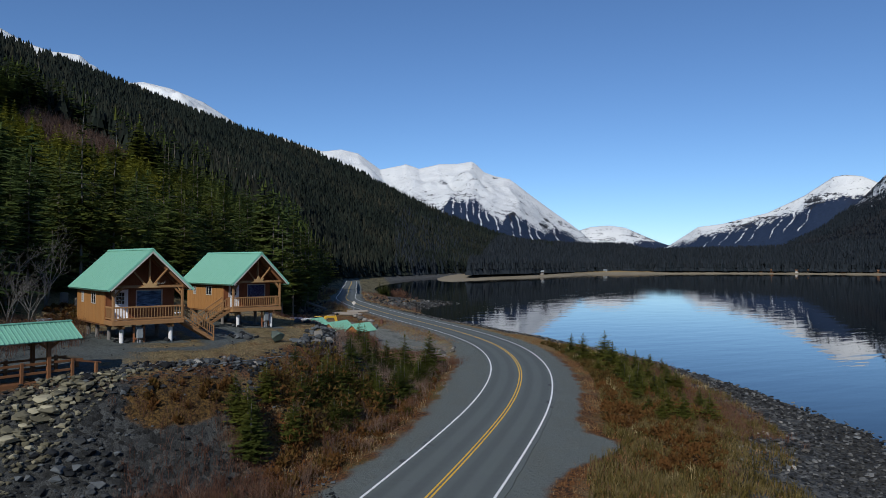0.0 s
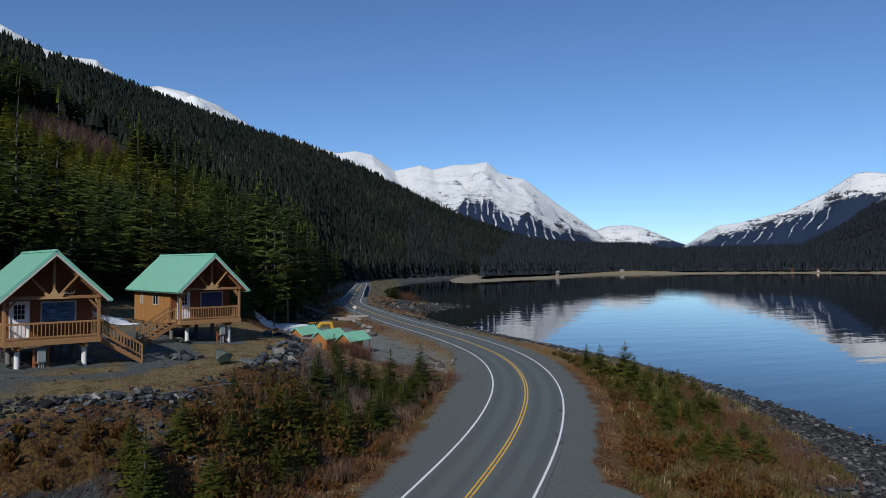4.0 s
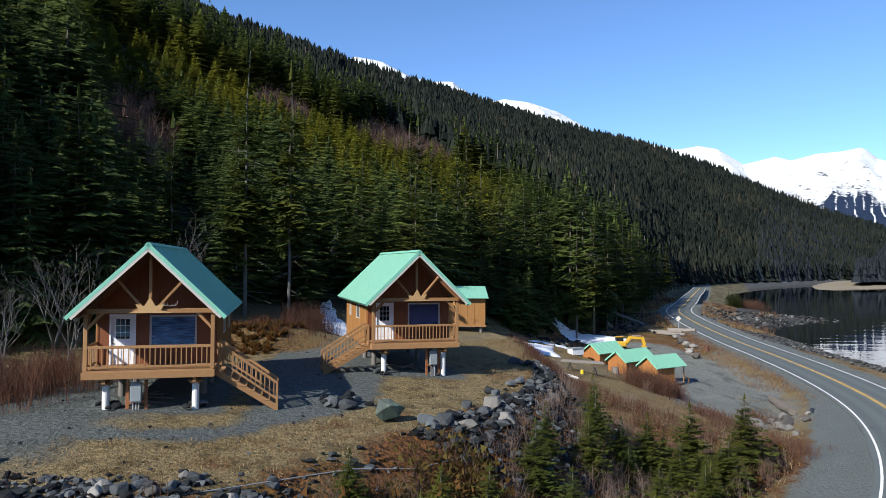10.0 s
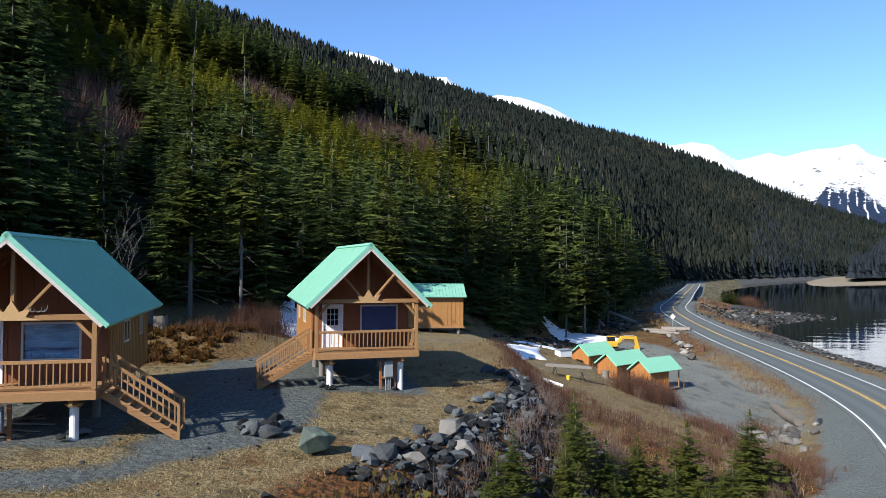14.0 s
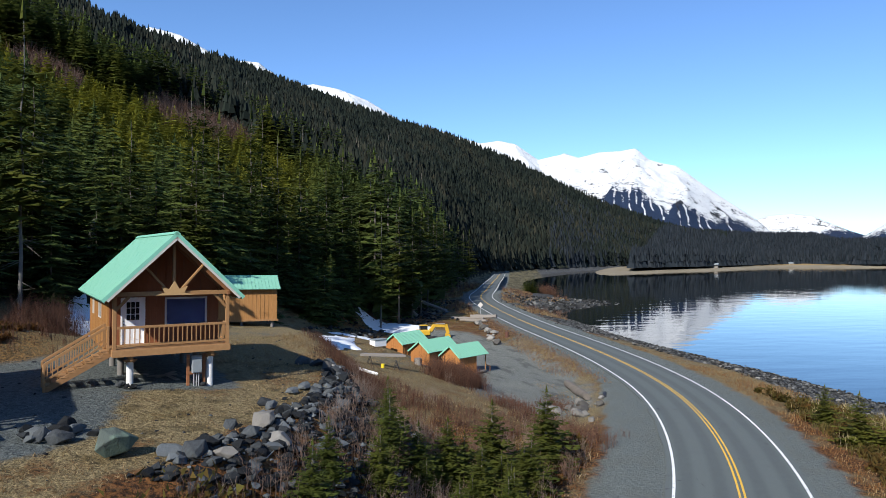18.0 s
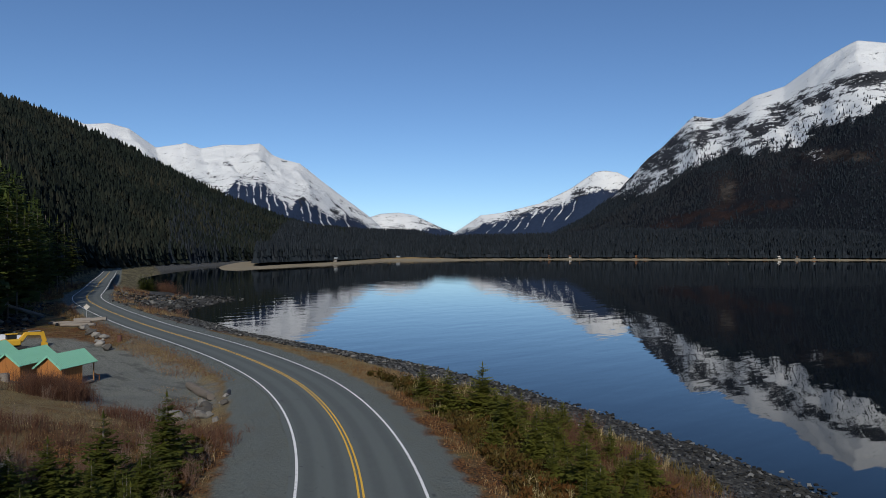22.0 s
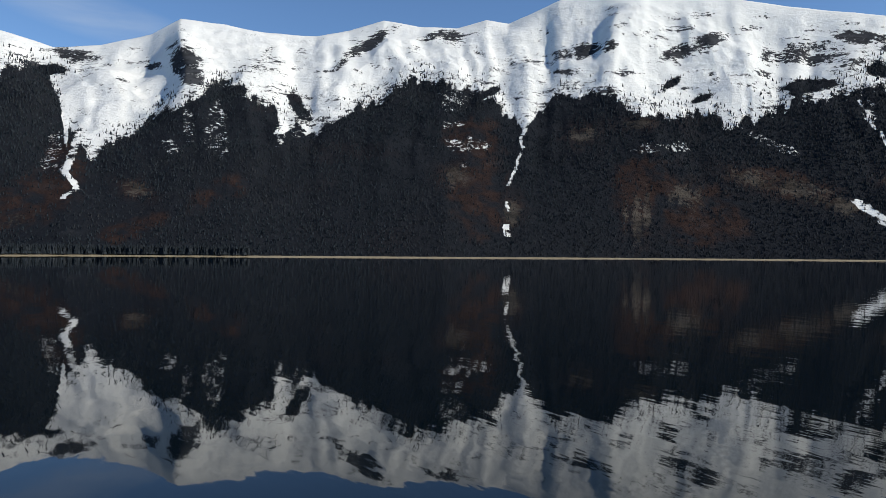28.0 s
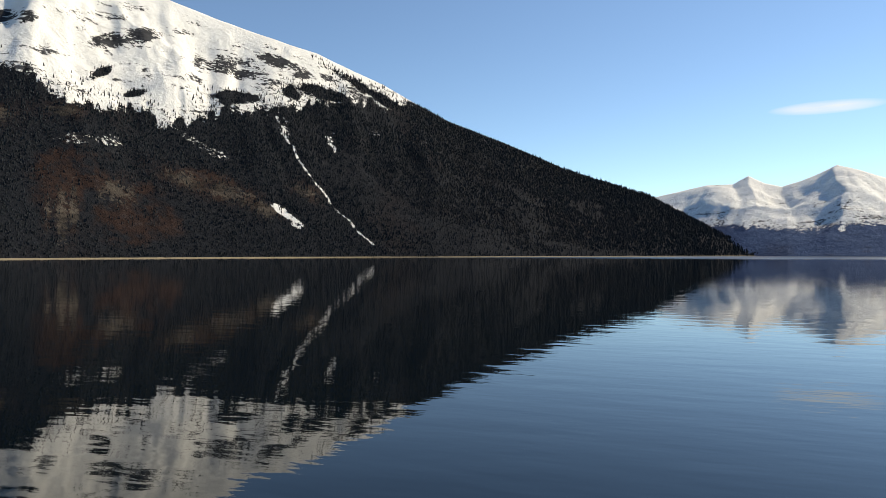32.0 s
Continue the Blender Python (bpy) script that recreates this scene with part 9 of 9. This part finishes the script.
# road sign, seen from behind
sx, sy = 46.0, 133.0
root = empty("road_sign", pose(sx, sy, height(sx, sy), 0, 0, -20))
tagged(root, "diamond road sign with bare silver back beside the road", "road sign")
stick("post", M_STEEL, root, (0, 0, -0.3), (0, 0, 2.4), 0.08, 0.08, up=(0, 1, 0))
bm = bmesh.new()
bmesh.ops.create_cube(bm, size=1, matrix=Matrix.Translation((0, -0.06, 1.85)) @ Matrix.Rotation(radians(45), 4, "Y") @ Matrix.Diagonal((0.76, 0.02, 0.76, 1)))
part("sign_plate", bm, M_TRIM, root, "pale metal sign plate")

# shrub and spruces on the knoll by the bend
for x, y in ((103, 240), (105.5, 243), (101, 238), (107, 247), (99, 234.5), (104.5, 249)):
    k = rt.randrange(5)
    plant(SMALL, used, k, x, y, rt.uniform(4.0, 6.5), 4.0, "bushy spruce on the grassy knoll by the bend", "spruces on the knoll", rt.random() * 6, 1.7)


# ---- houses on the far shore ----
def far_house(az, r, w, d, h, wall, roof, label):
    x, y = CENTRE[0] + r * math.cos(radians(az)), CENTRE[1] + r * math.sin(radians(az))
    root = empty("far_house", pose(x, y, 3.0, 0, 0, az + 90 + rs.uniform(-25, 25)))
    tagged(root, label, "house", "houses along the far shore")
    block("wall", wall, root, (-w / 2, w / 2, -d / 2, d / 2, -1.0, h))
    bm = bmesh.new()
    p = [(-d / 2 - 0.6, h - 0.1), (d / 2 + 0.6, h - 0.1), (0, h + d * 0.42)]
    a = [bm.verts.new((-w / 2 - 0.6, q, z)) for q, z in p]
    b = [bm.verts.new((w / 2 + 0.6, q, z)) for q, z in p]
    bm.faces.new(a[::-1])
    bm.faces.new(b)
    for i in range(3):
        j = (i + 1) % 3
        bm.faces.new((a[i], a[j], b[j], b[i]))
    bmesh.ops.recalc_face_normals(bm, faces=bm.faces[:])
    part("roof", bm, roof, root)
    for k in range(3):
        xx = -w / 2 + (k + 0.5) * w / 3
        for sg in (-1, 1):
            block("window", M_GLASS, root, (xx - 0.6, xx + 0.6, sg * (d / 2 + 0.03) - 0.03, sg * (d / 2 + 0.03) + 0.03, h * 0.4, h * 0.75))


for az, dr, w in ((35.0, 14, 9), (34.2, 12, 7), (32.5, 16, 8), (31.8, 18, 7), (29.5, 14, 12), (27.2, 14, 9), (26.6, 16, 8), (24.1, 14, 14), (22.8, 18, 10), (20.5, 16, 9), (17.8, 14, 12), (16.8, 16, 9), (15.6, 15, 12), (14.5, 15, 11), (13.0, 14, 10), (11.1, 14, 14), (9.2, 16, 9)):
    far_house(az, float(table(FLAT, az)) + dr + 8, w * 0.62, 5, 2.6, rs.choice((M_TRIM, M_GREYWOOD, M_DARKWOOD, M_DARKWOOD)), rs.choice((M_GREYBOX, M_DARKWOOD, M_TRIM)), "small house on the far shore below the woods")
far_house(52.1, 720 + 60, 4, 4, 2.6, M_GREYWOOD, M_GREYBOX, "dark steep-roofed house on the grassy point")
far_house(46.9, 1030 + 50, 5, 4, 2.0, M_TRIM, M_GREYBOX, "pale house on the grassy point")
